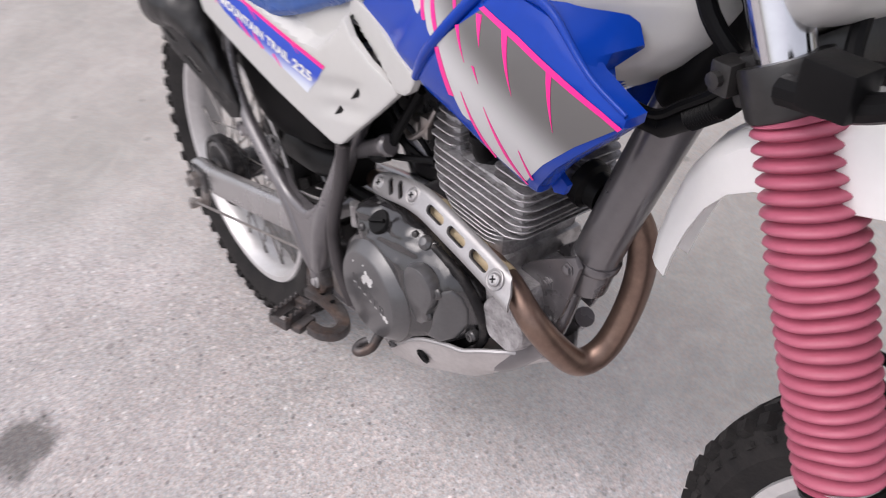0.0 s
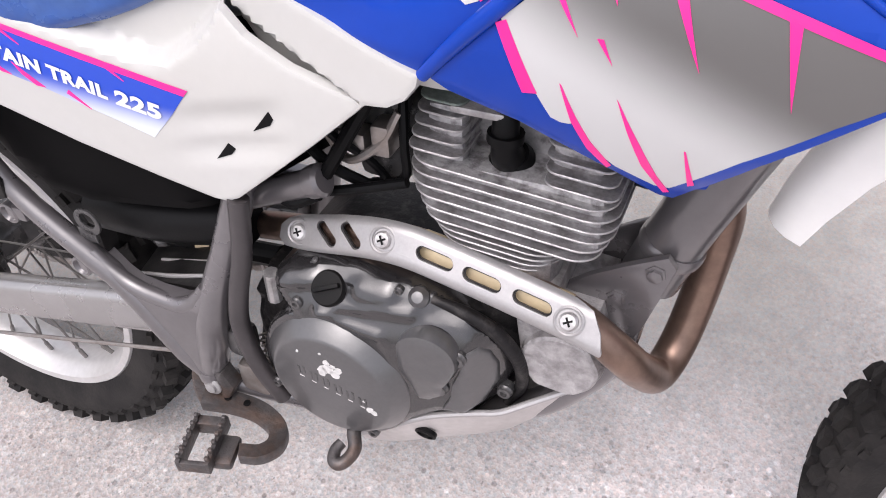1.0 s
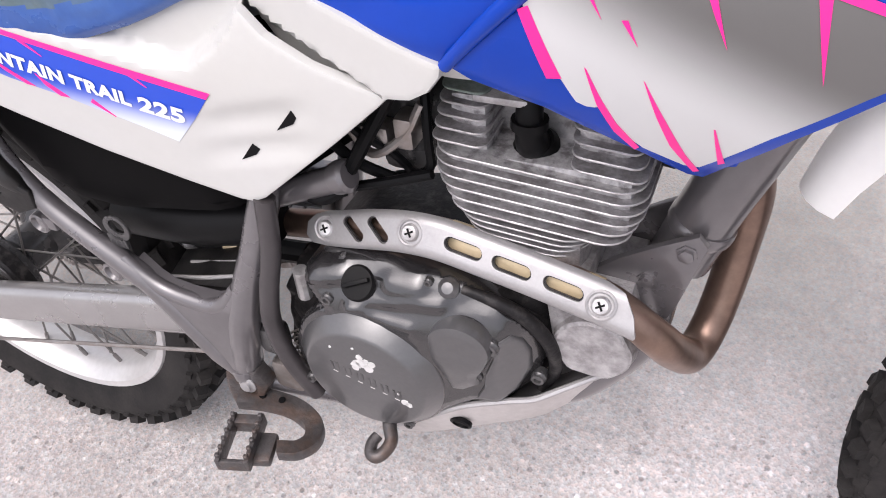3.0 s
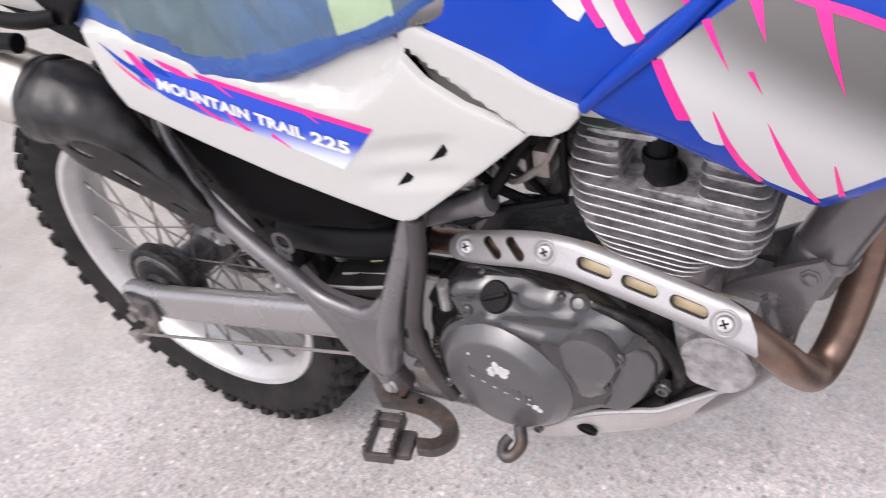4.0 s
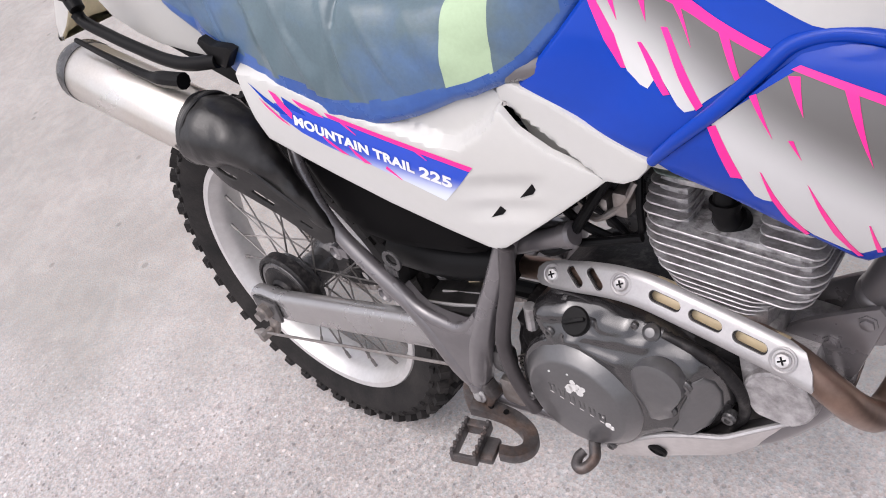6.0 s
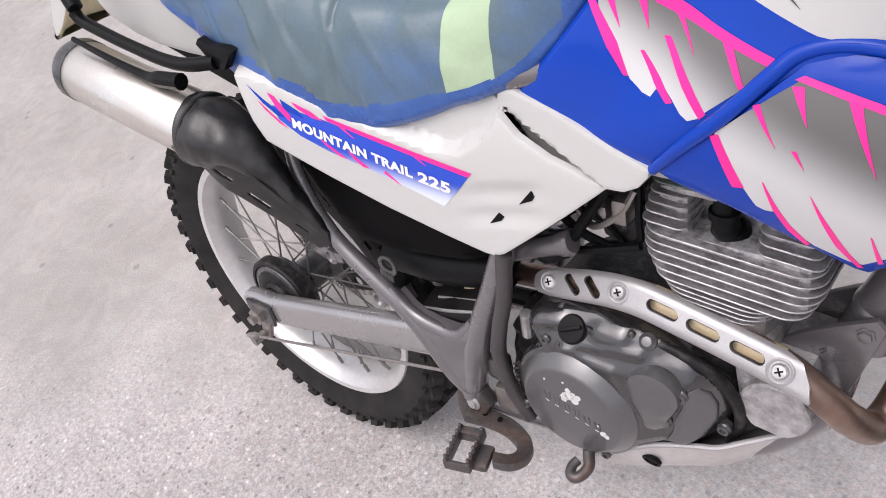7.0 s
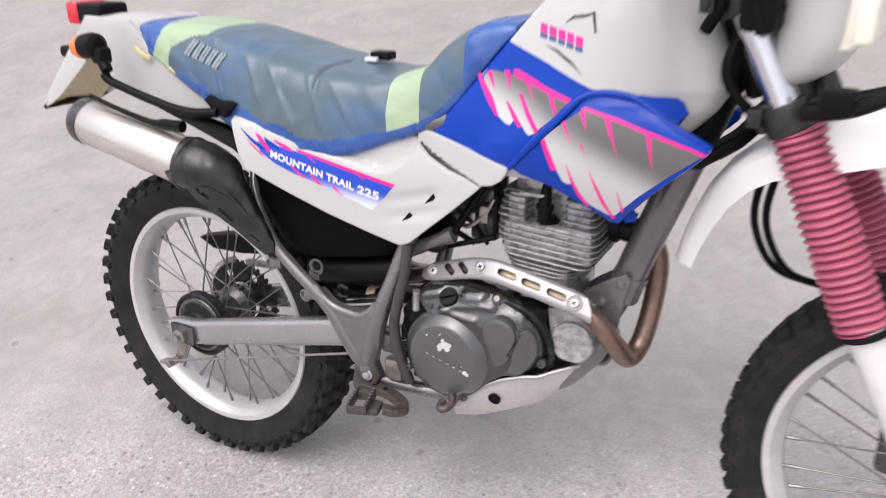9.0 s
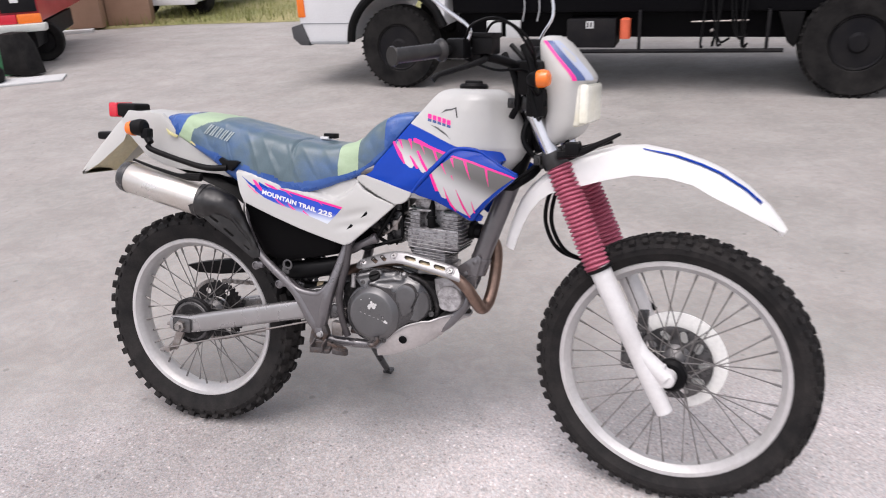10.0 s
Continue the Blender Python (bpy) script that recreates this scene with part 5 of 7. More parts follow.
SHROUD = [(0.708, 0.752), (0.739, 0.783), (0.770, 0.812), (0.798, 0.842), (0.814, 0.857), (0.830, 0.864), (0.852, 0.864), (0.885, 0.859), (0.910, 0.847), (0.936, 0.831), (0.960, 0.820), (0.977, 0.812), (0.976, 0.804), (0.960, 0.788), (0.935, 0.765), (0.906, 0.737), (0.874, 0.701), (0.863, 0.686), (0.853, 0.687), (0.827, 0.704), (0.798, 0.719), (0.768, 0.733), (0.723, 0.744)]
shroud_side = lambda x, z: -(0.134 - 0.45 * (x - 0.86) ** 2 - (5.6 if z > 0.805 else 2.8) * (z - 0.805) ** 2)
sh = panel(SHROUD, shroud_side, 0.022, 0.014, 0.007)
shroud = part("tank_shroud", sh, BLUE, bike, "blue plastic radiator-style shroud with grey and magenta graphics")
part("tank_shroud", panel(SHROUD, lambda x, z: -shroud_side(x, z) - 0.022, 0.022, 0.03, 0.0), BLUE, bike)
lip = tube([(x, shroud_side(x, z) + 0.0015, z) for x, z in ((0.707, 0.7525), (0.736, 0.785), (0.766, 0.815), (0.793, 0.845), (0.808, 0.8595), (0.830, 0.8665), (0.856, 0.8665), (0.886, 0.8605), (0.936, 0.8320), (0.975, 0.8140))], [0.0045, 0.0056, 0.0060, 0.0060, 0.0060, 0.0056, 0.0050, 0.0036, 0.0024, 0.002], 12)
part("shroud_edge", lip, BLUE, shroud)
# the upper facet turns in towards the steering head and ends in a notched ear
ear, rows = bmesh.new(), []
for (x, z), top in zip(((0.852, 0.864), (0.885, 0.859), (0.905, 0.850), (0.925, 0.838), (0.940, 0.829), (0.960, 0.820), (0.975, 0.8135)),
                       ((0.852, -0.104, 0.872), (0.885, -0.085, 0.872), (0.925, -0.066, 0.862), (0.937, -0.068, 0.841), (0.925, -0.085, 0.826), (0.942, -0.100, 0.819), (0.971, -0.116, 0.811))):
    base = Vector((x, shroud_side(x, z) + 0.001, z))
    rows.append([base.lerp(Vector(top), k / 4) for k in range(5)])
loft([r + [v + Vector((-0.003, 0.004, -0.004)) for v in r[::-1]] for r in rows], bm=ear)
part("shroud_ear", ear, BLUE, shroud)
part("shroud_bolt", turned([(0.0055, 0), (0.0055, 0.002), (0.003, 0.003)], (0.925, -0.069, 0.848), (0.35, -0.35, 0.85), 12), STEEL, shroud)
part("shroud_stay", panel([(0.858, 0.700), (0.872, 0.706), (0.884, 0.698), (0.880, 0.687), (0.868, 0.684)], lambda x, z: -0.078, 0.007, 0.05, 0.002), BLUE, shroud)


def graphics(owner, where, shapes):
    """Cut vinyl laid on a surface: (name, material, lift in mm, outline) each."""
    for name, mat, lift, line, label in shapes:
        part(name, panel(line, lambda x, z: where(x, z) - lift * 0.001, 0.0004 * lift, 0.010, 0), mat, owner, label)


def spike(x0, z0, x1, z1, w):
    """A tapering streak."""
    d = Vector((x1 - x0, z1 - z0)).normalized() * w / 2
    return [(x0 - d.y, z0 + d.x), (x0 + d.y, z0 - d.x), (x1 + d.y * 0.12, z1 - d.x * 0.12), (x1 - d.y * 0.12, z1 + d.x * 0.12)]


graphics(shroud, shroud_side, [
    ("decal_field", FADE, 0.5, [(0.7620, 0.8038), (0.7803, 0.8207), (0.7985, 0.8355), (0.8131, 0.8465), (0.8628, 0.8363), (0.9144, 0.8209), (0.9577, 0.8079), (0.9709, 0.8029), (0.9584, 0.7932), (0.9326, 0.7733), (0.8943, 0.7390), (0.8729, 0.7161), (0.8601, 0.7023), (0.8514, 0.7018), (0.8279, 0.7137), (0.8115, 0.7289), (0.8045, 0.7451), (0.8008, 0.7436), (0.7959, 0.7433), (0.7900, 0.7457), (0.7863, 0.7527), (0.7825, 0.7602), (0.7750, 0.7695)], "printed grey to white fade"),
    ("decal_stripe", PINK, 1, [(0.8107, 0.8472), (0.8156, 0.8500), (0.8620, 0.8400), (0.9137, 0.8248), (0.9572, 0.8114), (0.9750, 0.8048), (0.9719, 0.8015), (0.9578, 0.8069), (0.9146, 0.8195), (0.8630, 0.8349)], "magenta stripe"),
    ("decal_streak", PINK, 1, [(0.7589, 0.8010), (0.7650, 0.8037), (0.7826, 0.7616), (0.7738, 0.7600)], ""),
    ("decal_streak", PINK, 1, [(0.7870, 0.8282), (0.7913, 0.8302), (0.8043, 0.8014)], ""),
    ("decal_streak", PINK, 1, [(0.8094, 0.8433), (0.8169, 0.8439), (0.8225, 0.8201)], ""),
    ("decal_streak", PINK, 1, [(0.8145, 0.8022), (0.8178, 0.8026), (0.8234, 0.7889)], ""),
    ("decal_streak", PINK, 1, [(0.8436, 0.8395), (0.8516, 0.8383), (0.8659, 0.7929)], ""),
    ("decal_streak", PINK, 1, [(0.8994, 0.8250), (0.9059, 0.8231), (0.9114, 0.7781)], ""),
    ("decal_streak", PINK, 1, [(0.7957, 0.7718), (0.7969, 0.7707), (0.8049, 0.7508), (0.8131, 0.7330), (0.8256, 0.7140), (0.8228, 0.7108), (0.8112, 0.7257), (0.8022, 0.7460)], ""),
    ("decal_streak", PINK, 1, [(0.8276, 0.7687), (0.8287, 0.7670), (0.8415, 0.7389), (0.8524, 0.7130), (0.8603, 0.6980), (0.8567, 0.6961), (0.8432, 0.7205), (0.8349, 0.7447)], ""),
    ("decal_streak", PINK, 1, [(0.8655, 0.7407), (0.8666, 0.7402), (0.8737, 0.7114), (0.8702, 0.7090)], ""),
])
graphics(tank, tank_side, [
    ("decal_field", FADE, 0.5, [(0.6446, 0.8735), (0.6546, 0.8827), (0.7017, 0.8785), (0.7444, 0.8654), (0.7955, 0.8500), (0.7760, 0.8336), (0.7531, 0.8144), (0.7450, 0.8063), (0.7373, 0.8029), (0.7315, 0.8064), (0.7238, 0.8154), (0.7137, 0.8247), (0.7088, 0.8185), (0.7045, 0.8122), (0.6968, 0.8131), (0.6842, 0.8199), (0.6697, 0.8401), (0.6545, 0.8608)], "printed grey to white fade"),
    ("decal_stripe", PINK, 1, [(0.6976, 0.8851), (0.7063, 0.8858), (0.7467, 0.8702), (0.7999, 0.8549), (0.7962, 0.8496), (0.7447, 0.8639), (0.7020, 0.8758)], "magenta stripe"),
    ("decal_streak", PINK, 1, [(0.6391, 0.8733), (0.6439, 0.8764), (0.6712, 0.8447), (0.6825, 0.8220), (0.6783, 0.8215), (0.6625, 0.8393)], ""),
    ("decal_streak", PINK, 1, [(0.6922, 0.8425), (0.6956, 0.8428), (0.7135, 0.8258), (0.7247, 0.8133), (0.7192, 0.8113), (0.7067, 0.8225)], ""),
    ("decal_streak", PINK, 1, [(0.7109, 0.8552), (0.7164, 0.8558), (0.7378, 0.8295), (0.7518, 0.8113), (0.7469, 0.8066), (0.7315, 0.8254)], ""),
    ("decal_streak", PINK, 1, [(0.7553, 0.8647), (0.7642, 0.8622), (0.7776, 0.8354), (0.7742, 0.8334)], ""),
    ("decal_streak", PINK, 1, [(0.7178, 0.8728), (0.7247, 0.8702), (0.7381, 0.8474)], ""),
    ("decal_streak", PINK, 1, [(0.6834, 0.8830), (0.6930, 0.8837), (0.6977, 0.8571)], ""),
    ("decal_streak", PINK, 1, [(0.6543, 0.8805), (0.6640, 0.8793), (0.6727, 0.8548)], ""),
    *[("emblem_bar", m_, 0.8, [(0.7322 + 0.0142 * k + 0.0018 * (1 - a), 0.9338 - 0.0032 * k + 0.0185 * a - 0.004), (0.7430 + 0.0142 * k + 0.0018 * (1 - a), 0.9313 - 0.0032 * k + 0.0185 * a - 0.004), (0.7430 + 0.0142 * k + 0.0018 * (1 - b), 0.9313 - 0.0032 * k + 0.0185 * b - 0.004), (0.7322 + 0.0142 * k + 0.0018 * (1 - b), 0.9338 - 0.0032 * k + 0.0185 * b - 0.004)], "") for k in range(5) for m_, a, b in ((PINK, 1.0, 0.38), (NAVY, 0.36, 0.0))],
    ("emblem_bar", CASE, 0.8, [(0.7679, 0.9491), (0.7803, 0.9593), (0.7994, 0.9618), (0.8117, 0.9659), (0.8183, 0.9401), (0.8151, 0.9401), (0.8087, 0.9619), (0.7974, 0.9577), (0.7815, 0.9554)], ""),
    ("emblem_bar", CASE, 0.8, [(0.7428, 0.9209), (0.7635, 0.9112), (0.7897, 0.8978), (0.8063, 0.8862), (0.7897, 0.9018), (0.7645, 0.9152)], ""),
])

# side covers
RECESS = [(0.218, 0.778), (0.279, 0.768), (0.345, 0.7475), (0.421, 0.7295), (0.474, 0.7165), (0.494, 0.7175), (0.514, 0.731), (0.537, 0.75), (0.60, 0.85)]


def cover_side(x, z):
    y = 0.105 + 0.11 * max(0, 0.52 - x) - 0.06 * max(0, x - 0.57) - 1.5 * max(0, z - 0.70) ** 2
    t = min(max((z - interp(x, RECESS)[0] + 0.004) / 0.013, 0), 1)
    y -= 0.016 * t * t * (3 - 2 * t)
    # two shallow channels by the vents
    for zc in (0.675, 0.650):
        if 0.475 < x < 0.60:
            u = abs(z - zc - 0.25 * (x - 0.52)) / 0.018
            if u < 1:
                y -= 0.0035 * (1 - u * u) ** 2 * min(1, (x - 0.475) / 0.04) * min(1, (0.60 - x) / 0.03)
    return -y


COVER_LINE = [(0.190, 0.820), (0.202, 0.790), (0.209, 0.763), (0.220, 0.723), (0.232, 0.698), (0.276, 0.679), (0.320, 0.661), (0.392, 0.634), (0.462, 0.612), (0.508, 0.599), (0.520, 0.598), (0.532, 0.604), (0.608, 0.669), (0.647, 0.704), (0.654, 0.711), (0.648, 0.716), (0.600, 0.731), (0.567, 0.749), (0.551, 0.764), (0.532, 0.775), (0.432, 0.770), (0.356, 0.765), (0.288, 0.790), (0.245, 0.812)]
cover = part("side_cover", panel(COVER_LINE, cover_side, 0.008, 0.0042, 0.003), WHITE, bike, "white plastic side cover with blue lettered strip")
part("side_cover", panel(COVER_LINE, lambda x, z: -cover_side(x, z) - 0.008, 0.008, 0.03, 0), WHITE, bike, "plain white plastic side cover")
for line in ([(0.561, 0.674), (0.577, 0.693), (0.580, 0.687), (0.577, 0.682)], [(0.520, 0.640), (0.533, 0.656), (0.539, 0.652), (0.535, 0.647)]):
    part("vent", panel(line, lambda x, z: cover_side(x, z) - 0.0008, 0.003, 0.05, 0), HOSE, cover, "dark vent opening")
graphics(cover, cover_side, [
    ("decal_strip", FADE2, 0.5, [(0.2600, 0.7459), (0.2850, 0.7438), (0.3293, 0.7367), (0.4138, 0.7173), (0.5073, 0.6947), (0.4903, 0.6749), (0.4689, 0.6522), (0.4399, 0.6630), (0.3796, 0.6836), (0.3293, 0.6980), (0.2923, 0.7129), (0.2656, 0.7304)], "printed strip fading from blue to white"),
    ("decal_stripe", PINK, 1.0, [(0.3334, 0.7411), (0.4138, 0.7217), (0.5109, 0.6988), (0.5064, 0.6937), (0.4138, 0.7164), (0.3376, 0.7360)], "magenta stripe"),
    ("decal_streak", PINK, 1.0, [(0.2899, 0.7528), (0.3169, 0.7440), (0.3309, 0.7351), (0.3169, 0.7373), (0.2980, 0.7455)], ""),
    ("decal_streak", PINK, 1.0, [(0.2560, 0.7603), (0.2656, 0.7567), (0.2850, 0.7362), (0.2826, 0.7289), (0.2656, 0.7454)], ""),
    ("decal_streak", BLUE, 0.7, [(0.2259, 0.7665), (0.2480, 0.7516), (0.2801, 0.7329), (0.2656, 0.7341), (0.2464, 0.7470)], ""),
    ("decal_streak", BLUE, 0.7, [(0.2737, 0.7542), (0.2980, 0.7427), (0.3046, 0.7345), (0.2769, 0.7426)], ""),
    ("decal_streak", PINK, 1.0, [(0.2385, 0.7496), (0.2520, 0.7391), (0.2769, 0.7199), (0.2656, 0.7256), (0.2480, 0.7394)], ""),
    ("decal_streak", PINK, 1.0, [(0.3194, 0.7151), (0.3334, 0.7053), (0.3526, 0.6920), (0.3442, 0.6937), (0.3276, 0.7058)], ""),
    ("decal_streak", PINK, 1.0, [(0.3568, 0.7041), (0.3686, 0.6943), (0.3813, 0.6844), (0.3728, 0.6852), (0.3627, 0.6939)], ""),
    ("decal_streak", PINK, 1.0, spike(0.4009, 0.6835, 0.4182, 0.6701, 0.004), ""),
    ("decal_streak", PINK, 1.0, spike(0.3543, 0.7322, 0.3711, 0.7192, 0.003), ""),
    ("decal_streak", PINK, 1.0, spike(0.4443, 0.7107, 0.4574, 0.6997, 0.003), ""),
])
for text, x, z, size, width, slope in (("MOUNTAIN TRAIL", 0.2850, 0.7235, 0.0160, 0.153, -0.272), ("225", 0.4435, 0.6795, 0.0180, 0.039, -0.24)):
    bm = lettering(text, size, 0.0008, 1.08)
    lo, hi = min(v.co.x for v in bm.verts), max(v.co.x for v in bm.verts)
    for v in bm.verts:
        u = (v.co.x - lo) / (hi - lo) * width
        v.co.x, v.co.z = x + u, z + v.co.z + slope * u
        v.co.y = cover_side(v.co.x, v.co.z) - 0.0013
    part("lettering", bm, DECALW, cover, "white printed lettering on the side cover")

# seat
SEAT = [(-0.075, 0.893, 0.910, 0.055), (-0.055, 0.882, 0.920, 0.072), (-0.02, 0.866, 0.926, 0.086), (0.02, 0.850, 0.927, 0.094), (0.07, 0.823, 0.925, 0.100), (0.12, 0.797, 0.920, 0.103), (0.16, 0.772, 0.914, 0.112), (0.21, 0.749, 0.903, 0.118),
        (0.27, 0.730, 0.888, 0.122), (0.34, 0.722, 0.873, 0.121), (0.40, 0.730, 0.864, 0.116), (0.45, 0.745, 0.860, 0.108), (0.497, 0.764, 0.862, 0.098), (0.520, 0.771, 0.868, 0.095), (0.552, 0.785, 0.884, 0.091), (0.58, 0.802, 0.912, 0.087), (0.61, 0.832, 0.934, 0.082), (0.64, 0.868, 0.946, 0.076), (0.67, 0.908, 0.948, 0.069), (0.69, 0.932, 0.945, 0.062)]
xs = sorted(set([s[0] for s in SEAT] + [-0.075 + 0.765 * i / 340 for i in range(341)]))
SECTION = [(0.93, -0.02), (0.985, 0.05), (1.0, 0.14), (1.0, 0.24), (0.99, 0.42), (0.955, 0.62), (0.90, 0.78), (0.80, 0.90), (0.62, 0.965), (0.35, 0.99), (0.0, 1.0)]
SECTION = [(p.x, p.y) for p in catmull([(a, b, 0) for a, b in SECTION], 5)]
rings = []
for x in xs:
    zb, zt, hw = interp(x, SEAT)
    half = [(a * hw, zb + (zt - zb) * b) for a, b in SECTION]
    crease = 0.0045 * math.exp(-((x - 0.368) / 0.0045) ** 2)
    side = [Vector((x, -y * (1 - crease * 6 * min(1, max(0, (z - zb) / (zt - zb) - 0.25) * 3)), z - (crease if y < hw * 0.9 else 0))) for y, z in half] + [Vector((x, y, z)) for y, z in half[-2::-1]]
    for v in side:
        n = noise.noise(v * 14) * 0.0035 + noise.noise(v * 35) * 0.0015
        # slack cover: creases that run up from the lower edge
        fold = 1 - abs(noise.noise(Vector((v.x * 16 + v.z * 9, v.z * 4, v.y * 3 + 7.3))))
        n += 0.0055 * (fold ** 5 - 0.35) * min(1, max(0, (v.z - zb) / (zt - zb) - 0.12) * 4) * min(1, max(0, zt - v.z) * 14 + 0.2)
        v.y += math.copysign(n, v.y)
        v.z += n * 0.8
    rings.append(side)
st = loft(rings)
for f in st.faces:
    p = f.calc_center_median()
    zb, zt, hw = interp(p.x, SEAT)
    u = (p.z - zb) / max(zt - zb, 1e-4)
    k = 0
    ragged = 0.06 * noise.noise(p * 24)
    if p.x > 0.618 or p.x < 0.003 + 0.57 * (p.z - 0.875) + 0.002 * noise.noise(p * 60):
        k = 1
    elif p.x < interp(p.z, [(0.84, 0.040), (0.858, 0.044), (0.884, 0.052), (0.895, 0.078), (0.904, 0.100), (0.9075, 0.130), (0.94, 0.140)])[0]:
        k = 2
    elif u < ragged + interp(p.x, [(0.04, 0.17), (0.10, 0.20), (0.20, 0.32), (0.30, 0.30), (0.40, 0.22), (0.50, 0.17)])[0]:
        k = 1
    elif 0.494 < p.x < 0.548:
        k = 2
    f.material_index = k
seat = part("seat", st, [SLATE, SEATBLUE, LIME], bike, "long slate and blue vinyl seat with lime bands", sharp=60)
for edge_ in ([(-0.040, 0.882), (-0.033, 0.866), (-0.006, 0.858), (-0.004, 0.864), (-0.024, 0.872)], [(0.036, 0.848), (0.064, 0.832), (0.088, 0.822), (0.086, 0.828), (0.066, 0.840), (0.044, 0.853)]):
    part("seat_edge", panel(edge_, lambda x, z: -0.0985, 0.006, 0.05, 0.002), YELLOW, seat, "yellowed edge of the seat base")
where = lambda xx, zz: -(interp(xx, SEAT)[2] * interp((zz - interp(xx, SEAT)[0]) / (interp(xx, SEAT)[1] - interp(xx, SEAT)[0]), [(b, a) for a, b in SECTION])[0]) - 0.0038
for k in range(5):
    x = 0.0865 + k * 0.0175
    z0 = 0.8745 - 0.235 * (x - 0.0865)
    for dx in (0.0, 0.0068):
        part("seat_print", panel([(x + dx, z0 - 0.235 * dx), (x + dx + 0.0042, z0 - 0.235 * dx - 0.001), (x + dx + 0.0250, z0 - 0.235 * dx + 0.0235), (x + dx + 0.0208, z0 - 0.235 * dx + 0.0245)], where, 0.001, 0.004, 0), LETTER, seat, "pale worn printed bar on the seat side")
strap = bmesh.new()
block((0.395, 0.012, 0.868), (0.43, 0.04, 0.882), 0.003, bm=strap)
part("strap_loop", strap, BLACKP, seat, "small dark strap loop on the seat")
part("strap_tag", block((0.388, 0.005, 0.866), (0.412, 0.025, 0.873), 0.002), DECALW, seat, "small pale tag")

# rear mudguard, tail light, indicators
FEN = [(0.02, 0.880, 0.085, 0.05), (-0.06, 0.915, 0.085, 0.055), (-0.13, 0.928, 0.082, 0.060), (-0.19, 0.922, 0.080, 0.060), (-0.23, 0.890, 0.080, 0.050), (-0.275, 0.845, 0.079, 0.042), (-0.32, 0.802, 0.077, 0.034), (-0.355, 0.768, 0.074, 0.022), (-0.375, 0.748, 0.070, 0.008)]
rings = []
for x, z, w, d in FEN:
    t = 0.004
    outer_ = [(-w, z - d), (-w, z - 0.014), (-w * 0.93, z - 0.004), (-w * 0.7, z), (0, z + 0.004), (w * 0.7, z), (w * 0.93, z - 0.004), (w, z - 0.014), (w, z - d)]
    inner_ = [(w - t, z - d), (w - t, z - 0.016), (w * 0.7, z - t - 0.002), (0, z), (-w * 0.7, z - t - 0.002), (-w + t, z - 0.016), (-w + t, z - d)]
    rings.append([Vector((x - (zz - z) * 0.55 * (1 if x < -0.2 else 0.0), y, zz)) for y, zz in outer_ + inner_])
fm = loft(rings)
for f in fm.faces:
    c = f.calc_center_median()
    f.material_index = 1 if (f.normal.z < -0.45 and c.x < -0.15) else 0
part("rear_mudguard", fm, [WHITE, IVORY], bike, "white rear mudguard yellowed underneath", sharp=40)
tail_panel = lambda x, z: -0.087 + 0.03 * max(0, -x - 0.02)
part("tail_cover", panel([(0.17, 0.80), (0.155, 0.755), (0.121, 0.762), (0.053, 0.764), (-0.016, 0.770), (-0.066, 0.780), (-0.12, 0.800), (-0.19, 0.868), (-0.205, 0.90), (-0.18, 0.928), (-0.06, 0.924), (-0.02, 0.885), (0.05, 0.84), (0.12, 0.812)], tail_panel, 0.01, 0.02, 0.004), WHITE, bike, "white plastic tail panel under the seat")
part("tail_cover", panel([(0.17, 0.80), (0.155, 0.765), (0.02, 0.815), (-0.19, 0.868), (-0.205, 0.90), (-0.18, 0.928), (-0.06, 0.924), (0.05, 0.84)], lambda x, z: 0.077, 0.01, 0.05, 0), WHITE, bike, "white plastic tail panel under the seat")
lamp_body = part("tail_light", join(block((-0.262, -0.036, 0.908), (-0.195, 0.036, 0.946), 0.010, 3), panel([(-0.255, 0.912), (-0.200, 0.930), (-0.185, 0.925), (-0.215, 0.895), (-0.235, 0.888)], lambda x, z: -0.030, 0.060, 1, 0.006)), BLACKP, bike, "black tail light housing with red lens")
part("lens", block((-0.290, -0.038, 0.905), (-0.258, 0.038, 0.948), 0.008, 3), RED, lamp_body, "red tail light lens")
for s in (-1, 1):
    y = s * 0.150
    ind = part("rear_indicator", join(join(turned([(0.014, 0.0), (0.0215, 0.006), (0.0235, 0.018), (0.0205, 0.040)], (-0.064, y, 0.886), (-1, 0, -0.04), 24), block((-0.076, y - 0.013, 0.856), (-0.050, y + 0.013, 0.884), 0.006, 3)), tube([(-0.062, y, 0.872), (-0.058, s * 0.152, 0.858), (-0.048, s * 0.155, 0.845)], [0.013, 0.011, 0.010], 12)), BLACKP, bike, "black rear indicator on a rubber stalk")
    part("lens", turned([(0.0212, 0.0), (0.0212, 0.008), (0.0180, 0.020), (0.010, 0.025)], (-0.102, y, 0.8825), (-1, 0, -0.04), 24), AMBER, ind, "amber indicator lens")
part("reflector_bracket", join(block((-0.345, -0.03, 0.836), (-0.295, 0.02, 0.860), 0.010, 3), tube([(-0.30, 0, 0.85), (-0.26, 0.0, 0.875)], 0.007, 8, 0)), BLACKP, bike, "small black bracket under the tail")
rail = tube([(0.176, -0.128, 0.786), (0.135, -0.141, 0.784), (0.097, -0.147, 0.789), (0.050, -0.150, 0.800), (0.012, -0.152, 0.810), (-0.045, -0.154, 0.827), (-0.058, -0.154, 0.838)], [0.0085, 0.0085, 0.0080, 0.0076, 0.0076, 0.0078, 0.0085], 12)
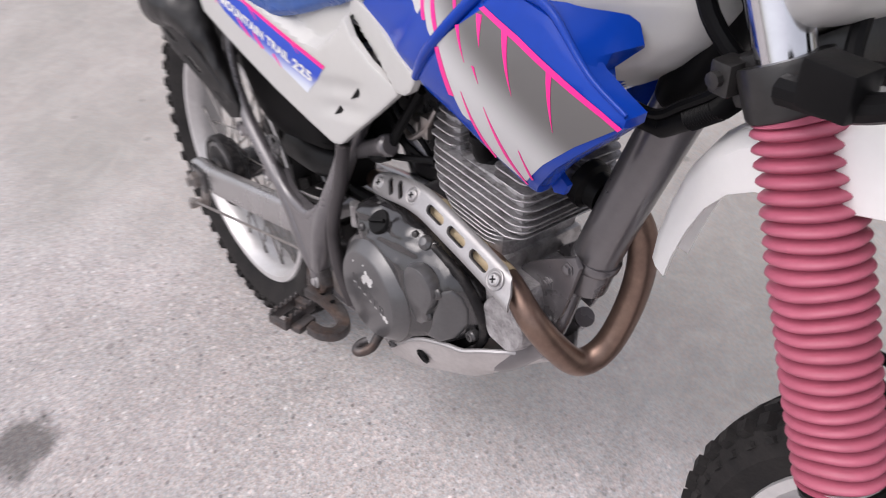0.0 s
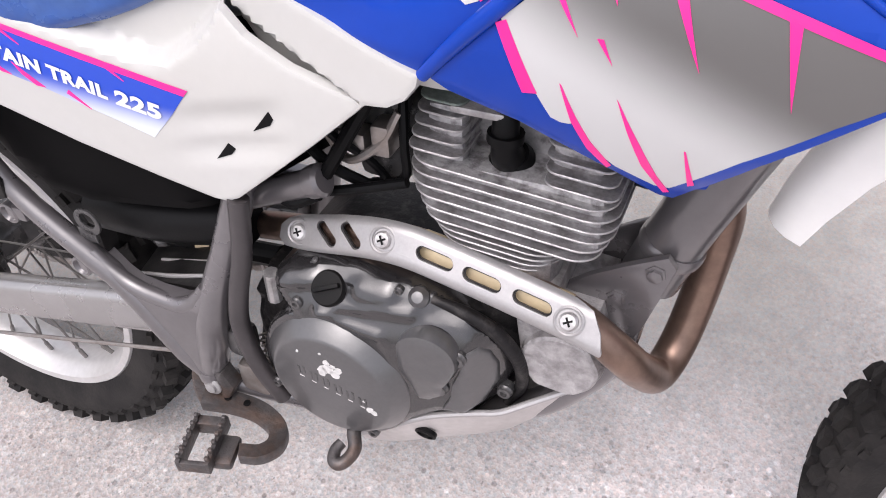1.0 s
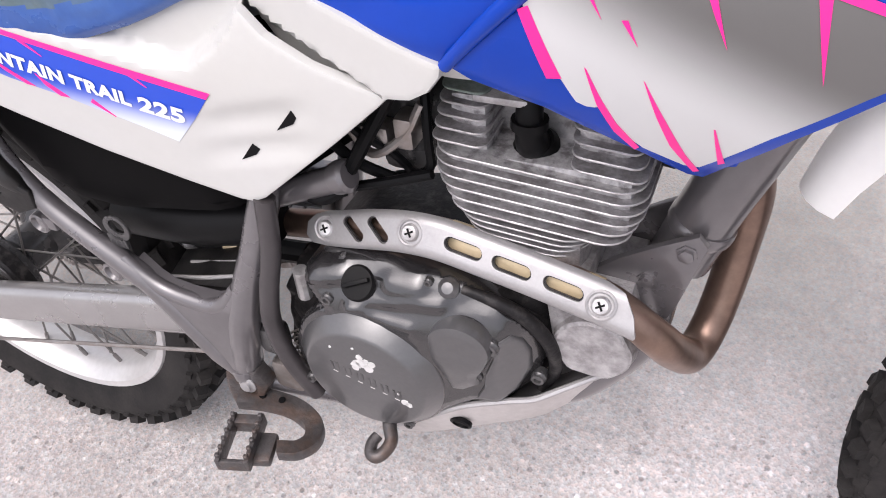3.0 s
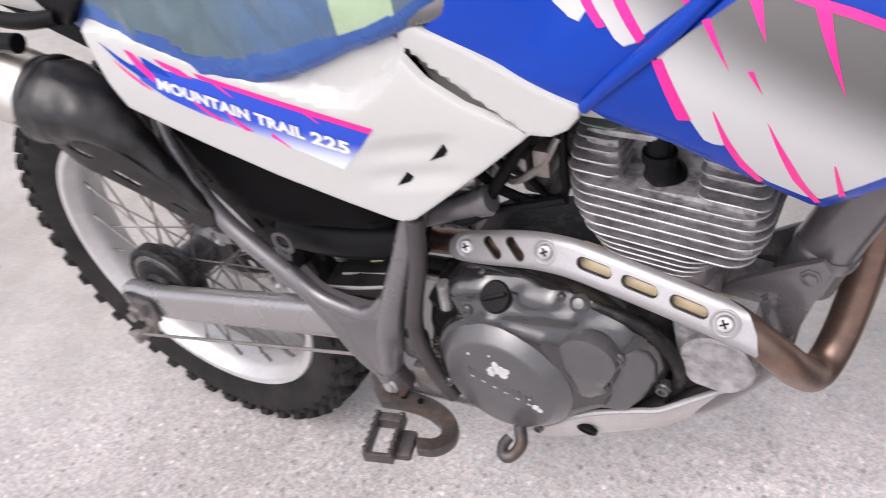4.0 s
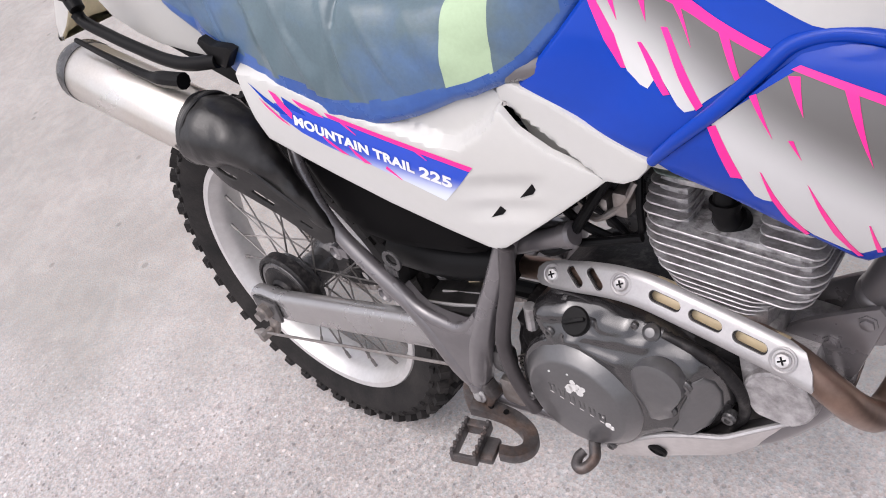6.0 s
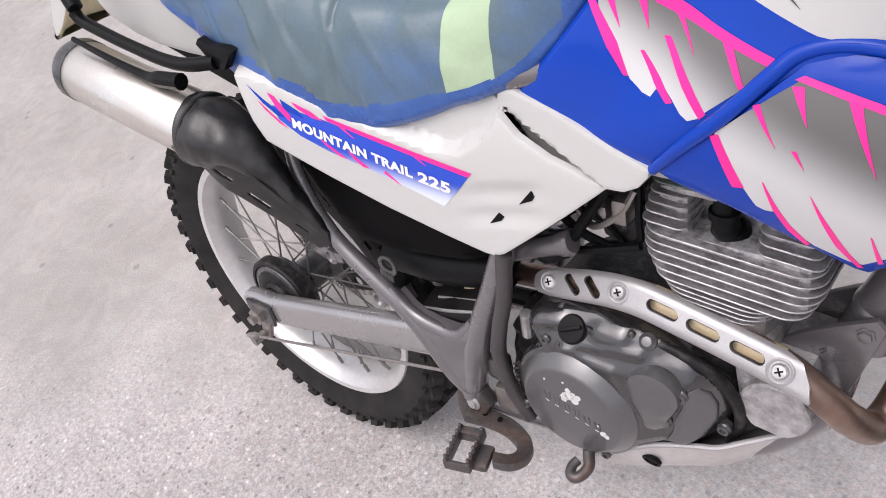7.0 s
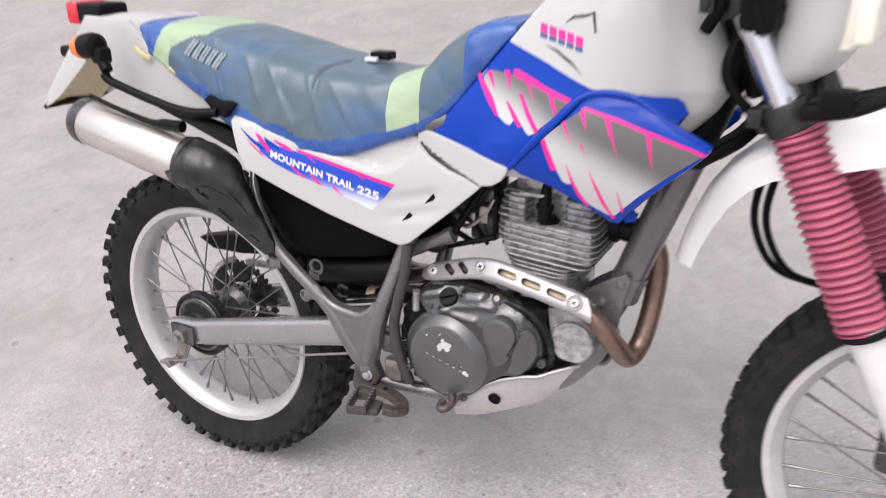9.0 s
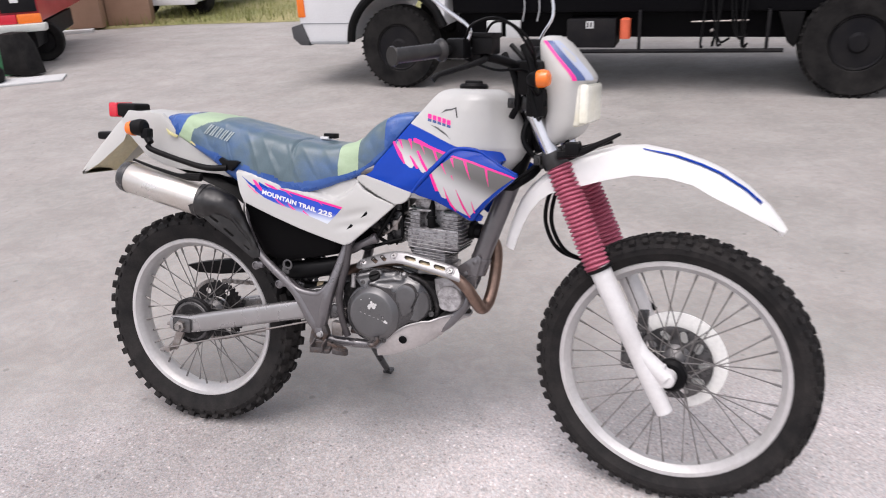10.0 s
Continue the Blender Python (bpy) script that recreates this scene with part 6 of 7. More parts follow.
panel([(0.150, 0.806), (0.158, 0.813), (0.175, 0.806), (0.205, 0.806), (0.215, 0.803), (0.205, 0.793), (0.19, 0.778), (0.170, 0.784)], lambda x, z: -0.130, 0.012, 0.05, 0.003, bm=rail)
tube([(-0.112, -0.149, 0.7955), (-0.046, -0.147, 0.7765), (0.030, -0.145, 0.7590), (0.062, -0.143, 0.7570), (0.100, -0.138, 0.7560)], [0.0035, 0.0045, 0.0060, 0.0105, 0.0110], 10, bm=rail)
part("carrier_rail", rail, BLACKP, bike, "black tubular carrier stay")

# ---- foot controls ----
# a folding peg: two serrated side plates and a bridge, on a flat bent bracket
peg = bmesh.new()
root, tip_ = Vector((0.452, -0.152, 0.337)), Vector((0.468, -0.208, 0.349))
along = (tip_ - root).normalized()
across = Vector((-along.y, along.x, 0))
if across.x < 0:
    across = -across
span = (tip_ - root).length
for k in (0, 1):
    o = root + across * 0.030 * k
    m = Matrix((( along.x, across.x, 0, o.x), (along.y, across.y, 0, o.y), (0, 0, 1, o.z), (0, 0, 0, 1)))
    block((0, -0.0025, -0.010), (span, 0.0025, 0.006), 0.001, bm=peg, m=m)
    for j in range(6):
        block((span * (j + 0.25) / 6, -0.0025, 0.005), (span * (j + 0.7) / 6, 0.0025, 0.011), 0.001, 1, bm=peg, m=m)
m = Matrix(((along.x, across.x, 0, root.x), (along.y, across.y, 0, root.y), (0, 0, 1, root.z), (0, 0, 0, 1)))
block((span - 0.005, 0, -0.010), (span, 0.030, 0.004), 0.001, bm=peg, m=m)
block((0.0, 0, -0.012), (0.012, 0.030, 0.004), 0.002, bm=peg, m=m)
block((span * 0.25, 0.022, -0.016), (span * 0.85, 0.050, -0.004), 0.005, bm=peg, m=m)
part("footpeg", peg, RUST, bike, "rusty serrated steel footpeg")
bend = catmull([(0.440, -0.128, 0.333), (0.468, -0.118, 0.326), (0.496, -0.113, 0.317), (0.520, -0.120, 0.310), (0.531, -0.139, 0.313), (0.526, -0.158, 0.320), (0.510, -0.168, 0.326)], 6)
strap_ = bmesh.new()
rows = []
for i, p in enumerate(bend):
    d = (bend[min(i + 1, len(bend) - 1)] - bend[max(i - 1, 0)]).normalized()
    n_ = Vector((-d.y, d.x, 0)).normalized()
    w_ = 0.0120 - 0.004 * i / len(bend)
    rows.append([p + n_ * a_ * w_ + Vector((0, 0, b_)) for a_, b_ in ((-1, -0.005), (-0.9, -0.007), (0.9, -0.007), (1, -0.005), (1, 0.005), (0.9, 0.007), (-0.9, 0.007), (-1, 0.005))])
loft(rows, bm=strap_)
hanger = part("peg_hanger", panel([(0.424, 0.360), (0.466, 0.376), (0.473, 0.350), (0.462, 0.326), (0.444, 0.306), (0.420, 0.300), (0.416, 0.326)], lambda x, z: -0.1175 + 0.004 * math.sin(160 * x), 0.016, 0.008, 0.004), RUST, bike, "grimy steel hanger under the frame yoke")
part("hanger_bolt", turned([(0.0105, -0.002), (0.0105, 0.002), (0.0085, 0.003), (0.0060, 0.003), (0.0058, 0.006), (0.001, 0.0065)], (0.4500, -0.1205, 0.3500), (0, -1, 0.1), 18), SHIELD, hanger, "pale bolt and collar")
peg_arm = part("footpeg_bracket", strap_, RUST, bike, "rusted flat steel footpeg bracket")
for k in (5, 9):
    part("bracket_hole", turned([(0.0040, 0), (0.0040, 0.0010), (0.0034, 0.0012)], bend[k] + Vector((0, 0, 0.0068)), (0, 0, 1), 14), BLACKP, peg_arm)
tip = tube([(0.53, -0.088, 0.362), (0.575, -0.090, 0.360), (0.606, -0.101, 0.361), (0.618, -0.123, 0.358), (0.6255, -0.136, 0.355), (0.6240, -0.147, 0.352), (0.6180, -0.1545, 0.350), (0.6110, -0.1525, 0.350), (0.6080, -0.1430, 0.352), (0.6105, -0.1345, 0.354)], [0.0085, 0.0080, 0.0075, 0.0070, 0.0066, 0.0064, 0.0064, 0.0062, 0.0060, 0.0056], 12, 5)
part("brake_pedal", tip, RUST, bike, "steel brake pedal with looped tip")
stand = tube([(0.440, 0.10, 0.345), (0.444, 0.17, 0.285), (0.452, 0.29, 0.150), (0.455, 0.345, 0.092)], [0.014, 0.012, 0.011, 0.010], 12, 4)
block((-0.014, -0.012, -0.005), (0.016, 0.016, 0.005), 0.003, bm=stand, m=pose(0.455, 0.352, 0.0852, LEAN))
part("side_stand", stand, CASE, bike, "dark steel side stand")
SKIDS = [(0.608, 0.322, 0.298, 0.098), (0.640, 0.354, 0.300, 0.104), (0.654, 0.368, 0.304, 0.105), (0.670, 0.381, 0.309, 0.104), (0.694, 0.396, 0.318, 0.1005), (0.731, 0.4085, 0.336, 0.093), (0.752, 0.411, 0.350, 0.086), (0.773, 0.419, 0.367, 0.074), (0.805, 0.426, 0.396, 0.050), (0.825, 0.424, 0.410, 0.030), (0.838, 0.421, 0.414, 0.012)]
rings = []
for k in range(34):
    x = 0.608 + 0.230 * k / 33
    top, low, hw = interp(x, SKIDS)
    h = top - low
    half = [(-hw, top), (-hw + h * 0.12, top - h * 0.40), (-hw + h * 0.25, top - h * 0.74), (-hw + h * 0.42, top - h * 0.94), (-hw * 0.45, low), (0, low)]
    full = half + [(-y, z) for y, z in half[-2::-1]]
    rings.append([Vector((x, y, z)) for y, z in full] + [Vector((x, y * 0.96, z + (0.0035 if abs(y) < hw * 0.8 else 0.0))) for y, z in full[::-1]])
sk = loft(rings)
skid = part("skid_plate", sk, SKID, bike, "scuffed aluminium skid plate under the engine")
rim = [(x, *[interp(x, SKIDS)[k] for k in (2, 0)]) for x in (0.610, 0.640, 0.654, 0.670, 0.694, 0.731, 0.752, 0.773, 0.805, 0.825, 0.838)]
part("rolled_edge", tube([(x, -hw, z) for x, hw, z in rim] + [(x, hw, z) for x, hw, z in rim[::-1]], 0.0032, 8, 3), SHIELD, skid, "bright rolled edge")
part("skid_hole_rim", turned([(0.011, 0), (0.011, 0.004), (0.0085, 0.005), (0.0080, 0.0030), (0.0005, 0.0030)], (0.681, -0.0925, 0.3555), (0, -1, -0.30), 18), HOSE, skid, "black rubber grommet")

# ---- front end (built straight ahead, then turned on the steering head) ----
def leg_x(z):
    return 1.003 + (0.965 - z) * 0.523


ad = Vector((-0.463, 0, 0.886))
for s in (-1, 1):
    y = s * 0.083
    toe = 0.018 if s < 0 else 0
    fork = part("fork_leg", tube([(leg_x(z), y + toe * (z - 0.604) / 0.228, z) for z in (1.03, 0.85, 0.62)], 0.0200, 20, 0), CHROME, bike, "chromed fork tube with faded red rubber boot", m=TURNED)
    prof, n, z0, z1 = [], 24, 0.604, 0.832
    length = (z1 - z0) / 0.886
    for k in range(n):
        h = length * k / n
        big = 0.0325 + 0.0015 * math.sin(math.pi * k / n)
        for u, r in ((0.02, -0.0082), (0.12, -0.0056), (0.27, -0.0018), (0.44, 0.0), (0.62, -0.0008), (0.80, -0.0038), (0.93, -0.0072)):
            prof.append((big + r, h + length / n * u))
    prof = [(0.026, -0.004), (0.031, -0.002)] + prof + [(0.031, length), (0.024, length + 0.004)]
    bellows = turned(prof, (leg_x(z0) - 0.004, y, z0), Vector((leg_x(z1) + 0.007 - leg_x(z0) + 0.004, toe, z1 - z0)), 40)
    for v in bellows.verts:
        # slack, slightly dented folds
        v.co += Vector((0.0016 * noise.noise(v.co * 30), 0.0016 * noise.noise(v.co * 30 + Vector((5, 1, 3))), 0.0022 * noise.noise(v.co * 22 + Vector((2, 7, 4)))))
    part("fork_boot", bellows, BOOT, fork, "faded red ribbed rubber fork boot", m=TURNED, sharp=85)
    low = tube([(leg_x(0.606), y, 0.606), (leg_x(0.56), y, 0.56), (leg_x(0.50), y, 0.50), (leg_x(0.46), y, 0.46), (leg_x(0.455), y, 0.455), (leg_x(0.36), y, 0.36), (leg_x(0.262), y, 0.262)], [0.0265, 0.026, 0.0255, 0.0255, 0.0235, 0.0235, 0.020], 24, 0)
    turned([(0.019, -0.022), (0.019, 0.014), (0.014, 0.018)], (WB + 0.006, s * 0.078, 0.348), (0, s, 0), 24, bm=low)
    tube([(leg_x(0.45) + 0.002, y, 0.45), (leg_x(0.40) + 0.008, y, 0.40), (WB + 0.004, y * 0.97, 0.350)], [0.018, 0.021, 0.021], 16, 0, bm=low)
    block((leg_x(0.36), y - 0.011, 0.325), (WB + 0.002, y + 0.011, 0.385), 0.006, bm=low)
    part("fork_slider", low, SLIDER, fork, "silver painted fork slider", m=TURNED)
    part("boot_clamp", turned([(0.030, 0), (0.033, 0.002), (0.033, 0.007), (0.030, 0.009)], (leg_x(0.597), y, 0.597), ad, 24), BLACKP, fork, m=TURNED)
for z, hgt in ((0.852, 0.036), (0.985, 0.026)):
    clamp_ = block((-0.020, -0.080, -hgt / 2), (0.022, 0.088, hgt / 2), 0.006, m=Matrix.Translation((leg_x(z) - 0.018, 0, z)) @ Matrix.Rotation(-CAST, 4, "Y"))
    yoke = part("triple_clamp", clamp_, SATIN, bike, "black fork triple clamp", m=TURNED)
    for s in (-1, 1):
        part("clamp_ring", turned([(0.030, -hgt / 2), (0.031, -hgt / 2 + 0.003), (0.031, hgt / 2 - 0.003), (0.030, hgt / 2)], (leg_x(z), s * 0.083 + (0.018 * (z - 0.604) / 0.228 if s < 0 else 0), z), ad, 24), SATIN, yoke, m=TURNED)
        part("pinch_bolt", join(block((leg_x(z) - 0.042, s * 0.083 - 0.010, z - 0.012), (leg_x(z) - 0.024, s * 0.083 + 0.010, z + 0.012), 0.003), turned([(0.006, 0), (0.006, 0.005), (0.003, 0.0055)], (leg_x(z) - 0.034, s * 0.093, z), (0, s, 0), 10)), SATIN, yoke, m=TURNED)
brk = bmesh.new()
tube([(1.085, -0.10, 0.868), (1.135, -0.105, 0.878), (1.18, -0.10, 0.90), (1.226, -0.085, 0.925)], [0.010, 0.009, 0.007, 0.004], 10, bm=brk)
block((1.105, -0.12, 0.872), (1.140, -0.095, 0.902), 0.004, bm=brk)
tube([(1.085, -0.07, 0.875), (1.14, -0.06, 0.885), (1.20, -0.055, 0.905)], 0.007, 8, bm=brk)
part("cable_guide", brk, BLACKP, bike, "black bracket and cable guide above the mudguard", m=TURNED)
FF = [(0.926, 0.614, 0.022, 0.029, 3.4), (0.933, 0.648, 0.027, 0.033, 3.0), (0.948, 0.694, 0.033, 0.037, 2.3), (0.967, 0.737, 0.040, 0.041, 1.75), (0.993, 0.775, 0.048, 0.045, 1.3), (1.026, 0.806, 0.056, 0.049, 0.85), (1.075, 0.835, 0.064, 0.057, 0.42), (1.13, 0.864, 0.068, 0.070, 0.12), (1.195, 0.884, 0.070, 0.070, 0.0), (1.26, 0.889, 0.070, 0.060, -0.05),
      (1.34, 0.877, 0.069, 0.050, -0.2), (1.40, 0.860, 0.067, 0.046, -0.3), (1.445, 0.842, 0.064, 0.052, -0.4), (1.50, 0.810, 0.058, 0.046, -0.55), (1.55, 0.768, 0.048, 0.030, -0.7), (1.580, 0.734, 0.033, 0.014, -0.85), (1.590, 0.720, 0.018, 0.003, -0.9)]
rings, tops = [], []
for x, z, w, d, lean in FF:
    t = 0.0035
    nx, nz = -lean / math.hypot(lean, 1), 1 / math.hypot(lean, 1)
    e = min(max(lean, 0) / 0.55, 1)
    half = [(-w, -d), (-w * (1 - 0.03 * e), -0.016), (-w * (0.92 - 0.14 * e), -0.006), (-w * (0.66 - 0.14 * e), -0.001), (-w * 0.3, 0.002), (0, 0.003)]
    full = half + [(-y, max(q, -d + 0.62 * d * e)) for y, q in half[-2::-1]]
    inn = [(w - t, -d + 0.62 * d * e), (w - t, -0.018), (w * 0.66, -t - 0.002), (0, -t + 0.001), (-w * 0.66, -t - 0.002), (-w + t, -0.018), (-w + t, -d)]
    rings.append([Vector((x + nx * q * (0.95 if lean > 0.2 else 0.7), y - 0.012 * e, z + nz * q)) for y, q in full + inn])
fend = part("front_mudguard", loft(rings), GUARDW, bike, "high white plastic front mudguard with blue stripe", m=TURNED, sharp=40)
stripe = bmesh.new()
prev = None
for i in range(25):
    x = 1.27 + (1.535 - 1.27) * i / 24
    z, w = interp(x, [(q[0], q[1], q[2]) for q in FF])
    wid = 0.004 + 0.010 * min(1, i / 8)
    row = [stripe.verts.new((x, -w * 0.66 - wid / 2, z + 0.0006)), stripe.verts.new((x, -w * 0.66 + wid, z + 0.0022))]
    if prev:
        stripe.faces.new((prev[0], row[0], row[1], prev[1]))
    prev = row
part("decal_stripe", stripe, BLUE, fend, "blue stripe", m=TURNED)
# headlight cowl
COWL = [(0.885, 1.036, 1.058, 0.050), (0.893, 1.032, 1.086, 0.068), (0.910, 1.031, 1.106, 0.078), (0.930, 1.030, 1.117, 0.083), (0.950, 1.029, 1.121, 0.085), (1.025, 1.022, 1.127, 0.087), (1.042, 1.019, 1.136, 0.086), (1.055, 1.017, 1.129, 0.085), (1.070, 1.014, 1.117, 0.082), (1.088, 1.011, 1.102, 0.078), (1.108, 1.008, 1.085, 0.071), (1.1255, 1.005, 1.069, 0.060), (1.1365, 1.008, 1.053, 0.046), (1.1415, 1.018, 1.042, 0.030)]
rings = []
for i in range(44):
    z = 0.885 + 0.2565 * i / 43
    x0, x1, hw = interp(z, COWL)
    ring = []
    for k in range(40):
        t = 2 * math.pi * k / 40
        ct, st_ = math.cos(t), math.sin(t)
        a = (x1 - x0) / 2
        ring.append(Vector(((x0 + x1) / 2 + a * math.copysign(abs(ct) ** 0.8, ct), hw * math.copysign(abs(st_) ** 0.7, st_), z)))
    rings.append(ring)
cowl = part("headlight_cowl", loft(rings), WHITE, bike, "white headlight cowl with blue and magenta stripes", m=TURNED, sharp=50)
part("headlight", block((1.098, -0.063, 0.938), (1.139, 0.063, 1.032), 0.011, 3), LENS, cowl, "square frosted headlight glass", m=TURNED)
part("headlight_rim", block((1.088, -0.067, 0.932), (1.122, 0.067, 1.037), 0.010, 3), RIMW, cowl, "yellowed headlight rim", m=TURNED)
for x0, x1, mat, nm in ((-0.004, 0.006, PINK, "magenta stripe"), (0.0065, 0.022, NAVY, "dark blue stripe"), (0.0225, 0.036, PALEB, "pale blue stripe")):
    sm, prev = bmesh.new(), None
    for i in range(16):
        z = 1.040 + 0.090 * i / 15
        c0, c1, hw = interp(z, COWL)
        a = (c1 - c0) / 2
        row = []
        for off in (x0, x1):
            xx = c1 - 0.038 + 0.012 * (1.130 - z) / 0.09 + off * 0.9
            ct = min(max((xx - (c0 + c1) / 2) / a, -0.98), 0.98)
            st_ = math.sqrt(max(0, 1 - abs(ct) ** (2 / 0.8)))
            row.append(sm.verts.new((xx + 0.0008, -hw * st_ ** 0.7 - 0.0015, z)))
        if prev:
            sm.faces.new((prev[0], row[0], row[1], prev[1]))
        prev = row
    part("decal_stripe", sm, mat, cowl, nm, m=TURNED)
for s in (-1, 1):
    y = s * 0.135
    ind = part("front_indicator", join(turned([(0.008, 0.0), (0.015, 0.008), (0.0195, 0.020), (0.0195, 0.026)], (1.016, y, 1.043), (1, 0, 0.1), 24), tube([(1.03, y, 1.03), (1.03, s * 0.10, 1.01), (1.03, s * 0.075, 1.00)], 0.008, 10)), BLACKP, bike, "black front indicator body", m=TURNED)
    part("lens", turned([(0.019, 0.0), (0.0205, 0.006), (0.0205, 0.018), (0.017, 0.028), (0.009, 0.032)], (1.040, y, 1.045), (1, 0, 0.1), 24), AMBER, ind, "amber indicator lens", m=TURNED)
# handlebar
bar = tube([(0.815, -0.400, 1.098), (0.875, -0.27, 1.110), (0.955, -0.14, 1.085), (0.975, -0.06, 1.065), (0.978, 0.06, 1.065), (0.955, 0.14, 1.085), (0.875, 0.27, 1.110), (0.815, 0.400, 1.098)], 0.011, 14)
handlebar = part("handlebar", bar, BLACKP, bike, "black handlebar with rubber grips and levers", m=TURNED)
for s in (-1, 1):
    a, b = Vector((0.815, s * 0.400, 1.098)), Vector((0.872, s * 0.278, 1.110))
    d = (b - a).normalized()
    prof = [(0.020, -0.004), (0.0215, 0.0), (0.0165, 0.003)]
    for k in range(12):
        prof += [(0.0168, 0.006 + k * 0.0095), (0.0158, 0.0125 + k * 0.0095)]
    prof += [(0.024, 0.124), (0.025, 0.130), (0.018, 0.134)]
    part("grip", turned(prof, a, d, 20), SATIN, handlebar, "black rubber grip", m=TURNED)
    part("switch_housing", join(block((0.870, s * 0.245 - 0.022, 1.090), (0.915, s * 0.245 + 0.022, 1.135), 0.008), block((0.90, s * 0.20 - 0.018, 1.085), (0.935, s * 0.20 + 0.018, 1.115), 0.006)), BLACKP, handlebar, "black switch housing", m=TURNED)
    part("lever", tube([(0.940, s * 0.205, 1.094), (0.948, s * 0.235, 1.088), (0.915, s * 0.275, 1.072), (0.880, s * 0.315, 1.058), (0.868, s * 0.325, 1.046)], [0.008, 0.007, 0.006, 0.0055, 0.007], 10), BLACKP, handlebar, "worn metal control lever", m=TURNED)
part("master_cylinder", join(block((0.915, -0.225, 1.10), (0.965, -0.175, 1.142), 0.006), block((0.913, -0.228, 1.136), (0.967, -0.172, 1.147), 0.003)), BLACKP, handlebar, "black brake fluid reservoir", m=TURNED)
part("mirror_stem", tube([(0.905, -0.235, 1.12), (0.915, -0.235, 1.155), (0.86, -0.255, 1.20), (0.80, -0.275, 1.25)], 0.0045, 8), CHROME, handlebar, "bright mirror stem", m=TURNED)
part("mirror_stem", tube([(0.905, 0.235, 1.12), (0.92, 0.235, 1.15), (0.945, 0.24, 1.20), (0.93, 0.245, 1.28)], 0.0045, 8), CHROME, handlebar, "bright mirror stem", m=TURNED)
for line in ([(0.935, -0.215, 1.125), (0.965, -0.22, 1.168), (1.00, -0.19, 1.160), (1.02, -0.12, 1.10), (1.03, -0.07, 1.03)], [(0.91, -0.25, 1.13), (0.94, -0.27, 1.165), (0.985, -0.22, 1.175), (1.025, -0.13, 1.115), (1.01, -0.06, 0.98)],
             [(0.93, 0.2, 1.10), (0.99, 0.16, 1.14), (1.03, 0.09, 1.08), (1.02, 0.03, 0.98)], [(0.90, -0.23, 1.09), (0.945, -0.16, 1.065), (1.0, -0.10, 1.06), (1.02, -0.06, 1.0)]):
    part("control_cable", tube(line, 0.0030, 8), HOSE, handlebar, "black control cable", m=TURNED)
cluster = part("instrument_panel", block((0.975, -0.10, 1.005), (1.035, 0.10, 1.085), 0.012), BLACKP, bike, "black instrument panel behind the cowl", m=TURNED)
part("bar_clamp", block((0.955, -0.075, 1.045), (1.0, 0.075, 1.085), 0.010), BLACKP, cluster, m=TURNED)
part("cowl_bracket", block((1.0, -0.105, 0.955), (1.045, -0.06, 1.02), 0.010), BLACKP, cluster, m=TURNED)
part("cowl_bracket", block((1.0, 0.06, 0.955), (1.045, 0.105, 1.02), 0.010), BLACKP, cluster, m=TURNED)
part("speedometer", turned([(0.040, 0), (0.042, 0.02), (0.038, 0.05), (0.03, 0.056)], (1.02, 0.03, 1.05), (-0.5, 0, 0.86), 20), BLACKP, cluster, m=TURNED)
LOOM = [Vector(q) for q in ((0.915, -0.045, 0.772), (0.949, -0.045, 0.772), (0.972, -0.045, 0.788), (0.996, -0.046, 0.806), (1.010, -0.048, 0.822), (1.022, -0.05, 0.838))]


def along(line, f):
    """The point a share f of the way down a line of points."""
    k = min(int(f * (len(line) - 1)), len(line) - 2)
    return line[k].lerp(line[k + 1], f * (len(line) - 1) - k)


ign = block((0.988, -0.055, 0.98), (1.018, -0.02, 1.03), 0.006)
block((0.975, -0.07, 1.0), (0.99, -0.05, 1.03), 0.004, bm=ign)
part("wiring_connector", ign, SLIDER, bike, "pale grey connector behind the clamp", m=TURNED)
for line, r in (([(1.075, -0.02, 1.00), (1.08, -0.03, 0.93), (1.09, -0.05, 0.885), (1.10, -0.06, 0.87)], 0.006), ([(1.00, -0.05, 0.97), (0.985, -0.07, 0.90), (1.02, -0.06, 0.85), (1.06, -0.03, 0.83)], 0.007)):
    part("head_hose", tube(line, r, 10), HOSE, bike, "black cable by the steering head", m=TURNED)
loom = tube([along(LOOM, k / 120) for k in range(121)], [0.0095 + (0.0011 if k > 48 and k % 2 else 0) for k in range(121)], 14, 0)
part("wiring_loom", loom, HOSE, bike, "thick black corrugated wiring loom at the steering head")
part("wiring_lead", tube([q + Vector((-0.004, -0.006, 0.011)) for q in LOOM], 0.0045, 8), HOSE, bike, "thin black lead on the wiring loom")
for k, line in enumerate(([(0.935, -0.08, 1.10), (0.965, -0.09, 1.05), (0.975, -0.085, 0.99), (0.955, -0.075, 0.95)], [(0.99, -0.10, 1.12), (1.015, -0.105, 1.07), (1.015, -0.10, 1.01), (1.03, -0.10, 0.955)], [(0.945, -0.06, 1.12), (0.985, -0.075, 1.085), (1.02, -0.08, 1.04), (1.045, -0.09, 0.98)])):
    part("control_cable", tube(line, (0.008, 0.009, 0.006)[k], 10), HOSE, handlebar, "black control cable", m=TURNED)
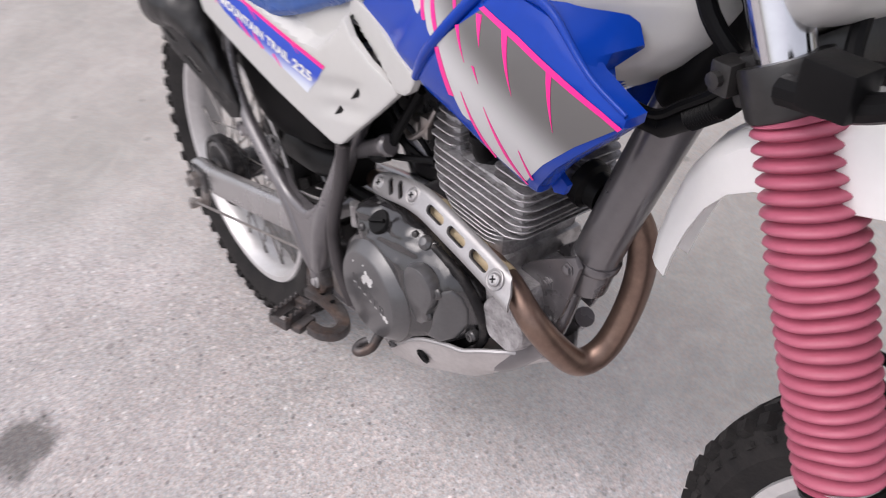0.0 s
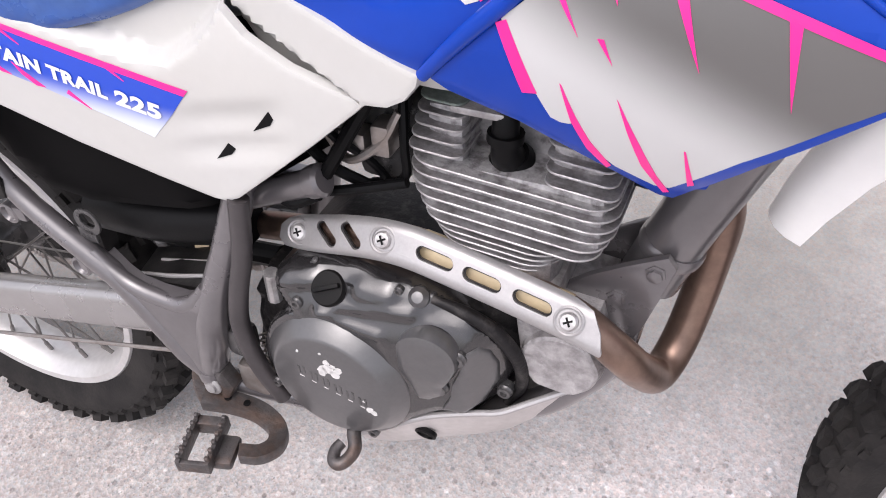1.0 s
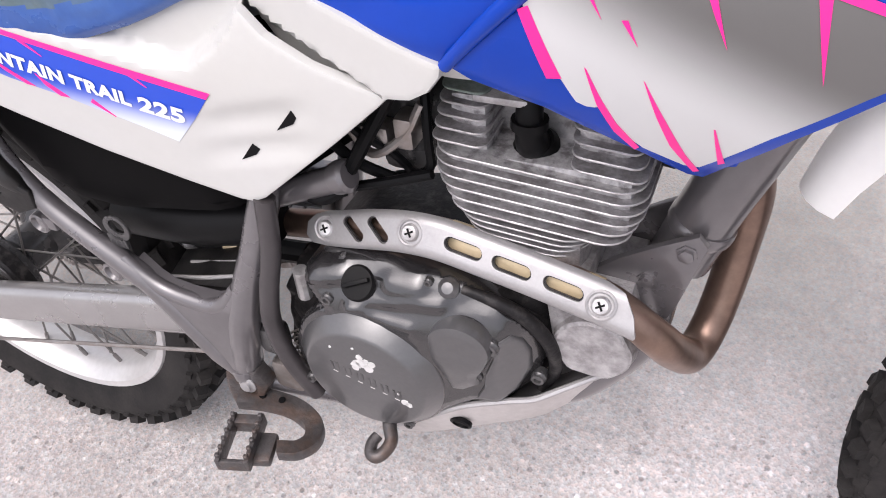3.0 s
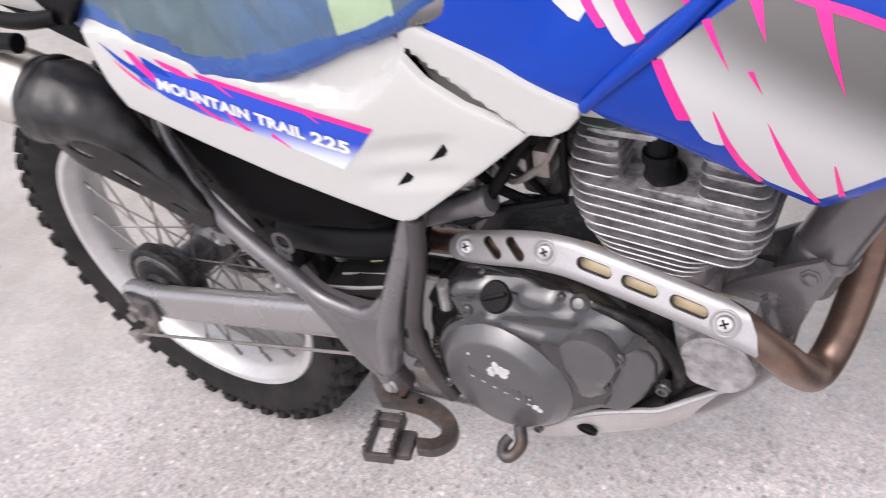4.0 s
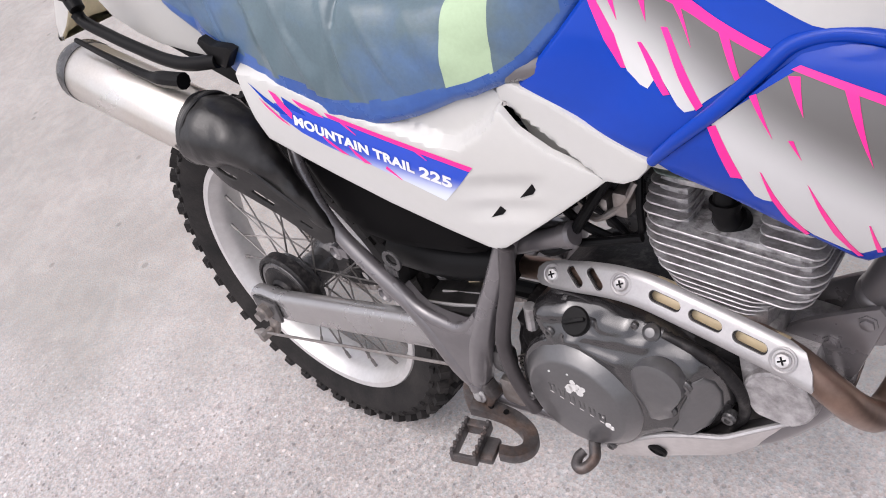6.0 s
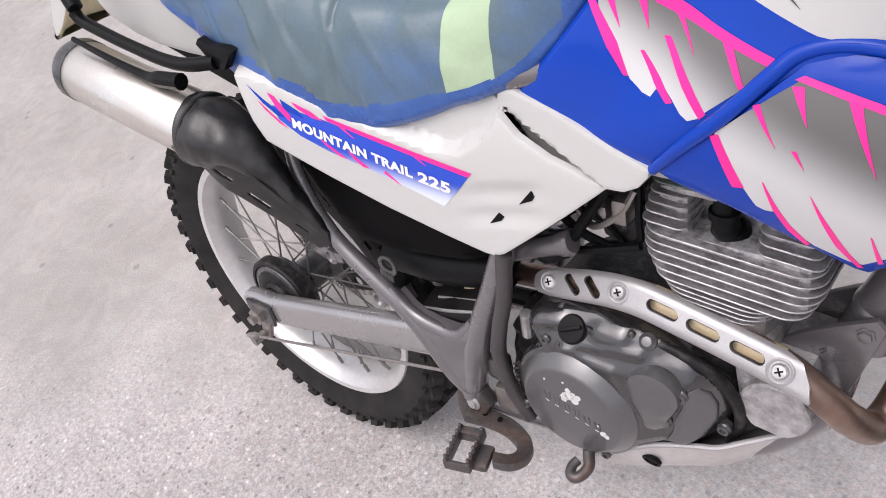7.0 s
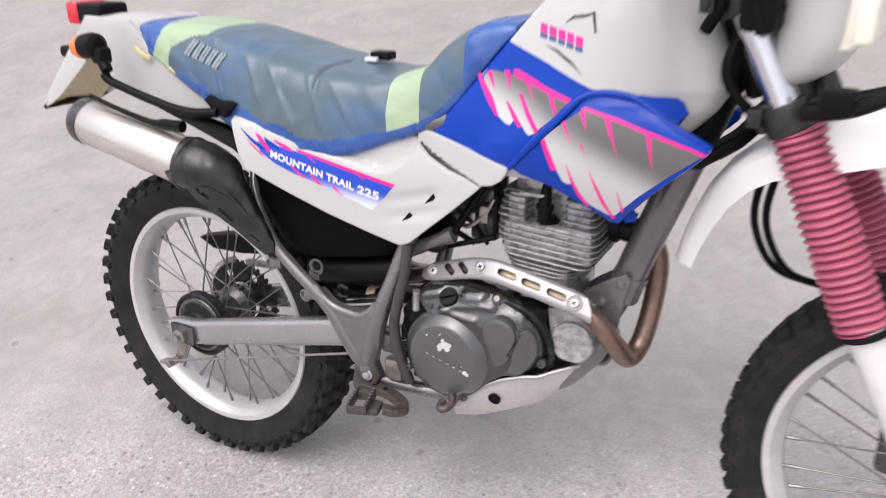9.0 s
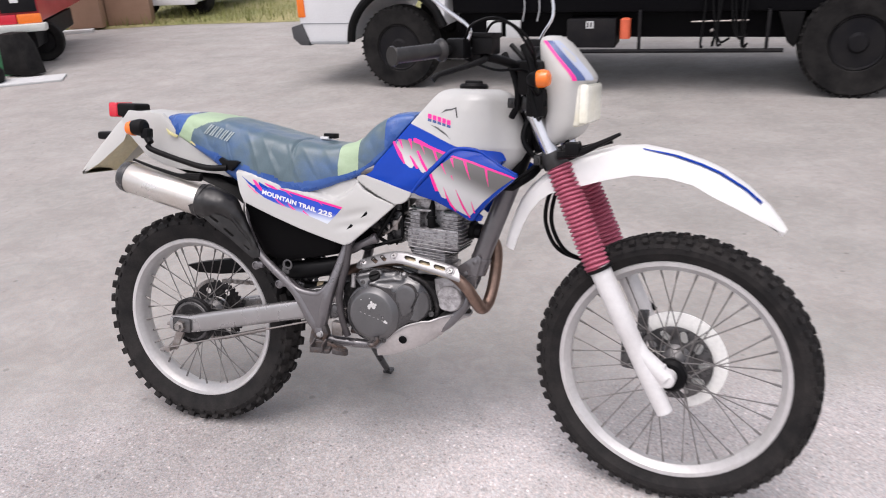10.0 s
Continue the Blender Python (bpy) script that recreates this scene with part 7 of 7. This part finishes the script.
for dx in (0.0, 0.016):
    part("brake_hose", tube([(1.045 + dx, 0.03, 0.80), (1.022 + dx, 0.02, 0.735), (1.020 + dx, 0.02, 0.67), (1.050 + dx, 0.035, 0.605), (1.11, 0.075, 0.572), (1.19, 0.105, 0.555), (1.245, 0.10, 0.50), (1.30, 0.09, 0.46)], 0.0055, 10), HOSE, bike, "black front brake hose", m=TURNED)
# disc brake on the far side
dk = pierced(disc(WB, 0.343, 0.095, 72), [disc(WB, 0.343, 0.044, 40)] + [slot(WB + 0.067 * math.cos(a), 0.343 + 0.067 * math.sin(a), WB + 0.079 * math.cos(a + 0.10), 0.343 + 0.079 * math.sin(a + 0.10), 0.009) for a in (2 * math.pi * k / 10 for k in range(10))], lambda x, z: 0.040, 0.004, 0.0005)
part("brake_disc", dk, CASE, front_wheel, "dark drilled brake disc", m=TURNED)
guard = pierced([(WB + 0.126 * math.cos(radians(a)), 0.343 + 0.126 * math.sin(radians(a))) for a in range(-70, 131, 5)] + [(WB + 0.052 * math.cos(radians(a)), 0.343 + 0.052 * math.sin(radians(a))) for a in range(130, -71, -8)], [disc(WB + 0.068, 0.36, 0.006)], lambda x, z: 0.058, 0.006, 0.002)
part("disc_guard", guard, BRIGHTW, bike, "white plastic brake disc guard", m=TURNED)
cal = block((1.225, 0.045, 0.30), (1.285, 0.095, 0.41), 0.014, 3)
block((1.262, 0.05, 0.40), (1.290, 0.09, 0.465), 0.008, bm=cal)
part("brake_caliper", cal, CASE, bike, "dark front brake caliper", m=TURNED)
gear = bmesh.new()
turned([(0.036, 0), (0.041, 0.005), (0.041, 0.020), (0.034, 0.028), (0.02, 0.030)], (WB + 0.006, -0.030, 0.343), (0, -1, 0), 32, bm=gear)
part("speedometer_drive", gear, HOSE, bike, "black speedometer drive at the front hub", m=TURNED)

# ---- the yard behind ----
TRUCKBLACK = material("truck_black_paint", (0.002, 0.002, 0.003), 0.5, second=(0.004, 0.004, 0.005), scale=2, amount=0.5, bump=0.03, spec=0.08)
TRUCKWHITE = material("truck_white_paint", (0.72, 0.73, 0.75), 0.35, second=(0.6, 0.6, 0.6), scale=1.5, amount=0.4, coat=0.3, bump=0)
TRUCKTYRE = material("truck_tyre", (0.0045, 0.0044, 0.0048), 0.8, second=(0.045, 0.042, 0.040), scale=5, amount=0.5, fine=60, bump=0.2, spec=0.15)
DARKSTEEL = material("grimy_chassis", (0.006, 0.006, 0.008), 0.6, second=(0.022, 0.020, 0.019), scale=5, amount=0.6, spec=0.15)
GREYSHEET = material("grey_sheet", (0.30, 0.31, 0.32), 0.5, scale=3, amount=0.4)
DARKGREY = material("dark_grey_bumper", (0.045, 0.045, 0.05), 0.5, second=(0.09, 0.09, 0.09), scale=3, amount=0.4)
REDPAINT = material("red_vehicle_paint", (0.45, 0.01, 0.03), 0.35, scale=2, amount=0.4, coat=0.3)
CREAM = material("dirty_white_bumper", (0.58, 0.60, 0.57), 0.5, second=(0.4, 0.4, 0.36), scale=4, amount=0.5)
BROWN = material("brown_timber_panel", (0.30, 0.19, 0.13), 0.7, second=(0.2, 0.12, 0.08), scale=2.5, amount=0.6)
GRASS = material("dry_grass_verge", (0.17, 0.18, 0.06), 0.9, second=(0.36, 0.31, 0.16), scale=0.9, amount=0.8, fine=25, grain=0.25, bump=0.6, depth=0.03)
BLADE = material("grass_blades", (0.12, 0.15, 0.035), 0.8, second=(0.30, 0.27, 0.11), scale=1.5, amount=0.8, island=0.3)
GREEN = material("green_bucket", (0.05, 0.22, 0.10), 0.5)
CARTON = material("pale_board", (0.55, 0.56, 0.56), 0.7, second=(0.42, 0.42, 0.42), scale=4, amount=0.5)
ORANGE = material("orange_marker", (0.70, 0.13, 0.06), 0.5)


def truck_wheel(owner, x, y, r, width, label, bore=0.60):
    tyre = turned([(r * bore, -width / 2 * 0.78), (r * (bore + 0.04), -width / 2 * 0.94), (r * (bore + 0.22), -width / 2), (r * 0.90, -width / 2 * 0.97), (r * 0.935, -width / 2 * 0.985), (r * 0.95, -width / 2 * 0.90), (r * 0.985, -width / 2 * 0.8), (r, -width / 2 * 0.5), (r, width / 2 * 0.5), (r * 0.985, width / 2 * 0.8), (r * 0.92, width / 2), (r * bore, width / 2 * 0.8)], (x, y, r), (0, 1, 0), 56)
    # grooves between the shoulder blocks
    for i in range(40):
        a = 2 * math.pi * i / 40
        block((-r * 0.022, -width * 0.50, r * 0.950), (r * 0.022, -width * 0.24, r * 1.003), 0, bm=tyre, m=Matrix.Translation((x, y, r)) @ Matrix.Rotation(a, 4, "Y"))
    t = part("wheel", tyre, TRUCKTYRE, owner, label)
    part("rim", turned([(r * (bore + 0.02), -width / 2 * 0.80), (r * bore, -width / 2 * 0.90), (r * (bore - 0.03), -width / 2 * 0.8), (r * (bore - 0.08), -width * 0.16), (r * bore * 0.62, -width * 0.14), (r * bore * 0.48, -width * 0.32), (r * bore * 0.36, -width * 0.44), (r * bore * 0.30, -width * 0.50), (0.01, -width * 0.51)], (x, y, r), (0, 1, 0), 40), DARKSTEEL, t, "dark steel wheel disc")
    for i in range(6):
        a = 2 * math.pi * i / 6
        part("wheel_nut", turned([(0.016, 0), (0.016, 0.03)], (x + r * bore * 0.72 * math.cos(a), y - width * 0.14, r + r * bore * 0.72 * math.sin(a)), (0, -1, 0), 6), DARKGREY, t)
    return t


truck = thing("truck", pose(0, 4.65, 0), "white-cab truck with black bodywork and hanging hoses", "truck")
cab = panel([(-2.12, 0.40), (-2.08, 0.38), (-1.66, 0.385), (-1.62, 0.42), (-1.60, 0.52), (-1.52, 0.66), (-1.38, 0.77), (-1.19, 0.80), (-0.98, 0.77), (-0.84, 0.66), (-0.77, 0.52), (-0.74, 0.80), (-0.74, 1.95), (-1.75, 1.98), (-1.98, 1.25), (-2.12, 1.15)], lambda x, z: 0.0, 1.55, 5, 0.03)
part("cab", cab, TRUCKWHITE, truck, "white painted cab")
part("wheel_arch", tube([(-1.63, 0.0, 0.40), (-1.60, 0.0, 0.54), (-1.51, 0.0, 0.68), (-1.37, 0.0, 0.785), (-1.19, 0.0, 0.815), (-1.0, 0.0, 0.785), (-0.86, 0.0, 0.68), (-0.77, 0.0, 0.52)], 0.038, 10), BLACKP, truck, "black wheel arch trim")
part("bumper", panel([(-2.20, 0.52), (-2.19, 0.42), (-2.12, 0.36), (-2.03, 0.36), (-2.04, 0.42), (-2.09, 0.55)], lambda x, z: -0.02, 1.6, 5, 0.02), DARKGREY, truck, "dark grey front bumper corner")
part("side_marker", block((-2.12, -0.012, 0.60), (-2.05, 0.02, 0.85), 0.01), AMBER, truck, "amber side lamp")
part("cab_seam", block((-2.10, -0.004, 0.545), (-1.62, 0.004, 0.553), 0), GREYSHEET, truck)
part("cab_step", block((-2.02, -0.012, 0.372), (-1.66, 0.03, 0.398), 0.006), GREYSHEET, truck)
truck_wheel(truck, -1.19, 0.10, 0.345, 0.20, "black front truck tyre", 0.54)
truck_wheel(truck, 2.35, 0.12, 0.395, 0.24, "large dusty rear truck tyre", 0.48)
truck_wheel(truck, -1.19, 1.45, 0.345, 0.20, "black front truck tyre")
truck_wheel(truck, 2.37, 1.45, 0.385, 0.24, "large black rear truck tyre")
part("body_side", block((-0.70, 0.02, 0.62), (3.9, 1.75, 2.1), 0.03), TRUCKBLACK, truck, "black body side")
part("body_skirt", block((-0.70, 0.25, 0.40), (1.9, 0.30, 0.64), 0.01), TRUCKBLACK, truck, "black underbody panel")
part("chassis_rail", join(block((-0.8, 0.42, 0.42), (3.8, 0.50, 0.60), 0.01), block((-0.8, 1.2, 0.42), (3.8, 1.28, 0.60), 0.01)), DARKSTEEL, truck, "dark chassis rails")
part("mudguard", panel([(1.80, 0.62), (1.88, 0.40), (1.93, 0.36), (1.96, 0.45), (1.98, 0.62)], lambda x, z: 0.02, 0.30, 5, 0.01), BLACKP, truck, "black rubber rear mudguard")
side = tube([(0.30, 0.0, 0.325), (1.86, 0.0, 0.345)], 0.016, 8, 0)
for x in (0.82, 1.74):
    block((x - 0.012, -0.01, 0.33), (x + 0.012, 0.02, 0.64), 0.003, bm=side)
part("side_guard", side, DARKSTEEL, truck, "thin dark side guard rail")
box = part("tool_box", block((0.26, -0.01, 0.355), (0.64, 0.30, 0.575), 0.012), DARKSTEEL, truck, "dark steel tool box with pale label")
part("label_plate", block((0.41, -0.016, 0.505), (0.47, -0.009, 0.56), 0), CARTON, box, "pale label with bars")
for x in (0.420, 0.445):
    part("label_bar", block((x, -0.019, 0.515), (x + 0.010, -0.0155, 0.55), 0), DARKSTEEL, box)
part("marker_can", turned([(0.001, 0), (0.042, 0.004), (0.042, 0.15), (0.02, 0.16)], (0.71, 0.03, 0.42), (0, 0, 1), 16), ORANGE, truck, "orange cylinder under the body")
for x in (-0.40, -0.24):
    part("tank_plate", block((x, 0.0, 0.43), (x + 0.12, 0.04, 0.565), 0.006), CARTON, truck, "pale square plate")
part("sill_board", block((0.66, 0.55, 0.37), (1.75, 0.60, 0.43), 0.004), CARTON, truck, "pale board behind the rail")
rh = random.Random(4)
for k in range(8):
    x = 1.30 + 0.04 * k + rh.uniform(-0.01, 0.01)
    d = rh.uniform(0.36, 0.46)
    sw_ = rh.uniform(-0.09, 0.09)
    part("hanging_hose", tube([(x, -0.03, 0.85), (x + sw_ * 0.3, -0.04, 0.62), (x + sw_, -0.05, d + 0.02), (x + sw_ * 1.6 + 0.03, -0.05, d + 0.05 * rh.random())], 0.009, 8), HOSE, truck, "dangling dark hose")
part("hose_hook", join(tube([(1.20, -0.03, 0.555), (1.60, -0.03, 0.565)], 0.006, 6, 0), tube([(1.34, -0.035, 0.49), (1.36, -0.035, 0.50)], 0.012, 8, 0)), STEEL, truck, "thin rack holding the hoses")
for x in (-0.10, 0.02):
    part("body_strap", tube([(x, 0.0, 0.56), (x + 0.02, -0.01, 0.70), (x - 0.03, -0.01, 0.95)], 0.008, 6), GREYSHEET, truck, "pale strap on the black body")

van = thing("red_vehicle", pose(-5.90, 4.93, 0, 0, 0, 33), "red and white delivery vehicle seen from its lamps and bumper", "vehicle")
part("body", block((-1.2, 0.06, 0.50), (0.42, 2.6, 1.7), 0.04), REDPAINT, van, "red painted body")
part("bumper", block((-1.25, -0.06, 0.42), (0.47, 0.10, 0.50), 0.02), CREAM, van, "dirty white bumper")
part("red_panel", block((-1.2, 0.03, 0.50), (0.18, 0.08, 0.60), 0.01), RED, van, "long red lamp strip")
part("lamp", block((0.19, 0.02, 0.50), (0.43, 0.08, 0.60), 0.01), AMBER, van, "amber corner lamp")
part("window", block((-1.1, 0.035, 0.62), (0.02, 0.07, 0.84), 0.01), GREYSHEET, van, "grey dusty panel")
part("window", block((0.04, 0.03, 0.62), (0.40, 0.07, 0.86), 0.01), DARKSTEEL, van, "dark panel with pale tag")
part("tag", block((0.16, 0.02, 0.72), (0.24, 0.032, 0.82), 0), DECALW, van)
part("underbody", block((-1.0, 0.2, 0.22), (0.30, 2.4, 0.44), 0.02), DARKSTEEL, van, "dark underbody")
part("number_panel", block((-0.42, 0.0, 0.33), (-0.10, 0.03, 0.42), 0.005), GREYSHEET, van, "blank grey plate")
for x in (-0.90, 0.24):
    truck_wheel(van, x, 0.75, 0.23, 0.16, "black vehicle tyre")

mat_ = thing("ground_board", pose(-5.25, 4.50, 0, 0, 0, 36), "pale flat board lying on the asphalt", "board")
part("board", block((-0.62, -0.16, 0.0), (0.36, 0.20, 0.022), 0.006), CARTON, mat_)
pile = thing("jack_stand", pose(-5.55, 4.72, 0), "dark rubber wheel leaning under the vehicle", "jack stand")
part("rubber_block", panel([(-0.22, 0.0), (0.16, 0.0), (0.10, 0.30), (0.02, 0.42), (-0.18, 0.42)], lambda x, z: 0.0, 0.20, 1, 0.02), TRUCKTYRE, pile, "dark tapered rubber block", m=pose(0, 0, 0.022))
tub = thing("tyre_on_ground", pose(-5.62, 4.28, 0.0), "small black tyre lying flat with a white cover", "tyre")
part("tyre", turned([(0.12, 0.02), (0.20, 0.0), (0.235, 0.05), (0.235, 0.13), (0.20, 0.18), (0.12, 0.16)], (0, 0, 0), (0, 0, 1), 36), TRUCKTYRE, tub)
part("cover", turned([(0.10, 0.10), (0.19, 0.176), (0.20, 0.188), (0.12, 0.20), (0.001, 0.195)], (0, 0, 0), (0, 0, 1), 30), CARTON, tub, "crumpled white cover")
pail = thing("bucket", pose(-5.85, 4.85, 0), "small green plastic bucket", "bucket")
part("pail", turned([(0.001, 0), (0.10, 0.0), (0.13, 0.26), (0.138, 0.27), (0.125, 0.262), (0.098, 0.01)], (0, 0, 0), (0, 0, 1), 28), GREEN, pail)

# verge with dry grass, boards and a far van
verge = bmesh.new()
rv = random.Random(12)
edge_line = [(-60, -8.0), (-12, 6.9), (-9.0, 7.55), (-7.4, 8.15), (-6.4, 8.62), (-5.2, 8.8), (-4.3, 8.95), (-2, 9.3), (8, 10.4), (60, 16)]
low = [verge.verts.new((x, y, 0.004)) for x, y in edge_line]
mid = [verge.verts.new((x * 1.0, y + 0.35, 0.06 + rv.uniform(0, 0.03))) for x, y in edge_line]
far = [verge.verts.new((x * 1.3, y + 45, 0.10)) for x, y in edge_line]
for a, b in ((low, mid), (mid, far)):
    for i in range(len(a) - 1):
        verge.faces.new((a[i], a[i + 1], b[i + 1], b[i]))
v = part("verge", verge, GRASS, None)
tagged(v, "dry grass verge along the edge of the yard", "grass verge", kind="structure")
gb = bmesh.new()
for i in range(5200):
    x = rv.uniform(-13, -3.2)
    y = interp(x, edge_line)[0] + abs(rv.gauss(0, 1.6)) + 0.02
    h, a = rv.uniform(0.04, 0.15), rv.uniform(0, 6.28)
    dx, dy, tx, ty = math.cos(a) * 0.008, math.sin(a) * 0.008, rv.uniform(-0.05, 0.05), rv.uniform(-0.05, 0.05)
    gb.faces.new((gb.verts.new((x - dx, y - dy, 0.02)), gb.verts.new((x + dx, y + dy, 0.02)), gb.verts.new((x + tx, y + ty, 0.06 + h))))
g = part("grass", gb, BLADE, None)
tagged(g, "sparse dry and green grass blades", "grass", kind="stuff")
for x, y, w, h, rz in ((-7.62, 8.02, 0.52, 0.95, 20), (-7.13, 8.42, 0.66, 0.95, 24)):
    bd = thing("timber_panel", pose(x, y, 0.05, 0, 0, rz), "brown timber panel standing at the verge", "panel", group="panels at the verge")
    part("panel_board", block((-w / 2, 0, -0.02), (w / 2, 0.25, h), 0.02), BROWN, bd)
    part("panel_ledge", block((-w / 2, -0.03, h * 0.55), (w / 2, 0.01, h * 0.60), 0.005), BROWN, bd)
kerb = thing("kerb_stone", pose(-7.85, 7.62, 0, 0, 0, 30), "pale kerb stone at the edge of the verge", "kerb")
part("stone", block((-0.65, -0.08, -0.01), (0.55, 0.08, 0.05), 0.015), CARTON, kerb)
kei = thing("white_van", pose(-6.90, 8.86, 0.06, 0, 0, 8), "small white van parked on the grass", "van")
part("body", block((-0.68, 0.0, 0.22), (0.62, 2.6, 1.6), 0.05), TRUCKWHITE, kei, "white van body")
part("bumper", block((-0.70, -0.04, 0.20), (0.64, 0.05, 0.32), 0.02), TRUCKWHITE, kei, "white bumper")
part("tail_lamp", block((-0.60, -0.02, 0.36), (-0.32, 0.02, 0.50), 0.01), RED, kei, "dark red tail lamp")
for x in (-0.50, 0.46):
    truck_wheel(kei, x, 0.45, 0.25, 0.15, "black van tyre")
